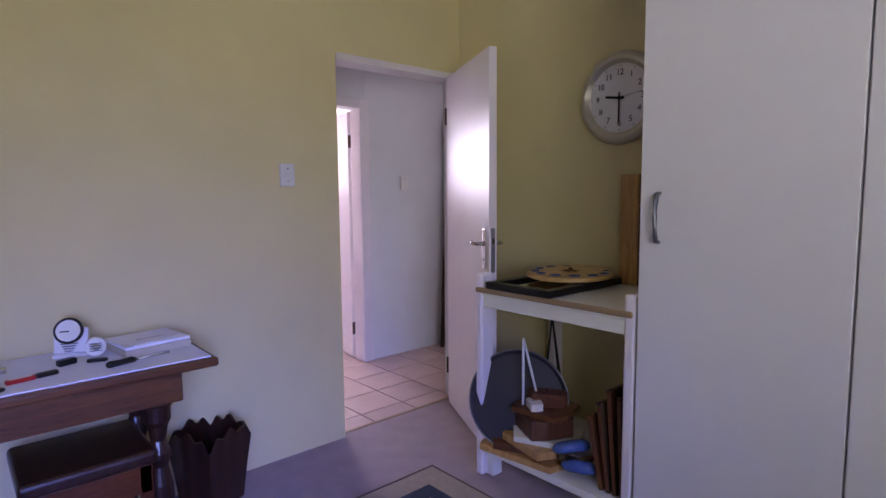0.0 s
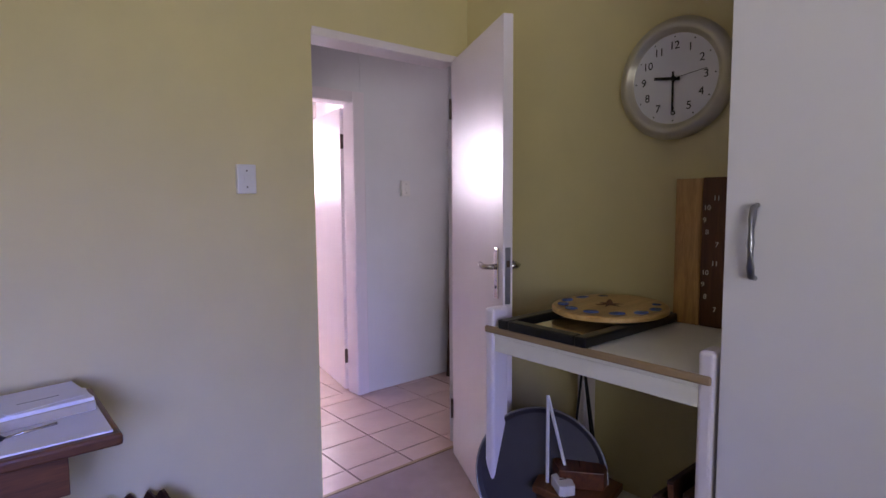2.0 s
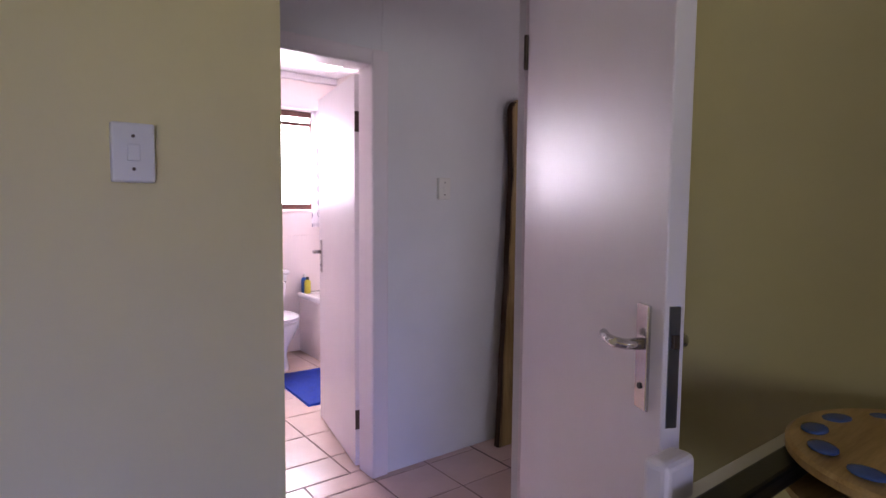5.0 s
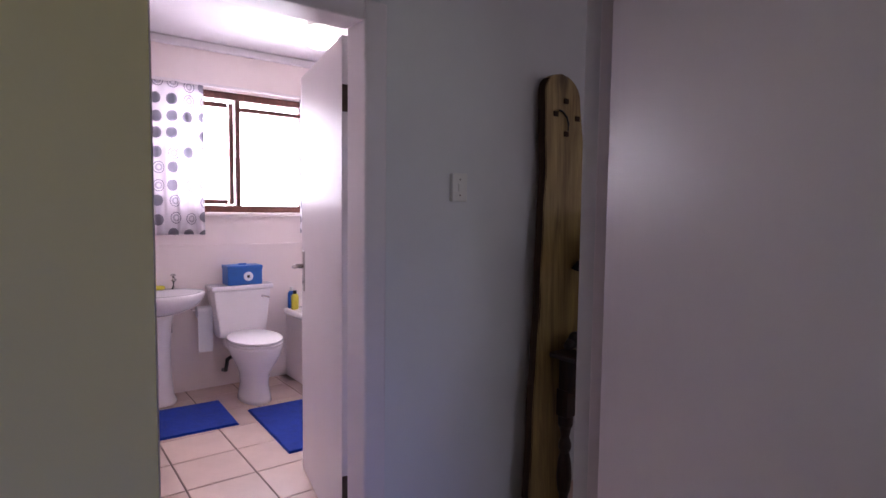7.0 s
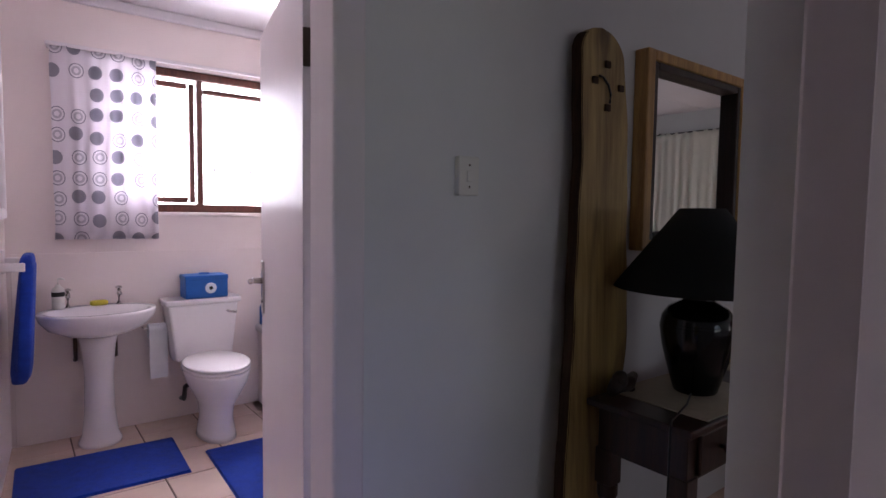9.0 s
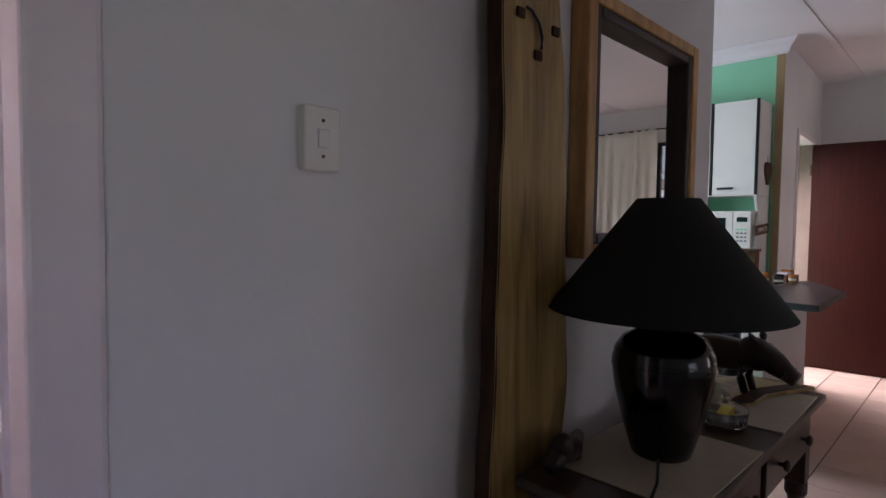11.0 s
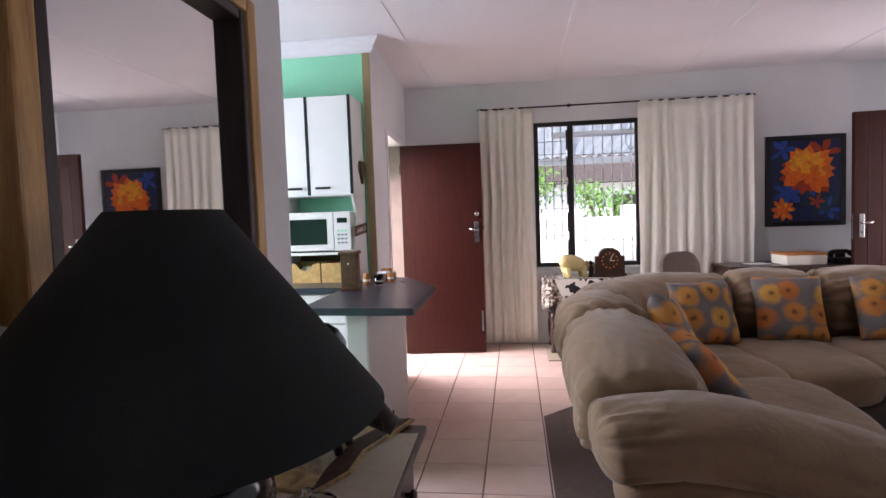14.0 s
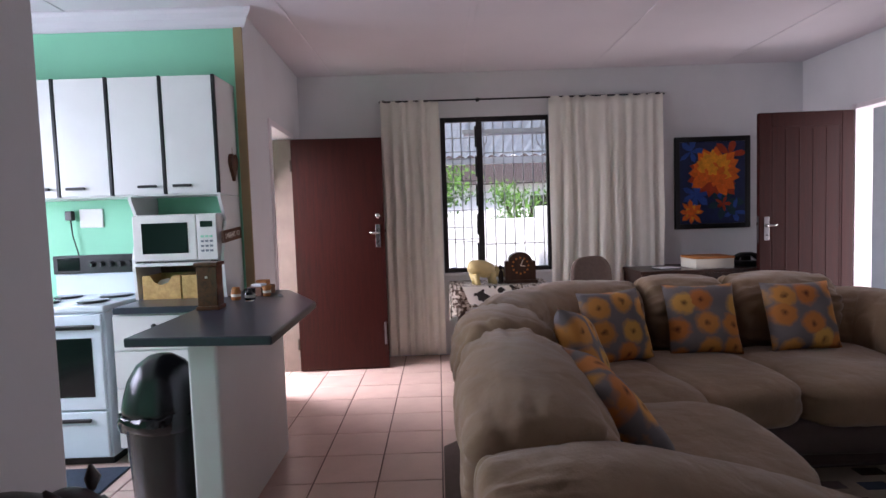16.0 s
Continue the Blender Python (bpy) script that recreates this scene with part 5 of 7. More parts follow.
lathe(bm, [(0.066, 0), (0.070, 0.004), (0.078, 0.03), (0.098, 0.10), (0.113, 0.16), (0.120, 0.215), (0.115, 0.255), (0.095, 0.285), (0.064, 0.302), (0.050, 0.310), (0.048, 0.318), (0.060, 0.328), (0.062, 0.338), (0.046, 0.345)], 40)
part("base", bm, "black_glaze", l, "glossy black ceramic vase base", smooth=True)
for z, r in ((0.225, 0.1195), (0.235, 0.118), (0.215, 0.120)):
    bm = bmesh.new()
    lathe(bm, [(r - 0.002, z - 0.002), (r + 0.0015, z), (r - 0.002, z + 0.002)], 40, closed=False)
    part("ring", bm, "black_glaze", l, smooth=True)
bm = bmesh.new()
tube(bm, [(0, 0, 0.31), (0, 0, 0.60)], 0.008, 8)
part("stem", bm, "brass", l)
bm = bmesh.new()
lathe(bm, [(0.274, 0.348), (0.277, 0.350), (0.072, 0.618), (0.068, 0.618), (0.270, 0.348), (0.274, 0.348)], 56, closed=False)
part("shade", bm, "lampshade", l, "black linen cone shade", smooth=True)
bm = bmesh.new()
lathe(bm, [(0.006, 0.610), (0.072, 0.612), (0.072, 0.614), (0.006, 0.616)], 30)
part("top_disc", bm, "lampshade", l)
bm = bmesh.new()
lathe(bm, [(0.012, 0.40), (0.018, 0.42), (0.029, 0.47), (0.024, 0.505), (0.008, 0.52)], 16)
part("bulb", bm, "porcelain", l, smooth=True)
bm = bmesh.new()
tube(bm, [(-0.06, -0.02, 0.008), (-0.18, -0.07, 0.006), (-0.345, -0.115, 0.005), (-0.357, -0.12, -0.03), (-0.36, -0.12, -0.40), (-0.37, -0.08, -0.725)], 0.0035, 6)
part("cord", bm, "black", l, "thin black lamp cord", smooth=True)

d = thing("glass_dish", "round clear lidded glass dish on the console table", "dish", (4.18, 3.40, 0.7355))
bm = bmesh.new()
lathe(bm, [(0.045, 0), (0.056, 0.006), (0.060, 0.045), (0.057, 0.045), (0.052, 0.010), (0.002, 0.008)], 32, closed=False)
part("bowl", bm, "dish", d, smooth=True)
bm = bmesh.new()
lathe(bm, [(0.062, 0.046), (0.058, 0.054), (0.020, 0.062), (0.006, 0.066), (0.010, 0.078), (0.012, 0.084), (0.002, 0.09)], 32, closed=False)
part("lid", bm, "dish", d, "clear glass lid with a knob", smooth=True)
boxpart("label_tag", (-0.02, 0.02, -0.012, 0.012, 0.012, 0.03), "yellow", d, 0.002)

w = tagged(new("carved_boar"), "dark carved wooden warthog figure on the console table", "figurine")
w.matrix_basis = pose(4.55, 3.515, 0.7467, 0, 0, -98) @ Matrix.Scale(0.92, 4)
bm = bmesh.new()
soft(bm, (0.27, 0.105, 0.12), 2.3, 24, 16, 0.06, 3, pose(-0.01, 0, 0.125))
soft(bm, (0.13, 0.095, 0.115), 2.2, 20, 12, 0.06, 4, pose(0.10, 0, 0.14, 0, 20))
tube(bm, [(0.12, 0, 0.145), (0.17, 0, 0.115), (0.215, 0, 0.085), (0.235, 0, 0.074)], [0.048, 0.042, 0.028, 0.026], 14)
for s in (1, -1):
    for x in (-0.09, 0.075):
        tube(bm, [(x, s * 0.03, 0.10), (x - 0.008, s * 0.033, 0.05), (x + 0.008, s * 0.033, 0.0)], [0.028, 0.014, 0.013], 10)
    tube(bm, [(0.20, s * 0.022, 0.078), (0.215, s * 0.042, 0.082), (0.215, s * 0.046, 0.105)], [0.007, 0.006, 0.002], 8)
    tube(bm, [(0.115, s * 0.03, 0.185), (0.105, s * 0.045, 0.20), (0.098, s * 0.05, 0.222)], [0.006, 0.014, 0.003], 8)
tube(bm, [(-0.14, 0, 0.155), (-0.16, 0, 0.145), (-0.165, 0, 0.11)], [0.008, 0.005, 0.008], 8)
part("figure", bm, "bronze", w, smooth=True)
o = tagged(new("wooden_board"), "waney-edged dark and yellow wooden board under the figure", "wooden board")
o.matrix_basis = pose(4.555, 3.47, 0.7355, 0, 0, -8)
bm = bmesh.new()
prism(bm, [(-0.24, -0.06), (-0.12, -0.10), (0.0, -0.085), (0.14, -0.12), (0.24, -0.14), (0.23, -0.05), (0.20, 0.06), (0.10, 0.11), (-0.1, 0.12), (-0.22, 0.09)], 0, 0.010, bevel=0.003)
part("board", bm, "plank", o)
bm = bmesh.new()
prism(bm, [(-0.23, -0.055), (-0.12, -0.092), (0.0, -0.078), (0.14, -0.11), (0.235, -0.13), (0.20, -0.08), (0.05, -0.03), (-0.12, -0.035)], 0.010, 0.0112)
part("heartwood", bm, "bark", o, "dark heartwood streak")
o = thing("carved_branch", "dark knobbly carved wood piece at the back of the table", "carving", (3.63, 3.565, 0.7355), 10)
bm = bmesh.new()
tube(bm, [(-0.09, 0, 0.028), (-0.03, 0.01, 0.035), (0.03, 0, 0.03), (0.10, 0.01, 0.04)], [0.018, 0.028, 0.026, 0.014], 12)
soft(bm, (0.06, 0.05, 0.06), 2.2, 16, 10, 0.2, 7, pose(-0.03, 0, 0.055))
part("carving", bm, "bronze", o, smooth=True)
bm = bmesh.new()
lathe(bm, [(0.014, 0), (0.018, 0.006), (0.014, 0.012)], 12, pose(0.05, 0, 0.0))
part("foot", bm, "bronze", o)

mr = thing("wall_mirror", "rectangular wall mirror in a pine and dark wood frame", "mirror", (4.292, 3.748, 1.57))
for nm, b, mt in (("outer_frame", (-0.395, -0.345, -0.060, 0, -0.375, 0.375), "pine"), ("outer_frame", (0.345, 0.395, -0.060, 0, -0.375, 0.375), "pine"), ("outer_frame", (-0.345, 0.345, -0.060, 0, 0.335, 0.375), "pine"), ("outer_frame", (-0.345, 0.345, -0.060, 0, -0.375, -0.335), "pine"),
                  ("inner_bead", (-0.345, -0.315, -0.054, -0.004, -0.335, 0.335), "frame_brown"), ("inner_bead", (0.315, 0.345, -0.054, -0.004, -0.335, 0.335), "frame_brown"), ("inner_bead", (-0.315, 0.315, -0.054, -0.004, 0.305, 0.335), "frame_brown"), ("inner_bead", (-0.315, 0.315, -0.054, -0.004, -0.335, -0.305), "frame_brown")):
    boxpart(nm, b, mt, mr, 0.006)
boxpart("mirror_glass", (-0.315, 0.315, -0.014, -0.008, -0.305, 0.305), "mirror", mr, 0)


# ---- bathroom ----
t = thing("toilet", "white porcelain toilet with a close-coupled cistern", "toilet", (2.965, 6.295, 0))
bm = bmesh.new()
prism(bm, [(-0.205, -0.19), (0.205, -0.19), (0.215, -0.10), (0.21, 0.0), (-0.21, 0.0), (-0.215, -0.10)], 0.40, 0.745, bevel=0.012)
for v in bm.verts:
    k = 0.80 + 0.20 * (v.co.z - 0.40) / 0.345
    v.co.x *= k
part("cistern", bm, "porcelain", t)
bm = bmesh.new()
prism(bm, [(-0.222, -0.205), (0.222, -0.205), (0.228, -0.1), (0.222, 0.0), (-0.222, 0.0), (-0.228, -0.1)], 0.745, 0.778, bevel=0.010)
part("cistern_lid", bm, "porcelain", t)
bm = bmesh.new()
tube(bm, [(0.14, -0.19, 0.69), (0.14, -0.205, 0.69), (0.165, -0.212, 0.685), (0.185, -0.21, 0.68)], [0.010, 0.009, 0.007, 0.006], 10)
part("flush_lever", bm, "chrome", t, "chrome flush lever", smooth=True)
bm = bmesh.new()
rings = []
for z, cy, rx, ry in ((0.0, -0.40, 0.105, 0.20), (0.03, -0.40, 0.10, 0.195), (0.12, -0.40, 0.085, 0.18), (0.20, -0.40, 0.095, 0.19), (0.28, -0.42, 0.135, 0.23), (0.34, -0.43, 0.165, 0.25), (0.39, -0.43, 0.178, 0.262), (0.405, -0.43, 0.175, 0.258)):
    rings.append([bm.verts.new((rx * math.cos(2 * math.pi * i / 36), cy + ry * math.sin(2 * math.pi * i / 36) * (1.0 if math.sin(2 * math.pi * i / 36) < 0 else 0.85), z)) for i in range(36)])
for a, b in zip(rings, rings[1:]):
    for i in range(36):
        bm.faces.new((a[i], a[(i + 1) % 36], b[(i + 1) % 36], b[i]))
bm.faces.new(rings[0][::-1]), bm.faces.new(rings[-1])
box(bm, -0.11, 0.11, -0.22, -0.02, 0.30, 0.40, bevel=0.02)
part("bowl", bm, "porcelain", t, smooth=True)
for nm, z, k in (("seat_ring", 0.407, 1.0), ("seat_lid", 0.428, 0.99)):
    bm = bmesh.new()
    lathe(bm, [(0.93 * k, 0), (1.0 * k, 0.004), (1.0 * k, 0.014), (0.93 * k, 0.019)], 40, pose(0, -0.43, z), sx=0.182, sy=0.265)
    part(nm, bm, "porcelain", t, "white plastic seat", smooth=True)
bm = bmesh.new()
tube(bm, [(-0.08, -0.20, 0.27), (-0.115, -0.17, 0.24), (-0.105, -0.09, 0.14), (-0.10, 0.0, 0.12)], 0.014, 10)
part("water_pipe", bm, "black", t, "dark flexible water pipe", smooth=True)

b = thing("blue_tin", "blue painted tin box with a round white dial", "tin box", (2.985, 6.19, 0.779))
boxpart("body", (-0.125, 0.125, -0.075, 0.075, 0, 0.135), "blue_box", b, 0.006)
boxpart("lid", (-0.128, 0.128, -0.078, 0.078, 0.112, 0.142), "blue_box", b, 0.006)
bm = bmesh.new()
lathe(bm, [(0.034, 0), (0.034, 0.004), (0.030, 0.006)], 24, pose(0.02, -0.0765, 0.062, 90))
part("dial", bm, "paper", b, "round white dial")
for a in range(6):
    boxpart("dial_mark", (-0.012, 0.012, -0.0008, 0.0008, -0.002, 0.002), "ink", b, 0, m=pose(0.02, -0.0835, 0.062, 0, 30 * a))
boxpart("lid_handle", (-0.03, 0.03, -0.01, 0.01, 0.142, 0.154), "blue_box", b, 0.004)

s = thing("pedestal_basin", "white porcelain wash basin on a pedestal", "basin", (2.40, 6.295, 0))
bm = bmesh.new()
rings = []
for z, cy, rx, ry in ((0.615, -0.17, 0.09, 0.10), (0.635, -0.19, 0.16, 0.14), (0.675, -0.215, 0.235, 0.19), (0.72, -0.225, 0.272, 0.215), (0.755, -0.225, 0.285, 0.225), (0.768, -0.225, 0.283, 0.222), (0.765, -0.235, 0.245, 0.165), (0.70, -0.24, 0.20, 0.13), (0.65, -0.24, 0.10, 0.07)):
    rings.append([bm.verts.new((rx * math.cos(2 * math.pi * i / 40), min(-0.002, cy + ry * math.sin(2 * math.pi * i / 40)), z)) for i in range(40)])
for a, c in zip(rings, rings[1:]):
    for i in range(40):
        bm.faces.new((a[i], a[(i + 1) % 40], c[(i + 1) % 40], c[i]))
bm.faces.new(rings[0][::-1]), bm.faces.new(rings[-1])
part("bowl", bm, "porcelain", s, smooth=True)
bm = bmesh.new()
lathe(bm, [(0.105, 0), (0.108, 0.02), (0.09, 0.06), (0.075, 0.2), (0.072, 0.4), (0.085, 0.56), (0.10, 0.63)], 28, pose(0, -0.17, 0), sy=0.95)
part("pedestal", bm, "porcelain", s, smooth=True)
for x in (-0.13, 0.12):
    bm = bmesh.new()
    tube(bm, [(x, -0.06, 0.765), (x, -0.06, 0.83), (x, -0.075, 0.845), (x, -0.12, 0.835)], [0.014, 0.012, 0.012, 0.009], 12)
    lathe(bm, [(0.006, 0.83), (0.008, 0.858), (0.018, 0.862), (0.018, 0.87), (0.006, 0.876)], 12, pose(x, -0.055, 0))
    part("tap", bm, "chrome", s, "small chrome tap", smooth=True)
for x in (-0.06, 0.02):
    bm = bmesh.new()
    lathe(bm, [(0.008, 0), (0.006, 0.004)], 12, pose(x, -0.435, 0.764, 30))
    part("plug_chain_hole", bm, "ink", s)
for x in (-0.1, 0.1):
    bm = bmesh.new()
    tube(bm, [(x, -0.05, 0.62), (x, -0.05, 0.46), (x, 0.005, 0.45)], 0.010, 8)
    part("supply_pipe", bm, "brass", s, smooth=True)
so = thing("soap_bar", "yellow soap bar on the basin", "soap", (2.42, 6.235, 0.768), 5)
bm = bmesh.new()
soft(bm, (0.09, 0.05, 0.03), 4, 20, 12, m=pose(0, 0, 0.015))
part("soap", bm, "yellow", so, smooth=True)
so = thing("soap_dispenser", "white plastic soap pump bottle with a dark label", "bottle", (2.225, 6.21, 0.768))
bm = bmesh.new()
lathe(bm, [(0.028, 0), (0.031, 0.006), (0.031, 0.10), (0.026, 0.115), (0.012, 0.125), (0.012, 0.135)], 24)
part("bottle", bm, "plastic_white", so, smooth=True)
bm = bmesh.new()
tube(bm, [(0, 0, 0.13), (0, 0, 0.165), (0.012, -0.01, 0.17), (0.03, -0.02, 0.163)], [0.006, 0.005, 0.007, 0.004], 8)
part("pump", bm, "plastic_white", so, smooth=True)
bm = bmesh.new()
lathe(bm, [(0.0315, 0.07), (0.0315, 0.095)], 24, closed=False)
part("label_band", bm, "ink", so)
t = thing("toilet_roll_holder", "chrome toilet roll holder with a hanging paper roll", "toilet roll", (2.72, 6.298, 0.60))
bm = bmesh.new()
tube(bm, [(-0.07, 0, 0), (-0.07, -0.06, 0), (0.07, -0.06, 0), (0.075, -0.06, 0.01)], 0.006, 8)
part("bracket", bm, "chrome", t, smooth=True)
bm = bmesh.new()
lathe(bm, [(0.02, -0.05), (0.042, -0.05), (0.042, 0.05), (0.02, 0.05)], 24, pose(0, -0.06, -0.012, 0, 90))
box(bm, -0.05, 0.05, -0.104, -0.100, -0.30, -0.012)
part("paper_roll", bm, "paper", t)
t = thing("towel_rail", "white wooden towel rail on the bathroom wall", "towel rail", (1.965, 5.70, 1.05), -3.6)
boxpart("wall_block", (-0.03, 0.012, -0.035, 0.035, -0.06, 0.06), "gloss_white", t, 0.006)
boxpart("wall_block", (-0.03, 0.012, 0.34, 0.41, -0.06, 0.06), "gloss_white", t, 0.006)
boxpart("arm", (0.0, 0.112, -0.015, 0.015, -0.02, 0.02), "gloss_white", t, 0.006)
boxpart("arm", (0.0, 0.112, 0.36, 0.39, -0.02, 0.02), "gloss_white", t, 0.006)
bm = bmesh.new()
tube(bm, [(0.095, -0.01, 0), (0.095, 0.385, 0)], 0.012, 12)
part("rail", bm, "gloss_white", t, smooth=True)
bm = bmesh.new()
soft(bm, (0.066, 0.30, 0.62), 5, 40, 40, 0.03, 9, pose(0.078, 0.17, -0.255))
for v in bm.verts:
    v.co.x += 0.012 * math.sin(v.co.y * 45) * min(1, max(0, -v.co.z * 2))
    v.co.x += 0.075 * (v.co.z + 0.255) * (1 if v.co.z < 0 else 0.8) + 0.02
    v.co.z += 0.05 * (v.co.y - 0.17) * (1 if v.co.z < -0.3 else 0)
tagged(part("hand_towel", bm, "towel", smooth=True), "royal blue hand towel hanging over the rail", "towel").matrix_basis = pose(1.965, 5.70, 1.05, 0, 0, -3.6)
mm = thing("bathroom_mirror_cabinet", "white framed mirror on the bathroom wall", "mirror", (1.965, 5.62, 1.70), -3.75)
for b in ((0, 0.035, -0.26, -0.21, -0.43, 0.45), (0, 0.035, 0.21, 0.26, -0.43, 0.45), (0, 0.035, -0.21, 0.21, 0.40, 0.45), (0, 0.035, -0.21, 0.21, -0.43, -0.38)):
    boxpart("frame_bar", b, "gloss_white", mm, 0.008)
boxpart("mirror_glass", (0.0, 0.02, -0.21, 0.21, -0.38, 0.40), "mirror", mm, 0)
for i, (x, y, sx, sy, rz) in enumerate(((2.365, 5.70, 0.36, 0.25, -2), (3.10, 5.24, 0.27, 0.39, -2))):
    o = tagged(new("bath_mat"), "royal blue pile bath mat on the tiles", "bath mat", "blue bath mats")
    o.matrix_basis = pose(x, y, 0.0005, 0, 0, rz)
    boxpart("mat_face", (-sx, sx, -sy, sy, 0, 0.014), "blue_rug", o, 0.006)
    boxpart("hem", (-sx - 0.004, sx + 0.004, -sy - 0.004, sy + 0.004, 0, 0.005), "blue_rug", o, 0.001)
t = thing("bathtub", "white built-in bathtub with a tiled pink-white side", "bathtub", (0, 0, 0))
boxpart("side_panel", (3.36, 3.40, 4.65, 6.295, 0, 0.50), "bath_wall", t, 0.003)
for b in ((3.34, 3.42, 4.65, 6.295, 0.50, 0.55), (3.68, 3.748, 4.65, 6.295, 0.50, 0.55), (3.42, 3.68, 4.65, 4.73, 0.50, 0.55), (3.42, 3.68, 6.20, 6.295, 0.50, 0.55)):
    boxpart("rim", b, "porcelain", t, 0.014)
bm = bmesh.new()
box(bm, 3.42, 3.69, 4.72, 6.21, 0.12, 0.14)
box(bm, 3.405, 3.425, 4.70, 6.22, 0.12, 0.51), box(bm, 3.685, 3.70, 4.70, 6.22, 0.12, 0.51)
box(bm, 3.425, 3.685, 4.70, 4.72, 0.12, 0.51), box(bm, 3.425, 3.685, 6.205, 6.22, 0.12, 0.51)
part("tub", bm, "porcelain", t)
for y, mt, h, lab in ((6.24, "blue_box", 0.17, "light blue shampoo bottle on the bath rim"), (6.17, "yellow", 0.15, "green and yellow shower bottle on the bath rim")):
    o = thing("shampoo_bottle", lab, "bottle", (3.385, y, 0.5505))
    bm = bmesh.new()
    lathe(bm, [(0.026, 0), (0.03, 0.01), (0.03, h * 0.7), (0.018, h * 0.82)], 18, sy=0.7)
    part("bottle", bm, mt, o, smooth=True)
    bm = bmesh.new()
    lathe(bm, [(0.014, h * 0.82), (0.014, h)], 14)
    part("cap", bm, "plastic_white" if mt == "blue_box" else "black", o)
l = thing("ceiling_globe_light", "round white glass ceiling light in the bathroom", "ceiling light", (3.25, 5.40, 2.53))
bm = bmesh.new()
lathe(bm, [(0.085, 0), (0.085, -0.03), (0.07, -0.035)], 28)
part("base", bm, "plastic_white", l)
bm = bmesh.new()
lathe(bm, [(0.07, -0.03), (0.10, -0.055), (0.112, -0.09), (0.10, -0.125), (0.06, -0.15), (0.01, -0.158)], 32)
part("globe", bm, "globe", l, "lit white glass globe", smooth=True)

# ---- kitchen ----
tops = thing("bar_counter", "slate grey laminate breakfast bar top", "counter", (0, 0, 0))
bm = bmesh.new()
prism(bm, [(5.865, 4.09), (5.82, 3.49), (6.70, 3.512), (7.26, 3.80), (7.296, 4.02), (7.296, 4.62), (6.70, 4.62), (6.70, 4.10)], 0.862, 0.900, bevel=0.006)
part("worktop", bm, "counter", tops)
bm = bmesh.new()
prism(bm, [(5.818, 3.487), (6.70, 3.509), (6.70, 3.5115), (5.82, 3.4895)], 0.866, 0.896)
part("edge_strip", bm, "black", tops, "dark laminate edge strip")
structure("wall_bar_pier", [(5.92, 6.88, 3.745, 3.868, 0, 0.86)], "wall", "low white plastered pier under the bar", bevel=0.012)


def cupboard(name, label, x0, x1, y0, y1, z0, z1, n, handle_top, group):
    c = thing(name, label, "cupboard", (0, 0, 0), group=group)
    boxpart("body", (x0 + 0.02, x1, y0, y1, z0, z1), "cupboard", c, 0.002)
    wd = (y1 - y0) / n
    for i in range(n):
        a, b = y0 + i * wd, y0 + (i + 1) * wd
        dr = boxpart("door", (x0, x0 + 0.018, a + 0.018, b - 0.004, z0 + 0.01, z1 - 0.004), "cupboard", c, 0.002)
        boxpart("edge_strip", (x0 - 0.004, x0 + 0.018, a, a + 0.018, z0 + 0.008, z1), "black", c, 0.002, "black edge strip")
        zz = z0 + 0.055 if handle_top else z1 - 0.06
        s = (a + 0.05, a + 0.16) if i % 2 == 1 else (b - 0.155, b - 0.045)
        bm = bmesh.new()
        box(bm, x0 - 0.024, x0 - 0.012, s[0], s[1], zz - 0.008, zz + 0.008, bevel=0.004)
        box(bm, x0 - 0.014, x0, s[0] + 0.006, s[0] + 0.018, zz - 0.005, zz + 0.005), box(bm, x0 - 0.014, x0, s[1] - 0.018, s[1] - 0.006, zz - 0.005, zz + 0.005)
        part("handle", bm, "black", dr, "black bar handle")
    return c


cupboard("wall_cupboard", "white kitchen wall cupboard with black strips and handles", 6.98, 7.298, 4.105, 4.727, 1.515, 2.21, 2, True, "kitchen wall cupboards")
cupboard("wall_cupboard", "white kitchen wall cupboard above the stove", 6.98, 7.298, 4.729, 5.351, 1.515, 2.21, 2, True, "kitchen wall cupboards")
cupboard("wall_cupboard", "white kitchen wall cupboard further along the wall", 6.98, 7.298, 5.353, 5.975, 1.515, 2.21, 2, True, "kitchen wall cupboards")
c = thing("base_cupboard", "white kitchen base unit with drawers", "cupboard", (0, 0, 0))
boxpart("body", (6.74, 7.298, 4.03, 4.64, 0.1, 0.862), "cupboard", c, 0.002)
boxpart("plinth", (6.79, 7.298, 4.03, 4.64, 0.0, 0.1), "cupboard", c, 0.002)
for a, b in ((0.11, 0.44), (0.45, 0.65), (0.66, 0.85)):
    dr = boxpart("drawer", (6.722, 6.74, 4.10, 4.635, a, b), "cupboard", c, 0.002)
    bm = bmesh.new()
    lathe(bm, [(0.008, 0), (0.008, 0.014), (0.017, 0.02), (0.012, 0.028)], 14, pose(6.722, 4.40, b - 0.06, 0, -90))
    part("knob", bm, "black", dr, smooth=True)

u = thing("microwave_shelf", "white open shelf unit holding the microwave", "shelf unit", (0, 0, 0))
for y in (4.105, 4.632):
    bm = bmesh.new()
    vs = [(7.0, 0.901), (7.298, 0.901), (7.298, 1.512), (6.985, 1.512), (6.985, 1.495), (7.06, 1.36), (6.985, 1.14), (6.985, 1.09)]
    f0, f1 = [bm.verts.new((x, y, z)) for x, z in vs], [bm.verts.new((x, y + 0.018, z)) for x, z in vs]
    bm.faces.new(f0), bm.faces.new(f1[::-1])
    for i in range(len(vs)):
        bm.faces.new((f0[i], f0[(i + 1) % len(vs)], f1[(i + 1) % len(vs)], f1[i]))
    part("side_panel", bm, "cupboard", u)
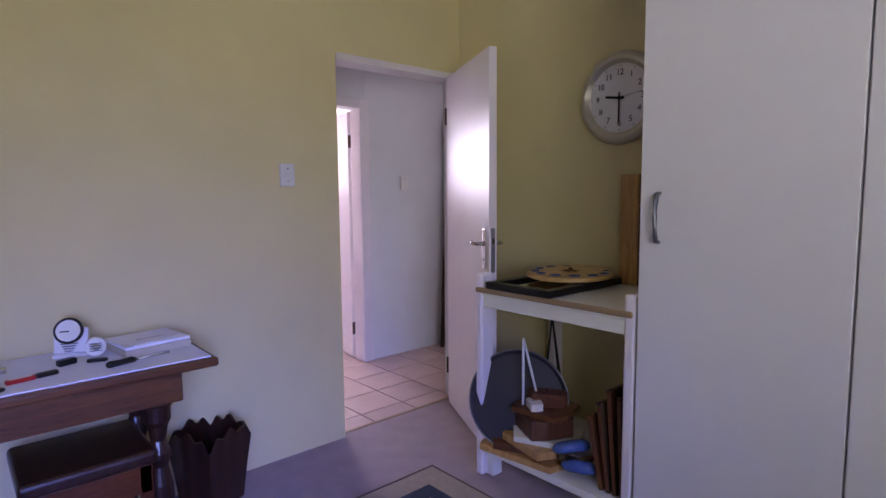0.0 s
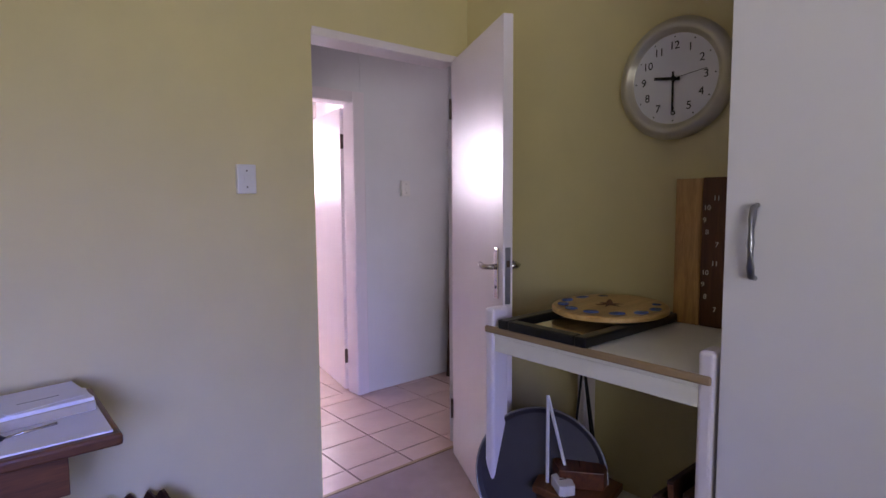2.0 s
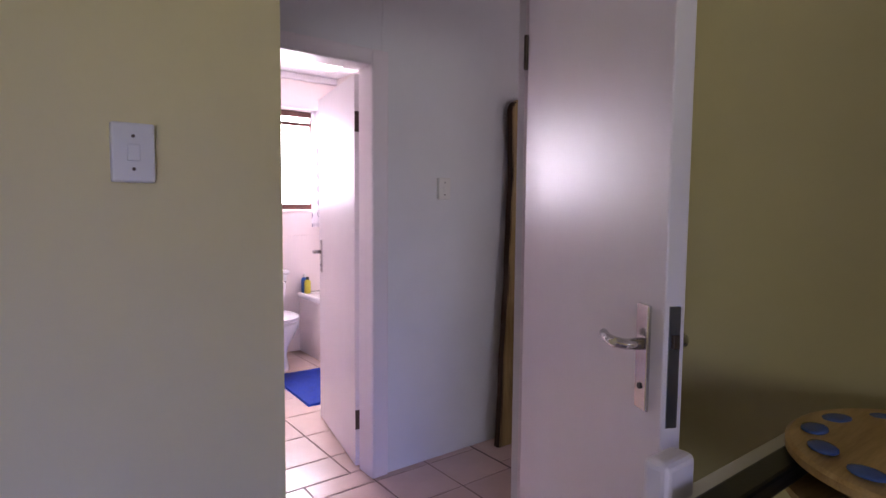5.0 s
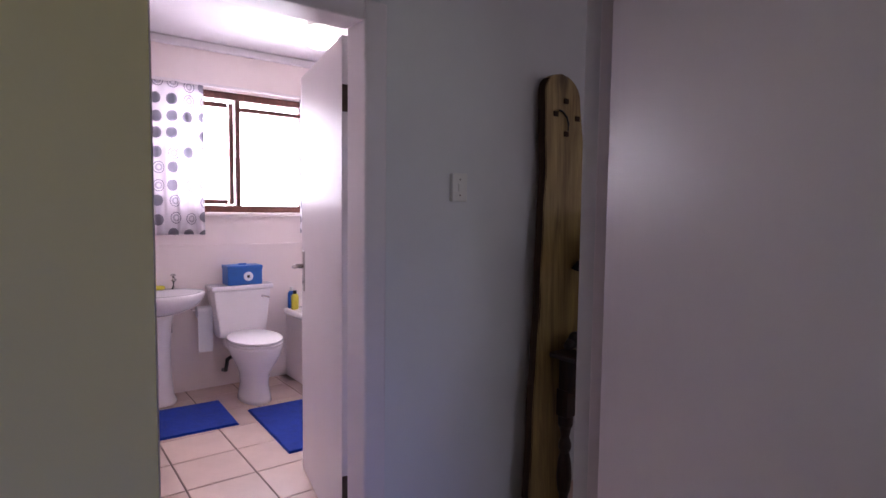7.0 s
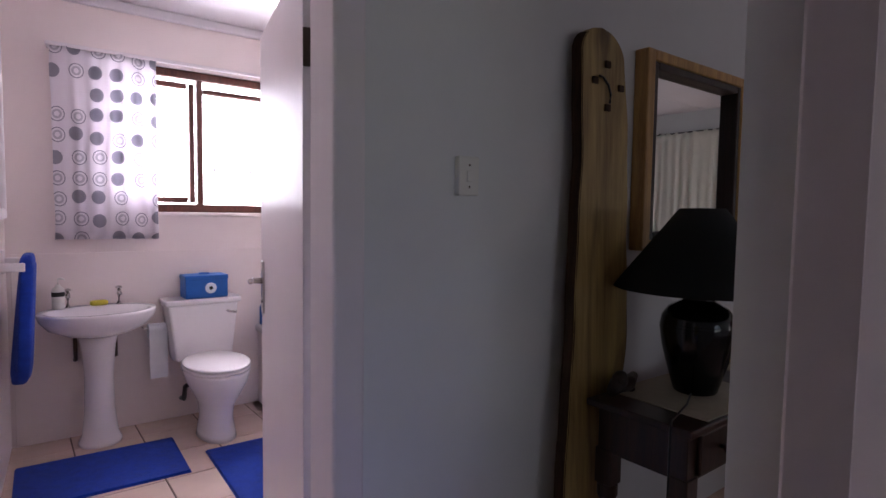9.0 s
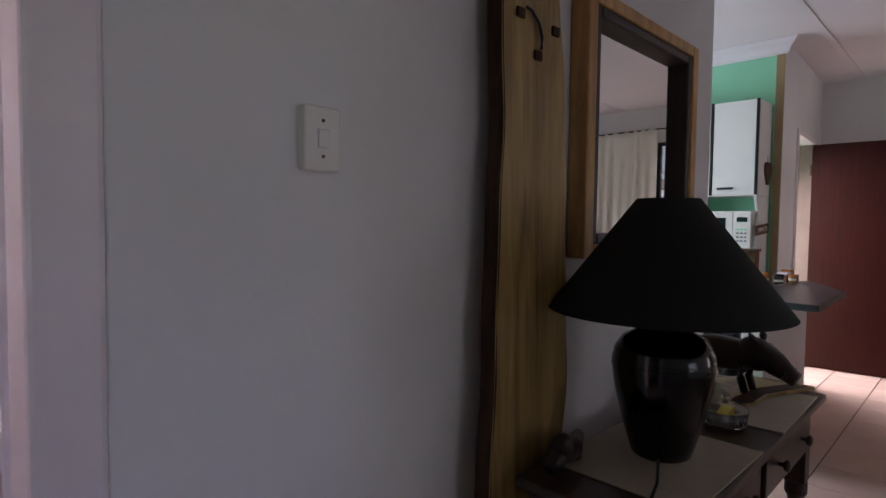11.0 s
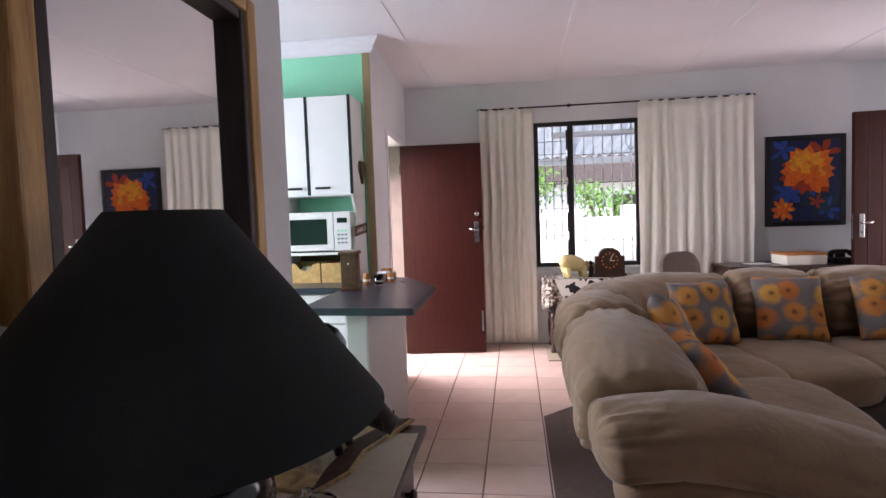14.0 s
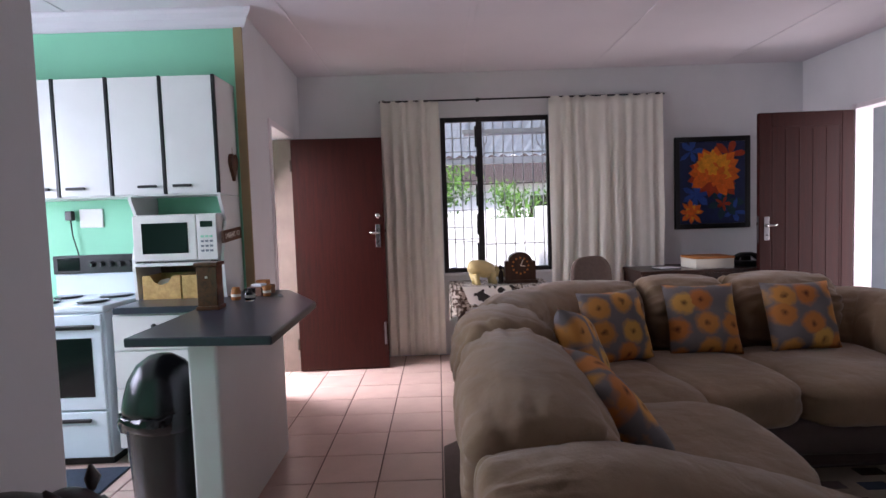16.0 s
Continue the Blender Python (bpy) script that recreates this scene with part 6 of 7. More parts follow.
boxpart("shelf", (6.975, 7.298, 4.123, 4.632, 1.098, 1.118), "cupboard", u, 0.003)
boxpart("back_panel", (7.285, 7.298, 4.123, 4.632, 0.901, 1.098), "walnut", u, 0.001)
mw = thing("microwave_oven", "white microwave oven with a dark window", "microwave", (6.96, 4.125, 1.1185))
boxpart("body", (0.015, 0.325, 0.003, 0.50, 0.008, 0.285), "plastic_white", mw, 0.008)
dr = boxpart("door", (0.0, 0.016, 0.125, 0.498, 0.012, 0.280), "plastic_white", mw, 0.006)
boxpart("door_window", (-0.003, 0.002, 0.175, 0.445, 0.055, 0.235), "oven_glass", dr, 0.002, "dark door window")
boxpart("control_panel", (0.0, 0.016, 0.004, 0.122, 0.012, 0.280), "plastic_white", mw, 0.004)
boxpart("display", (-0.002, 0.002, 0.028, 0.1, 0.205, 0.240), "oven_glass", mw, 0.001)
for i in range(4):
    for j in range(3):
        boxpart("button", (-0.002, 0.001, 0.03 + j * 0.026, 0.048 + j * 0.026, 0.06 + i * 0.028, 0.072 + i * 0.028), "grey_ink" if i < 3 else "green", mw, 0.0005)
for y in (0.05, 0.45):
    boxpart("foot", (0.04, 0.07, y - 0.015, y + 0.015, 0.0, 0.009), "black", mw, 0.001)
for y0, y1, cut in ((4.375, 4.60, 1), (4.135, 4.365, 0)):
    o = thing("wooden_box", "small yellow pine storage box with a scooped front" if cut else "small plain yellow pine storage box", "box", (6.99, y0, 0.9005))
    bm = bmesh.new()
    wd = y1 - y0
    pts = [(0, 0), (wd, 0), (wd, 0.14)] + ([(wd * 0.8, 0.14), (wd * 0.68, 0.10), (wd * 0.5, 0.085), (wd * 0.32, 0.10), (wd * 0.2, 0.14)] if cut else []) + [(0, 0.14)]
    a, b = [bm.verts.new((0, y, z)) for y, z in pts], [bm.verts.new((0.01, y, z)) for y, z in pts]
    bm.faces.new(a), bm.faces.new(b[::-1])
    for i in range(len(pts)):
        bm.faces.new((a[i], a[(i + 1) % len(pts)], b[(i + 1) % len(pts)], b[i]))
    part("front", bm, "disc_wood", o)
    for nm, d in (("side", (0.01, 0.22, 0, 0.01, 0, 0.14)), ("side", (0.01, 0.22, wd - 0.01, wd, 0, 0.14)), ("back", (0.21, 0.22, 0.01, wd - 0.01, 0, 0.14)), ("base", (0.01, 0.21, 0.01, wd - 0.01, 0, 0.01))):
        boxpart(nm, d, "disc_wood", o, 0.001)
    if cut:
        bm = bmesh.new()
        soft(bm, (0.12, 0.14, 0.08), 2.3, 16, 10, 0.3, 3, pose(0.09, wd / 2, 0.075))
        part("contents", bm, "doily", o, smooth=True)

st = thing("stove", "white enamel electric stove with a dark oven door", "stove", (0, 0, 0))
boxpart("body", (6.745, 7.298, 4.69, 5.28, 0.05, 0.875), "enamel", st, 0.006)
boxpart("plinth", (6.78, 7.29, 4.71, 5.26, 0.0, 0.05), "black", st, 0.002)
boxpart("hob", (6.725, 7.298, 4.68, 5.29, 0.875, 0.912), "enamel", st, 0.010)
boxpart("back_rise", (7.25, 7.298, 4.68, 5.29, 0.912, 1.05), "enamel", st, 0.004)
boxpart("control_panel", (7.235, 7.298, 4.68, 5.29, 1.05, 1.165), "black", st, 0.004, "black control panel")
for i in range(6):
    bm = bmesh.new()
    lathe(bm, [(0.019, 0), (0.019, 0.006), (0.014, 0.010), (0.012, 0.024)], 16, pose(7.235, 4.73 + i * 0.062, 1.107, 0, -90))
    part("knob", bm, "black", st, smooth=False)
boxpart("panel_label", (7.232, 7.235, 5.12, 5.26, 1.07, 1.15), "oven_glass", st, 0.0005)
for x, y, r in ((6.88, 4.83, 0.075), (6.88, 5.13, 0.09), (7.12, 4.83, 0.09), (7.12, 5.13, 0.075)):
    bm = bmesh.new()
    lathe(bm, [(r, 0.912), (r + 0.008, 0.918), (r - 0.004, 0.924), (r * 0.5, 0.925)], 28, pose(x, y, 0))
    part("hot_plate", bm, "oven_glass", st, "black spiral hot plate", smooth=True)
dr = boxpart("oven_door", (6.722, 6.745, 4.70, 5.27, 0.33, 0.865), "enamel", st, 0.006)
boxpart("oven_window", (6.718, 6.724, 4.755, 5.215, 0.405, 0.735), "oven_glass", dr, 0.003, "dark oven window")
boxpart("door_handle", (6.695, 6.718, 4.73, 5.24, 0.785, 0.81), "black", dr, 0.006, "black oven handle")
dr = boxpart("warming_drawer", (6.722, 6.745, 4.70, 5.27, 0.06, 0.32), "enamel", st, 0.006)
boxpart("door_handle", (6.70, 6.72, 4.78, 5.24, 0.265, 0.285), "black", dr, 0.006, "black drawer handle")
k = thing("wall_socket", "white double wall socket with a black plug and cord", "socket", (7.3, 5.06, 1.40))
boxpart("plate", (-0.012, 0, -0.075, 0.075, -0.06, 0.06), "plastic_white", k, 0.004)
boxpart("plug", (-0.05, -0.012, 0.10, 0.145, -0.01, 0.05), "black", k, 0.006)
bm = bmesh.new()
tube(bm, [(-0.03, 0.12, -0.01), (-0.03, 0.115, -0.10), (-0.025, 0.09, -0.22), (-0.02, 0.075, -0.30)], 0.004, 6)
part("cord", bm, "black", k, smooth=True)
b = thing("kitchen_bin", "tall black plastic swing-top bin with a bin bag", "waste bin", (6.12, 4.075, 0))
bm = bmesh.new()
lathe(bm, [(0.125, 0), (0.13, 0.01), (0.155, 0.50), (0.158, 0.515)], 36)
part("body", bm, "bin", b, smooth=True)
bm = bmesh.new()
lathe(bm, [(0.160, 0.50), (0.166, 0.52), (0.166, 0.56), (0.158, 0.60), (0.138, 0.67), (0.10, 0.735), (0.05, 0.77), (0.01, 0.778)], 36)
part("dome_lid", bm, "bin", b, "glossy black domed lid", smooth=True)
bm = bmesh.new()
vs = lathe(bm, [(0.157, 0.46), (0.168, 0.465), (0.172, 0.50), (0.170, 0.53), (0.162, 0.535)], 60, closed=False)
for v in vs:
    k2 = 1.03 + 0.11 * noise.noise(v.co * 26)
    v.co.x *= k2
    v.co.y *= k2
    v.co.z += 0.02 * noise.noise(v.co * 14)
part("bin_bag", bm, "bag", b, "crumpled shiny bin bag edge", smooth=True)
o = tagged(new("kitchen_mat"), "blue-grey kitchen floor mat before the stove", "mat")
o.matrix_basis = pose(6.50, 5.05, 0.0005, 0, 0, 2)
boxpart("mat_face", (-0.2, 0.2, -0.47, 0.47, 0, 0.008), "mat_grey", o, 0.003)
boxpart("hem", (-0.205, 0.205, -0.475, 0.475, 0, 0.004), "black", o, 0.001)
h = thing("wooden_heart", "carved wooden heart hanging on the cupboard side", "ornament", (7.19, 4.105, 1.70))
bm = bmesh.new()
pts = []
for i in range(28):
    a = 2 * math.pi * i / 28
    pts.append((0.0036 * 16 * math.sin(a) ** 3, 0.0058 * (13 * math.cos(a) - 5 * math.cos(2 * a) - 2 * math.cos(3 * a) - math.cos(4 * a))))
f0, f1 = [bm.verts.new((x, -0.022, z)) for x, z in pts], [bm.verts.new((x, -0.001, z)) for x, z in pts]
bm.faces.new(f0), bm.faces.new(f1[::-1])
for i in range(28):
    bm.faces.new((f0[i], f0[(i + 1) % 28], f1[(i + 1) % 28], f1[i]))
part("heart", bm, "walnut", h)
bm = bmesh.new()
tube(bm, [(0, -0.01, 0.05), (0, -0.008, 0.11)], 0.002, 5)
part("string", bm, "doily", h)
sg = thing("wooden_sign", "small dark wooden sign with white words", "sign", (7.11, 4.105, 1.27))
boxpart("board", (-0.15, 0.15, -0.014, -0.001, -0.036, 0.036), "walnut", sg, 0.002, m=pose(0, 0, 0, 0, -4))
writing("I WANT TO", 0.045, "white_ink", on_wall((0, -0.0152, 0.0), (1, 0, 0.07), (0, -1, 0)), sg)

for nm, lab, cat, x, y, prof, mt in (("glass_jar", "small amber glass jar on the bar", "jar", 6.86, 4.0, [(0.024, 0), (0.027, 0.006), (0.027, 0.05), (0.022, 0.06), (0.022, 0.072)], "leather"), ("drinking_glass", "small clear tumbler on the bar", "glass", 6.80, 3.90, [(0.024, 0), (0.028, 0.005), (0.032, 0.07), (0.03, 0.07), (0.026, 0.008), (0.002, 0.006)], "dish"), ("brass_cup", "small brass-coloured cup on the bar", "cup", 6.98, 3.86, [(0.02, 0), (0.024, 0.004), (0.018, 0.02), (0.03, 0.06), (0.028, 0.06), (0.002, 0.02)], "leather")):
    o = thing(nm, lab, cat, (x, y, 0.9005))
    bm = bmesh.new()
    lathe(bm, prof, 20, closed=nm == "glass_jar")
    part("body", bm, mt, o, smooth=True)
    bm = bmesh.new()
    lathe(bm, [(prof[1][0] * 1.01, 0.02), (prof[1][0] * 1.03, 0.035)], 20, closed=False)
    part("band", bm, "white_ink", o)
o = thing("tall_wooden_box", "tall dark wooden box with a lid on the bar", "box", (6.56, 4.02, 0.9005), 4)
boxpart("body", (-0.05, 0.05, -0.05, 0.05, 0, 0.225), "stool_wood", o, 0.003)
boxpart("base", (-0.058, 0.058, -0.058, 0.058, 0, 0.02), "stool_wood", o, 0.003)
boxpart("lid", (-0.06, 0.06, -0.06, 0.06, 0.225, 0.245), "stool_wood", o, 0.004)
bm = bmesh.new()
lathe(bm, [(0.006, 0), (0.007, 0.008)], 10, pose(-0.05, 0, 0.17, 0, -90))
part("knob", bm, "white_ink", o)
o = thing("spice_box", "small wooden tray with packets on the bar", "box", (7.06, 3.92, 0.9005), -14)
boxpart("tray", (-0.08, 0.08, -0.05, 0.05, 0, 0.055), "desk_wood", o, 0.003)
boxpart("packet", (-0.06, 0.0, -0.04, 0.03, 0.055, 0.07), "paper", o, 0.003)
boxpart("packet", (0.01, 0.06, -0.03, 0.04, 0.055, 0.085), "leather", o, 0.003)
o = thing("key_bunch", "bunch of metal keys lying on the bar", "keys", (6.93, 3.76, 0.9005), 20)
for i in range(4):
    bm = bmesh.new()
    lathe(bm, [(0.012, 0), (0.012, 0.003)], 12, pose(0.02 * i, 0.012 * (i % 2), 0.002 * i))
    box(bm, 0.02 * i + 0.01, 0.02 * i + 0.05, 0.012 * (i % 2) - 0.004, 0.012 * (i % 2) + 0.004, 0.002 * i, 0.002 * i + 0.003)
    part("key", bm, "brushed", o)

# ---- lounge ----
s = thing("corner_sofa", "large beige suede corner sofa with plump cushions", "sofa", (0, 0, 0))
bm = bmesh.new()
prism(bm, [(5.16, 2.56), (5.16, 1.76), (6.34, 1.72), (6.34, 0.05), (7.42, 0.05), (7.42, 2.2), (7.0, 2.58)], 0.04, 0.34, bevel=0.03)
part("base", bm, "sofa_dark", s, "dark taupe sofa base")
bm = bmesh.new()
vs = [(5.15, 2.56), (7.0, 2.56), (7.40, 2.18), (7.40, 0.08), (7.22, 0.08), (7.22, 2.1), (6.9, 2.42), (5.15, 2.42)]
n = len(vs)
lo = [bm.verts.new((x, y, 0.05)) for x, y in vs]
off = [(0, 0.14), (0.08, 0.14), (0.1, 0.06), (0.1, 0), (0, 0), (0, 0), (0, 0), (0, 0)]
hi = [bm.verts.new((x + a, y + b, 0.66)) for (x, y), (a, b) in zip(vs, off)]
bm.faces.new(lo[::-1]), bm.faces.new(hi)
for i in range(n):
    bm.faces.new((lo[i], lo[(i + 1) % n], hi[(i + 1) % n], hi[i]))
part("back_shell", bm, "sofa", s, "beige outer back")
boxpart("end_panel", (5.118, 5.157, 1.77, 2.565, 0.04, 0.46), "sofa", s, 0.012, "beige outer end panel")


def along(path, t):
    """A point on the smooth curve through a few places."""
    n = len(path) - 1
    i = min(int(t * n), n - 1)
    u = t * n - i
    p = [Vector(path[max(0, min(n, i + k))]) for k in (-1, 0, 1, 2)]
    return 0.5 * (2 * p[1] + (p[2] - p[0]) * u + (2 * p[0] - 5 * p[1] + 4 * p[2] - p[3]) * u * u + (3 * p[1] - p[0] - 3 * p[2] + p[3]) * u ** 3)


def bolster(bm, path, w, h, lean_deg, seed, gather=(0.5, 0.5), power=2.4, nu=72, nv=84):
    """A stuffed roll along a curve, drawn into gathers at its two ends."""
    length = sum((along(path, (k + 1) / 20) - along(path, k / 20)).length for k in range(20))
    rings = []
    for j in range(nv + 1):
        t = 0.5 - 0.5 * math.cos(math.pi * (0.02 + 0.96 * j / nv))
        c = along(path, t)
        d = (along(path, min(1, t + 0.02)) - along(path, max(0, t - 0.02))).normalized()
        side = Vector((d.y, -d.x, 0)).normalized()
        turn = Matrix.Rotation(radians(lean_deg), 3, d)
        side, up = turn @ side, turn @ side.cross(d)
        ring = []
        for i in range(nu):
            a = 2 * math.pi * i / nu
            ca, sa = math.cos(a), math.sin(a)
            x, z = math.copysign(abs(ca) ** (2 / power), ca), math.copysign(abs(sa) ** (2 / power), sa)
            k = 1.0
            for e, g in ((t, gather[0]), (1 - t, gather[1])):
                m_e = e * length
                r_end = 0.11
                if m_e < r_end:
                    k *= max(0.03, 1 - (1 - m_e / r_end) ** 2) ** 0.5
                fade = max(0.0, 1 - m_e / 0.36)
                fold = noise.noise(Vector((ca * 3.4, sa * 3.4, seed * 3.1 + (7 if e == t else 0) + m_e * 1.5)))
                fold = max(0.0, 1 - abs(fold) * 4.5)
                k *= 1 - g * 0.26 * fade * fold
            k *= 0.97 + 0.06 * math.sin(math.pi * t) + 0.05 * noise.noise(c * 3.2 + Vector((ca, sa, seed)))
            k += 0.03 * max(0.0, noise.noise(Vector((t * length * 2.2, a * 1.9, seed * 2.7))) - 0.15) - 0.035 * max(0.0, 1 - 8 * abs(noise.noise(Vector((t * length * 5.0 + ca, a * 0.8, seed + 9.0)))))
            ring.append(bm.verts.new(c + side * (x * w / 2 * k) + up * (z * h / 2 * k)))
        rings.append(ring)
    for p, q in zip(rings, rings[1:]):
        for i in range(nu):
            bm.faces.new((p[i], p[(i + 1) % nu], q[(i + 1) % nu], q[i]))
    bm.faces.new(rings[0][::-1]), bm.faces.new(rings[-1])


ROLLS = (
    ("arm_cushion", [(5.08, 2.75, 0.56), (5.11, 2.42, 0.575), (5.12, 2.00, 0.49), (5.16, 1.58, 0.35)], 0.36, 0.26, 0, 0.9),
    ("arm_roll", [(5.09, 2.68, 0.39), (5.10, 2.3, 0.40), (5.12, 1.9, 0.35), (5.16, 1.62, 0.30)], 0.24, 0.22, 0, 0.3),
    ("back_cushion", [(5.20, 2.54, 0.555), (5.62, 2.53, 0.63), (6.14, 2.52, 0.65)], 0.50, 0.42, 6, 0.5),
    ("back_cushion", [(6.09, 2.52, 0.65), (6.36, 2.53, 0.66), (6.66, 2.49, 0.65)], 0.50, 0.44, 6, 0.4),
    ("back_cushion", [(6.58, 2.50, 0.65), (6.87, 2.38, 0.665), (7.10, 2.12, 0.665), (7.20, 1.82, 0.665), (7.20, 1.56, 0.655)], 0.47, 0.44, 14, 0.6),
    ("back_cushion", [(7.20, 1.58, 0.665), (7.22, 1.30, 0.675), (7.20, 1.02, 0.665)], 0.46, 0.46, 14, 0.7),
    ("back_cushion", [(7.20, 1.03, 0.67), (7.22, 0.70, 0.68), (7.19, 0.34, 0.665)], 0.46, 0.46, 14, 0.7),
    ("arm_cushion", [(7.22, 0.45, 0.62), (7.12, 0.20, 0.61), (6.85, 0.10, 0.58), (6.45, 0.08, 0.52)], 0.44, 0.38, 8, 0.6),
    ("front_roll", [(6.32, 1.70, 0.225), (6.31, 1.2, 0.225), (6.31, 0.6, 0.225), (6.32, 0.02, 0.225)], 0.22, 0.17, 0, 0.2),
)
for i, (nm, path, w, h, tip, g) in enumerate(ROLLS):
    bm = bmesh.new()
    bolster(bm, path, w, h, tip, i * 2.3 + 1, (g, g))
    part(nm, bm, "sofa_dark" if nm == "front_roll" else "sofa", s, "dark taupe front roll" if nm == "front_roll" else "plump beige suede cushion with gathered ends", smooth=True)
SEATS = (
    ((0.82, 0.84, 0.25), (5.74, 1.98, 0.385), 0),
    ((0.80, 0.78, 0.25), (6.46, 1.97, 0.38), 6),
    ((0.90, 0.62, 0.25), (6.62, 1.40, 0.385), 0),
    ((0.90, 0.86, 0.25), (6.62, 0.72, 0.385), 0),
)
for i, (size, at, rz) in enumerate(SEATS):
    bm = bmesh.new()
    soft(bm, size, 4.2, 120, 60, 0.03, i * 1.7 + 3, pose(*at, 0, 0, rz), tuft=0.022, pleat=0.05)
    part("seat_cushion", bm, "sofa", s, "wide flat beige suede seat cushion", smooth=True)


def throw_pillow(at, tilt, rz, size=0.40, roll=0):
    bm = bmesh.new()
    n = 18
    for side in (1, -1):
        g = []
        for j in range(n + 1):
            row = []
            for i in range(n + 1):
                u, v = 2 * i / n - 1, 2 * j / n - 1
                pinch = 1 - 0.07 * (1 - abs(u) ** 2) * abs(v) ** 3 - 0.07 * (1 - abs(v) ** 2) * abs(u) ** 3
                h = 0.075 * max(0, (1 - u ** 4) * (1 - v ** 4)) ** 0.55 * (1 + 0.15 * noise.noise(Vector((u * 2, v * 2, side + at[0]))))
                row.append(bm.verts.new((u * size / 2 * pinch, side * h, v * size / 2 * pinch)))
            g.append(row)
        for a, b in zip(g, g[1:]):
            for i in range(n):
                bm.faces.new((a[i], a[i + 1], b[i + 1], b[i]) if side < 0 else (a[i], b[i], b[i + 1], a[i + 1]))
    bmesh.ops.remove_doubles(bm, verts=bm.verts[:], dist=0.0006)
    ob = part("throw_pillow", bm, "print_cushion", smooth=True)
    ob.matrix_basis = pose(*at, 0, 0, rz) @ pose(0, 0, 0, tilt, roll, 0)
    return tagged(ob, "square grey throw pillow printed with orange flowers", "pillow", "flower print pillows on the sofa")


throw_pillow((6.80, 1.84, 0.685), -22, -70, 0.42)
throw_pillow((6.90, 1.30, 0.69), -20, -92, 0.42)
throw_pillow((6.90, 0.72, 0.69), -20, -90, 0.41)
throw_pillow((6.25, 2.16, 0.68), -24, -28, 0.42, 14)
throw_pillow((5.66, 2.20, 0.635), -42, 4, 0.42, -6)

o = tagged(new("floor_mat"), "dark taupe flat rug under the sofa with a cut corner", "rug")
bm = bmesh.new()
prism(bm, [(4.9, 2.837), (6.83, 2.837), (7.11, 2.56), (7.4, 2.25), (7.4, 1.8), (4.9, 1.8)], 0.0005, 0.009, bevel=0.002)
part("rug_face", bm, "rug_taupe", o)
bm = bmesh.new()
prism(bm, [(4.9, 2.83), (6.825, 2.83), (7.10, 2.555), (7.09, 2.545), (6.82, 2.815), (4.9, 2.815)], 0.009, 0.0105)
part("binding", bm, "rug_taupe", o)
o = tagged(new("lounge_rug"), "beige rug with brown and grey squares by the sofa", "rug")
o.matrix_basis = pose(5.4, 0.75, 0.0)
boxpart("rug_face", (-1.0, 1.02, -1.0, 0.9, 0.0005, 0.010), "rug_beige", o, 0.003)
for i, (x, y, mt) in enumerate(((0.86, 0.30, "rug_taupe"), (0.98, 0.02, "bark"), (0.84, 0.10, "mat_grey"), (0.70, 0.28, "bark"), (0.68, -0.05, "rug_taupe"), (0.86, -0.15, "rug_taupe"), (0.5, 0.2, "mat_grey"), (0.45, -0.2, "bark"))):
    boxpart("square", (x - 0.075, x + 0.0, y - 0.1, y + 0.03, 0.010, 0.012), mt, o, 0.001)
o = tagged(new("small_mat"), "small beige door mat by the side table", "mat")
boxpart("mat_face", (8.25, 8.95, 1.95, 2.72, 0.0005, 0.008), "rug_beige", o, 0.002)
boxpart("hem", (8.25, 8.265, 1.95, 2.72, 0.008, 0.0095), "rug_taupe", o, 0.0005)

t = thing("side_table", "dark carved side table under the window", "table", (0, 0, 0))
boxpart("tabletop", (8.50, 8.94, 1.88, 2.72, 0.69, 0.715), "dark_wood", t, 0.006)
boxpart("apron", (8.53, 8.92, 1.93, 2.67, 0.60, 0.69), "dark_wood", t, 0.004)
for x in (8.56, 8.90):
    for y in (1.95, 2.65):
        turned_leg(t, x, y, 0.61, 0.9)
c = tagged(new("lace_tablecloth"), "white crochet cloth with scalloped edges over the table", "tablecloth")
boxpart("top_cloth", (8.485, 8.945, 1.865, 2.735, 0.7155, 0.7195), "lace", c, 0.001)
bm = bmesh.new()
n = 40
for nrm in (0.0, 0.004):
    up = [bm.verts.new((8.483 - nrm - 0.006 * math.sin(i * 0.9), 1.865 + 0.87 * i / n, 0.718)) for i in range(n + 1)]
    dn = [bm.verts.new((8.477 - nrm - 0.012 * math.sin(i * 0.9), 1.865 + 0.87 * i / n, 0.718 - (0.26 - 0.14 * math.sin(math.pi * i / n) + 0.02 * abs(math.sin(i * 0.8))))) for i in range(n + 1)]
    for i in range(n):
        bm.faces.new((up[i], up[i + 1], dn[i + 1], dn[i]))
part("hanging_edge", bm, "lace", c, "scalloped hanging lace edge")
bm = bmesh.new()
for nrm in (0.0, 0.004):
    up = [bm.verts.new((8.485 + 0.455 * i / 20, 2.736 + nrm + 0.004 * math.sin(i), 0.718)) for i in range(21)]
    dn = [bm.verts.new((8.485 + 0.455 * i / 20, 2.742 + nrm + 0.01 * math.sin(i), 0.42 + 0.02 * abs(math.sin(i * 0.8)))) for i in range(21)]
    for i in range(20):
        bm.faces.new((up[i], up[i + 1], dn[i + 1], dn[i]))
part("hanging_side", bm, "lace", c)
z = tagged(new("zebra_cloth"), "black and white zebra print cloth on the table", "cloth")
bm = bmesh.new()
prism(bm, [(8.478, 2.18), (8.478, 2.64), (8.86, 2.58), (8.86, 2.24)], 0.720, 0.7225)
part("top", bm, "zebra", z)
bm = bmesh.new()
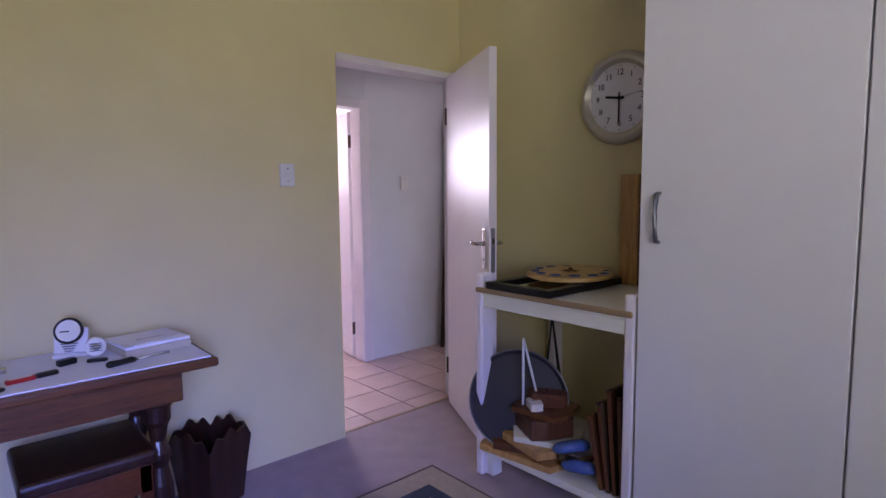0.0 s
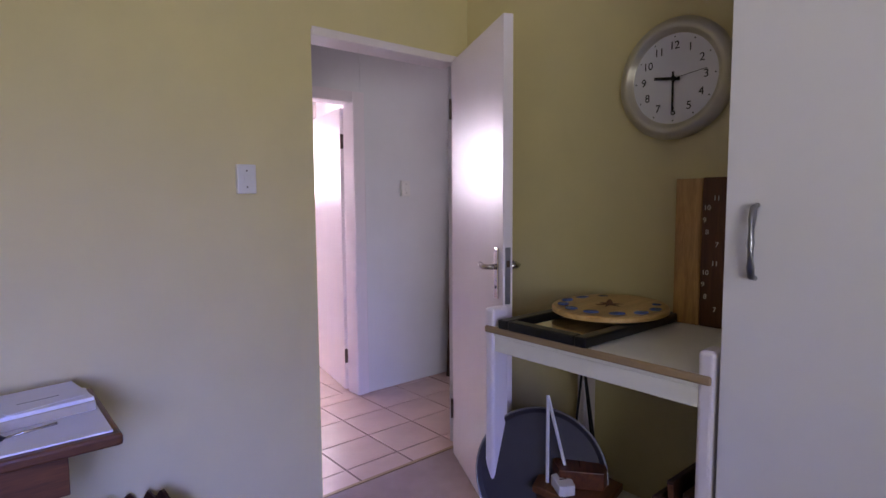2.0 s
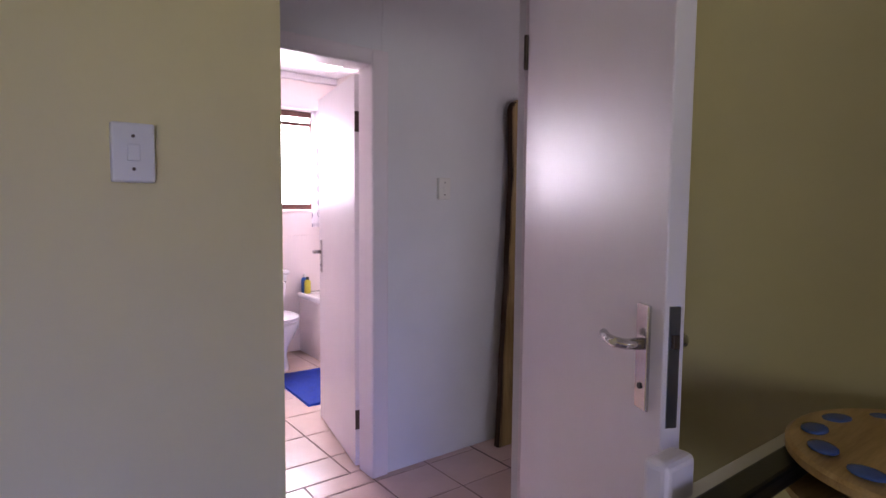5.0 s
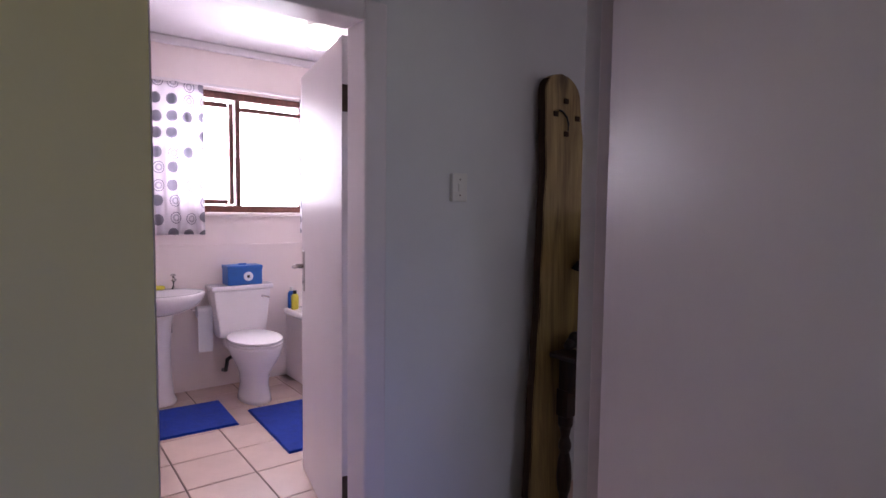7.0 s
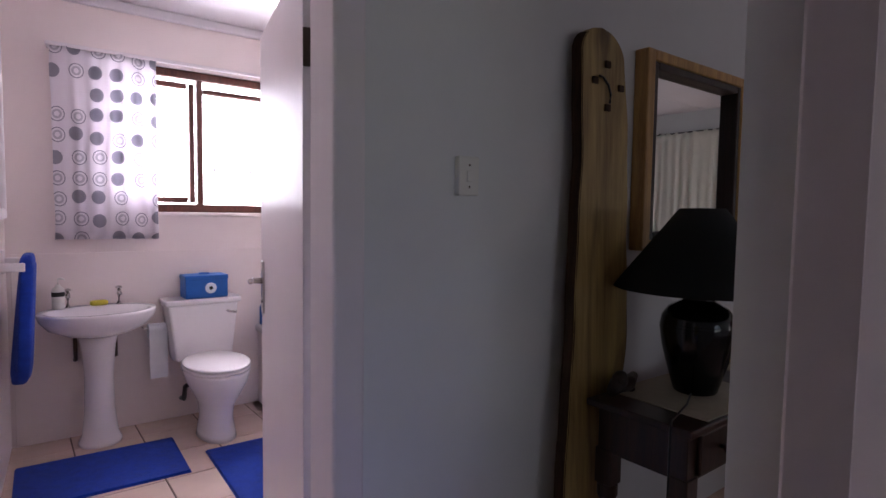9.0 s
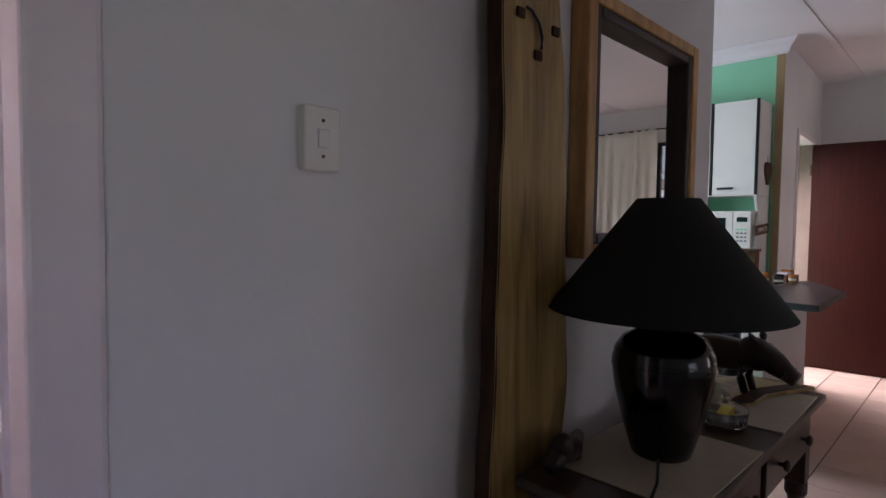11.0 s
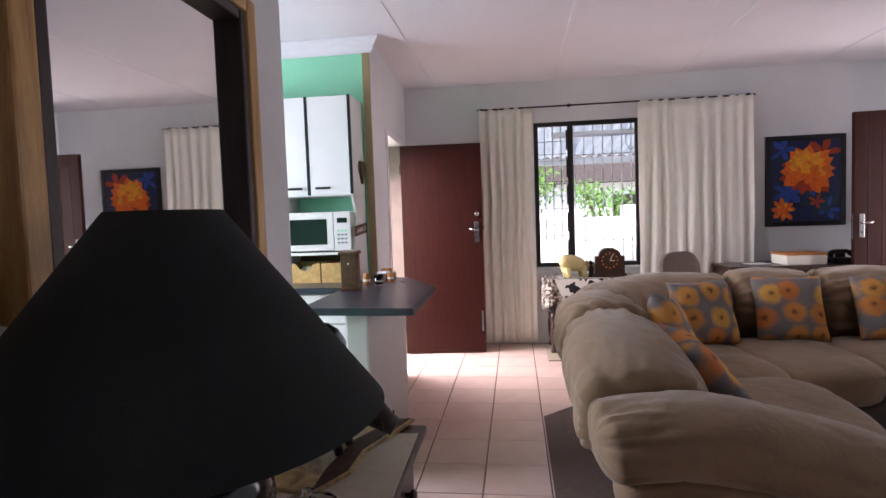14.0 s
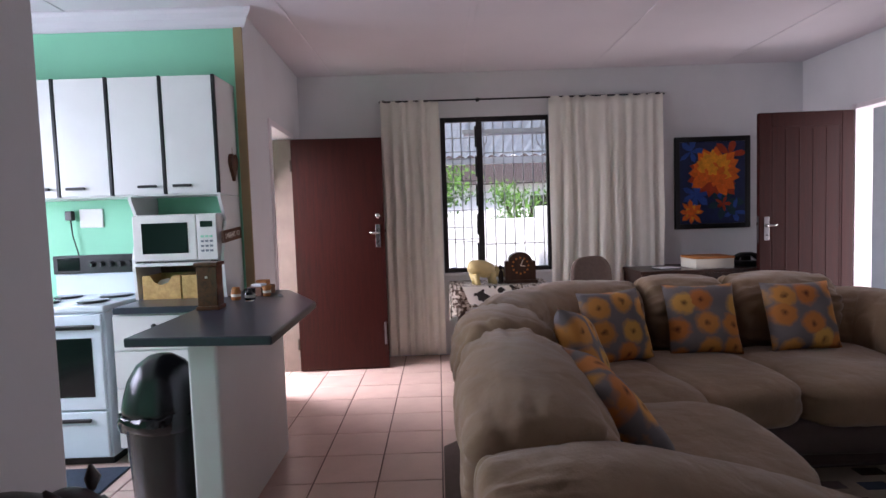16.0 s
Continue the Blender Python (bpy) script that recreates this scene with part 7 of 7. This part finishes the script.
for nrm in (0.0, 0.003):
    vs = [bm.verts.new((8.462 - nrm, y, zz)) for y, zz in ((2.64, 0.7225), (2.18, 0.7225), (2.24, 0.58), (2.40, 0.53), (2.58, 0.57))]
    bm.faces.new(vs)
part("hanging_edge", bm, "zebra", z)
b = tagged(new("bear_figure"), "ivory resin bear figure on the side table", "figurine")
b.matrix_basis = pose(8.60, 2.45, 0.7235, 0, 0, -70)
bm = bmesh.new()
soft(bm, (0.27, 0.12, 0.15), 2.3, 22, 14, 0.08, 2, pose(-0.01, 0, 0.135, 0, 14))
soft(bm, (0.13, 0.085, 0.09), 2.2, 16, 10, 0.05, 3, pose(0.15, 0, 0.10, 0, 22))
tube(bm, [(0.18, 0, 0.09), (0.24, 0, 0.055)], [0.032, 0.02], 10)
for sd in (1, -1):
    for x in (-0.08, 0.08):
        tube(bm, [(x, sd * 0.035, 0.10), (x + 0.012, sd * 0.037, 0.04), (x + 0.02, sd * 0.037, 0.0)], [0.036, 0.024, 0.026], 10)
    tube(bm, [(0.12, sd * 0.03, 0.145), (0.118, sd * 0.034, 0.165)], [0.012, 0.007], 8)
part("figure", bm, "ivory", b, smooth=True)
f = tagged(new("small_statuette"), "small black and white statuette beside the clock", "figurine")
f.matrix_basis = pose(8.62, 2.285, 0.7235)
bm = bmesh.new()
lathe(bm, [(0.03, 0), (0.03, 0.01), (0.018, 0.02), (0.024, 0.06), (0.02, 0.10), (0.010, 0.115), (0.018, 0.135), (0.016, 0.15), (0.004, 0.16)], 16)
part("figure", bm, "bronze", f, smooth=True)
c = thing("mantel_clock", "dark arched wooden mantel clock with a pale dial", "clock", (8.62, 2.115, 0.7235), 0)
bm = bmesh.new()
pts = [(-0.135, 0.03), (0.135, 0.03), (0.135, 0.19), (0.115, 0.2)] + [(0.105 * math.cos(a), 0.19 + 0.085 * math.sin(a)) for a in [math.pi * i / 14 for i in range(15)]] + [(-0.115, 0.2), (-0.135, 0.19)]
f0, f1 = [bm.verts.new((-0.05, -y, z)) for y, z in pts], [bm.verts.new((0.05, -y, z)) for y, z in pts]
bm.faces.new(f0), bm.faces.new(f1[::-1])
for i in range(len(pts)):
    bm.faces.new((f0[i], f0[(i + 1) % len(pts)], f1[(i + 1) % len(pts)], f1[i]))
part("case", bm, "dark_wood", c)
boxpart("base", (-0.06, 0.06, -0.15, 0.15, 0, 0.03), "dark_wood", c, 0.004)
for q in range(12):
    a = math.pi / 6 * q
    bm = bmesh.new()
    lathe(bm, [(0.009, 0), (0.009, 0.003)], 10, pose(-0.05, 0.07 * math.sin(a), 0.155 + 0.07 * math.cos(a), 0, -90))
    part("hour_mark", bm, "leather", c)
for ang, ln in ((25, 0.06), (95, 0.045)):
    bm = bmesh.new()
    box(bm, -0.056, -0.054, -0.003, 0.003, 0, ln, m=pose(0, 0, 0.155, ang))
    part("clock_hand", bm, "white_ink", c)

d = thing("wall_desk", "dark wooden desk against the lounge wall", "desk", (0, 0, 0))
boxpart("desktop", (8.42, 8.985, -0.12, 1.10, 0.775, 0.805), "dark_wood", d, 0.006)
boxpart("drawer_frieze", (8.45, 8.96, -0.10, 1.08, 0.66, 0.775), "dark_wood", d, 0.003)
for y in (-0.06, 1.04):
    for x in (8.49, 8.93):
        boxpart("leg", (x - 0.025, x + 0.025, y - 0.025, y + 0.025, 0, 0.66), "dark_wood", d, 0.004)
o = thing("document_box", "tan and cream cardboard box on the desk", "box", (8.62, 0.44, 0.8055), 3)
boxpart("tray", (-0.14, 0.14, -0.17, 0.17, 0, 0.085), "cream", o, 0.004)
boxpart("lid", (-0.145, 0.145, -0.175, 0.175, 0.085, 0.105), "leather", o, 0.004, "tan cardboard lid")
o = thing("telephone", "black telephone on the desk", "telephone", (8.62, 0.09, 0.8055))
bm = bmesh.new()
prism(bm, [(-0.09, -0.08), (0.09, -0.08), (0.09, 0.08), (-0.09, 0.08)], 0, 0.05, bevel=0.012)
part("base", bm, "black", o)
bm = bmesh.new()
tube(bm, [(-0.02, -0.1, 0.075), (0, -0.05, 0.105), (0, 0.05, 0.105), (-0.02, 0.1, 0.075)], [0.03, 0.018, 0.018, 0.03], 12)
part("receiver", bm, "black", o, smooth=True)
boxpart("cradle", (-0.03, 0.03, -0.03, 0.03, 0.05, 0.09), "black", o, 0.006)
o = thing("notebook", "thin notebook and pen on the desk", "notebook", (8.58, 0.82, 0.8055), 12)
boxpart("cover", (-0.07, 0.07, -0.1, 0.1, 0, 0.012), "brushed", o, 0.002)
boxpart("page", (-0.066, 0.066, -0.096, 0.096, 0.012, 0.014), "paper", o, 0.0005)
ch = thing("desk_chair", "grey upholstered chair with a curved back at the desk", "chair", (8.30, 1.42, 0), 20)
bm = bmesh.new()
soft(bm, (0.08, 0.40, 0.50), 3.2, 28, 18, 0.02, 4, pose(0.0, 0.16, 0.72, 0, 8))
part("backrest", bm, "rug_taupe", ch, smooth=True)
bm = bmesh.new()
soft(bm, (0.42, 0.42, 0.10), 3.5, 28, 14, 0.02, 5, pose(0.2, 0.16, 0.45))
part("seat", bm, "rug_taupe", ch, smooth=True)
for x in (0.03, 0.36):
    for y in (0.0, 0.32):
        boxpart("leg", (x - 0.018, x + 0.018, y - 0.018, y + 0.018, 0, 0.42), "dark_wood", ch, 0.003)

# flower painting
p = thing("flower_painting", "framed painting of orange flowers on deep blue", "painting", (9.0, 0.21, 1.57))
PW = on_wall((0, 0, 0), (0, -1, 0), (-1, 0, 0))
PAINT = {n: mat("paint_" + n, c, 0.5, vary=0.3, scale=25, bump=0.3, fine=90) for n, c in (("night", (0.09, 0.14, 0.30)), ("blue", (0.16, 0.30, 0.62)), ("teal", (0.08, 0.22, 0.26)), ("orange", (0.90, 0.42, 0.10)), ("flame", (0.93, 0.62, 0.14)), ("rust", (0.66, 0.22, 0.10)))}
for b in ((-0.36, -0.312, -0.435, 0.435, 0, 0.03), (0.312, 0.36, -0.435, 0.435, 0, 0.03), (-0.312, 0.312, 0.387, 0.435, 0, 0.03), (-0.312, 0.312, -0.435, -0.387, 0, 0.03)):
    boxpart("frame_bar", b, "black", p, 0.006, m=PW)
boxpart("canvas", (-0.312, 0.312, -0.387, 0.387, 0.004, 0.018), PAINT["night"], p, 0, m=PW)
rnd = random.Random(5)


def petals(cx, cy, n, r, tone, z, spread=360, start=0):
    for i in range(n):
        lift = z + 0.00007 * i
        a = radians(start + spread * i / n + rnd.uniform(-8, 8))
        ln, wd = r * rnd.uniform(0.75, 1.1), r * rnd.uniform(0.16, 0.24)
        bm = bmesh.new()
        pts = [(0, 0), (ln * 0.35, wd * 0.8), (ln * 0.7, wd), (ln, 0.0), (ln * 0.75, -wd * 0.9), (ln * 0.35, -wd * 0.8)]
        prism(bm, [(cx + x * math.cos(a) - y * math.sin(a), cy + x * math.sin(a) + y * math.cos(a)) for x, y in pts], lift, lift + 0.0008)
        bmesh.ops.transform(bm, matrix=PW, verts=bm.verts[:])
        part("petal", bm, PAINT[tone], p)


petals(-0.20, 0.30, 5, 0.13, "blue", 0.0181)
petals(-0.16, -0.10, 7, 0.17, "blue", 0.0181)
petals(0.12, -0.18, 7, 0.18, "teal", 0.0182)
petals(0.20, -0.28, 5, 0.13, "blue", 0.0183)
petals(0.16, 0.26, 5, 0.16, "rust", 0.0183)
petals(0.05, -0.02, 5, 0.13, "blue", 0.0184)
petals(0.03, 0.08, 13, 0.25, "rust", 0.019)
petals(0.02, 0.10, 14, 0.25, "orange", 0.020, 300, -60)
petals(0.0, 0.12, 10, 0.20, "flame", 0.021, 220, -20)
petals(0.03, 0.06, 7, 0.12, "orange", 0.022)
for cx, cy, r, tone in ((0.02, 0.09, 0.085, "orange"), (0.0, 0.12, 0.05, "flame"), (-0.20, -0.28, 0.045, "orange")):
    bm = bmesh.new()
    prism(bm, [(cx + r * (1 + 0.2 * math.sin(5 * a)) * math.cos(a), cy + r * (1 + 0.2 * math.sin(5 * a)) * math.sin(a)) for a in [2 * math.pi * i / 30 for i in range(30)]], 0.0205, 0.0245 + 0.001 * (tone == "flame"))
    bmesh.ops.transform(bm, matrix=PW, verts=bm.verts[:])
    part("flower_heart", bm, PAINT[tone], p)
petals(-0.20, -0.28, 8, 0.12, "orange", 0.020)
petals(-0.20, -0.28, 5, 0.08, "flame", 0.021)
petals(0.10, -0.2, 5, 0.08, "rust", 0.0195)

# ---- outside ----
r = tagged(new("verandah_roof"), "corrugated grey sheet roof over the yard", "roof", kind="structure")
bm = bmesh.new()
n = 220
for side in (0.0, 0.004):
    a = [bm.verts.new((9.4, -1.0 + 6.0 * i / n, 2.52 + 0.02 * math.sin(i * 1.05) + side)) for i in range(n + 1)]
    b = [bm.verts.new((12.2, -1.0 + 6.0 * i / n, 2.22 + 0.02 * math.sin(i * 1.05) + side)) for i in range(n + 1)]
    for i in range(n):
        bm.faces.new((a[i], a[i + 1], b[i + 1], b[i]))
part("sheet", bm, "roof_sheet", r)
for x, z in ((9.6, 2.43), (12.1, 2.14)):
    boxpart("beam", (x - 0.03, x + 0.03, -1.0, 5.0, z - 0.05, z + 0.045), "white_render", r, 0.004)
for y in (-0.9, 4.9):
    boxpart("post", (12.07, 12.13, y - 0.03, y + 0.03, -0.25, 2.1), "white_render", r, 0.004)
o = thing("tube_light", "white fluorescent tube light under the sheet roof", "lamp", (10.6, 1.9, 2.33))
boxpart("housing", (-0.03, 0.03, -0.6, 0.6, 0.0, 0.05), "plastic_white", o, 0.005)
bm = bmesh.new()
tube(bm, [(0, -0.58, -0.015), (0, 0.58, -0.015)], 0.014, 10)
part("tube", bm, "porcelain", o, smooth=True)
g = tagged(new("garden_wall"), "white plastered garden wall with a pillar", "wall", kind="structure")
boxpart("wall", (13.6, 13.8, -6, 12, -0.25, 1.25), "white_render", g, 0.02)
boxpart("pillar", (13.3, 13.65, 0.7, 1.1, -0.25, 1.45), "white_render", g, 0.02)
boxpart("side_wall", (10.6, 13.6, 0.35, 0.5, -0.25, 1.9), "white_render", g, 0.02)
structure("wall_verandah_outside", [(6.0, 10.5, -2.3, -2.15, -0.25, 2.6), (10.4, 10.5, -2.15, -0.8, -0.25, 2.6)], "white_render", "plain white plastered verandah wall outside the door")
# Unseen cover, added to keep the sun off the wall outside the door.
structure("shade_cover_verandah", [(6.0, 10.5, -2.3, -0.8, 2.6, 2.66)], "ceiling", "unseen white cover added to shade the verandah wall")
h = tagged(new("neighbour_house"), "neighbouring white house with a dark tiled gable roof", "house")
boxpart("wall", (22, 28, -4.5, 3.2, -0.25, 2.4), "white_render", h, 0.02)
bm = bmesh.new()
for dz in (0.0,):
    a = [bm.verts.new(v) for v in ((21.4, 3.6, 2.3), (21.4, -4.9, 2.3), (25, -4.9, 4.2), (25, 3.0, 4.2), (28.6, -4.9, 2.3), (28.6, 3.6, 2.3))]
    for q in ((0, 1, 2, 3), (3, 2, 4, 5), (0, 3, 5), (1, 4, 2), (0, 5, 4, 1)):
        bm.faces.new([a[i] for i in q])
part("roof", bm, "roof_dark", h)
boxpart("chimney", (23.4, 23.9, -0.2, 0.4, 3.3, 4.5), "white_render", h, 0.02)
boxpart("window", (21.97, 22.02, -1.6, -0.2, 0.8, 1.9), "oven_glass", h, 0.01)


def tree(at, height, crown_r, count, seed):
    tr = tagged(new("garden_tree"), "leafy green garden tree behind the wall", "tree", "garden trees")
    tr.matrix_basis = pose(*at)
    q = random.Random(seed)
    bm = bmesh.new()
    tube(bm, [(0, 0, 0), (0.05, 0.02, height * 0.35), (0, 0.08, height * 0.6)], [0.13, 0.09, 0.05], 10)
    tips = []
    for i in range(9):
        a = 2 * math.pi * i / 9 + q.uniform(-0.3, 0.3)
        rr = crown_r * q.uniform(0.5, 0.9)
        tip = Vector((rr * math.cos(a), rr * math.sin(a), height * q.uniform(0.6, 1.0)))
        tube(bm, [(0.03, 0.04, height * 0.4), tuple(tip * 0.55 + Vector((0, 0, height * 0.18))), tuple(tip)], [0.05, 0.03, 0.01], 6)
        tips.append(tip)
    part("trunk", bm, "trunk", tr)
    vs, fs = [], []
    for i in range(count):
        t0 = q.choice(tips)
        c = t0 + Vector((q.gauss(0, 1), q.gauss(0, 1), q.gauss(0, 0.8))) * crown_r * 0.33
        d = Vector((q.gauss(0, 1), q.gauss(0, 1), q.gauss(0, 1))).normalized()
        e = d.orthogonal().normalized()
        ln = q.uniform(0.07, 0.14)
        k = len(vs)
        vs += [tuple(c), tuple(c + d * ln * 0.5 + e * ln * 0.25), tuple(c + d * ln), tuple(c + d * ln * 0.5 - e * ln * 0.25)]
        fs.append((k, k + 1, k + 2, k + 3))
    me = bpy.data.meshes.new("crown")
    me.from_pydata(vs, [], fs)
    me.materials.append(M["leaf"])
    ob = new("crown", me)
    ob.parent = tr


tree((16.0, 3.25, -0.25), 2.6, 0.85, 2600, 3)
tree((17.5, 5.6, -0.25), 3.2, 1.5, 2600, 4)
tree((18.0, 0.75, -0.25), 2.15, 0.6, 1200, 5)
o = thing("blue_tarpaulin", "folded blue tarpaulin over garden goods outside", "tarpaulin", (9.9, 2.75, -0.25))
bm = bmesh.new()
soft(bm, (0.7, 0.7, 1.0), 2.6, 24, 16, 0.15, 8, pose(0, 0, 0.5))
part("cover", bm, "blue_paint", o, smooth=True)
boxpart("base_board", (-0.3, 0.3, -0.3, 0.3, 0.0, 0.05), "trunk", o, 0.005)
structure("boundary_wall_bath", [(-6, 9.0, 10.5, 10.7, -0.25, 1.9)], "white_render", "white boundary wall behind the house")


# ---- floor tiles ----
def tile_field(name, label, x0, x1, y0, y1, px, ox, oy, near, material="tile", py=None):
    """Square tiles in recessed joints; those inside the near stretch are parts of their own."""
    py = py or px
    fl = structure(name, [(x0, x1, y0, y1, -0.03, -0.004)], "grout", label)
    j = 0.0035
    shared = {}
    rest_v, rest_f = [], []
    i0, i1 = math.floor((x0 - ox) / px), math.ceil((x1 - ox) / px)
    k0, k1 = math.floor((y0 - oy) / py), math.ceil((y1 - oy) / py)
    for i in range(i0, i1):
        for k in range(k0, k1):
            a, b = max(x0, ox + i * px) + j, min(x1, ox + (i + 1) * px) - j
            c, d = max(y0, oy + k * py) + j, min(y1, oy + (k + 1) * py) - j
            if b - a < 0.01 or d - c < 0.01:
                continue
            cx, cy, hx, hy = (a + b) / 2, (c + d) / 2, (b - a) / 2, (d - c) / 2
            e = 0.0025
            vs = [(-hx, -hy, -0.006), (hx, -hy, -0.006), (hx, hy, -0.006), (-hx, hy, -0.006), (-hx, -hy, -0.002), (hx, -hy, -0.002), (hx, hy, -0.002), (-hx, hy, -0.002), (-hx + e, -hy + e, 0), (hx - e, -hy + e, 0), (hx - e, hy - e, 0), (-hx + e, hy - e, 0)]
            fs = [(8, 9, 10, 11)] + [(q, (q + 1) % 4, (q + 1) % 4 + 4, q + 4) for q in range(4)] + [(q + 4, (q + 1) % 4 + 4, (q + 1) % 4 + 8, q + 8) for q in range(4)]
            if near[0] <= cx <= near[1] and near[2] <= cy <= near[3]:
                key = (round(hx, 4), round(hy, 4))
                if key not in shared:
                    me = bpy.data.meshes.new("tile")
                    me.from_pydata(vs, [], fs)
                    me.materials.append(M[material])
                    shared[key] = me
                ob = new("tile", shared[key])
                ob.parent = fl
                ob.location = (cx, cy, 0.0005 * ((i * 7 + k * 13) % 5) / 5)
            else:
                n = len(rest_v)
                rest_v += [(x + cx, y + cy, z) for x, y, z in vs]
                rest_f += [tuple(v + n for v in f) for f in fs]
    if rest_v:
        me = bpy.data.meshes.new("far_tiles")
        me.from_pydata(rest_v, [], rest_f)
        me.materials.append(M[material])
        ob = tagged(new("far_tiles", me), kind="stuff")
        ob.parent = fl


tile_field("floor_lounge", "pinkish square ceramic floor tiles of the lounge and kitchen", 3.3, 9.0, -0.66, 6.4, 0.327, 7.10, 3.51, (5.2, 9.0, 2.4, 5.3), py=0.332)
tile_field("floor_lounge_back", "pinkish square ceramic floor tiles behind the sofa", 2.81, 3.3, -0.66, 2.70, 0.327, 7.10, 3.51, (9, 9, 9, 9), py=0.332)
tile_field("floor_passage", "pinkish square ceramic floor tiles of the passage", 0.4, 3.3, 2.70, 3.86, 0.314, 2.665, 3.146, (1.5, 3.3, 2.7, 3.9), py=0.285)
tile_field("floor_bath", "pale pinkish ceramic floor tiles of the bathroom", 1.7, 3.75, 3.86, 6.31, 0.333, 2.60, 5.42, (1.7, 3.75, 3.86, 6.4), "bath_tile")
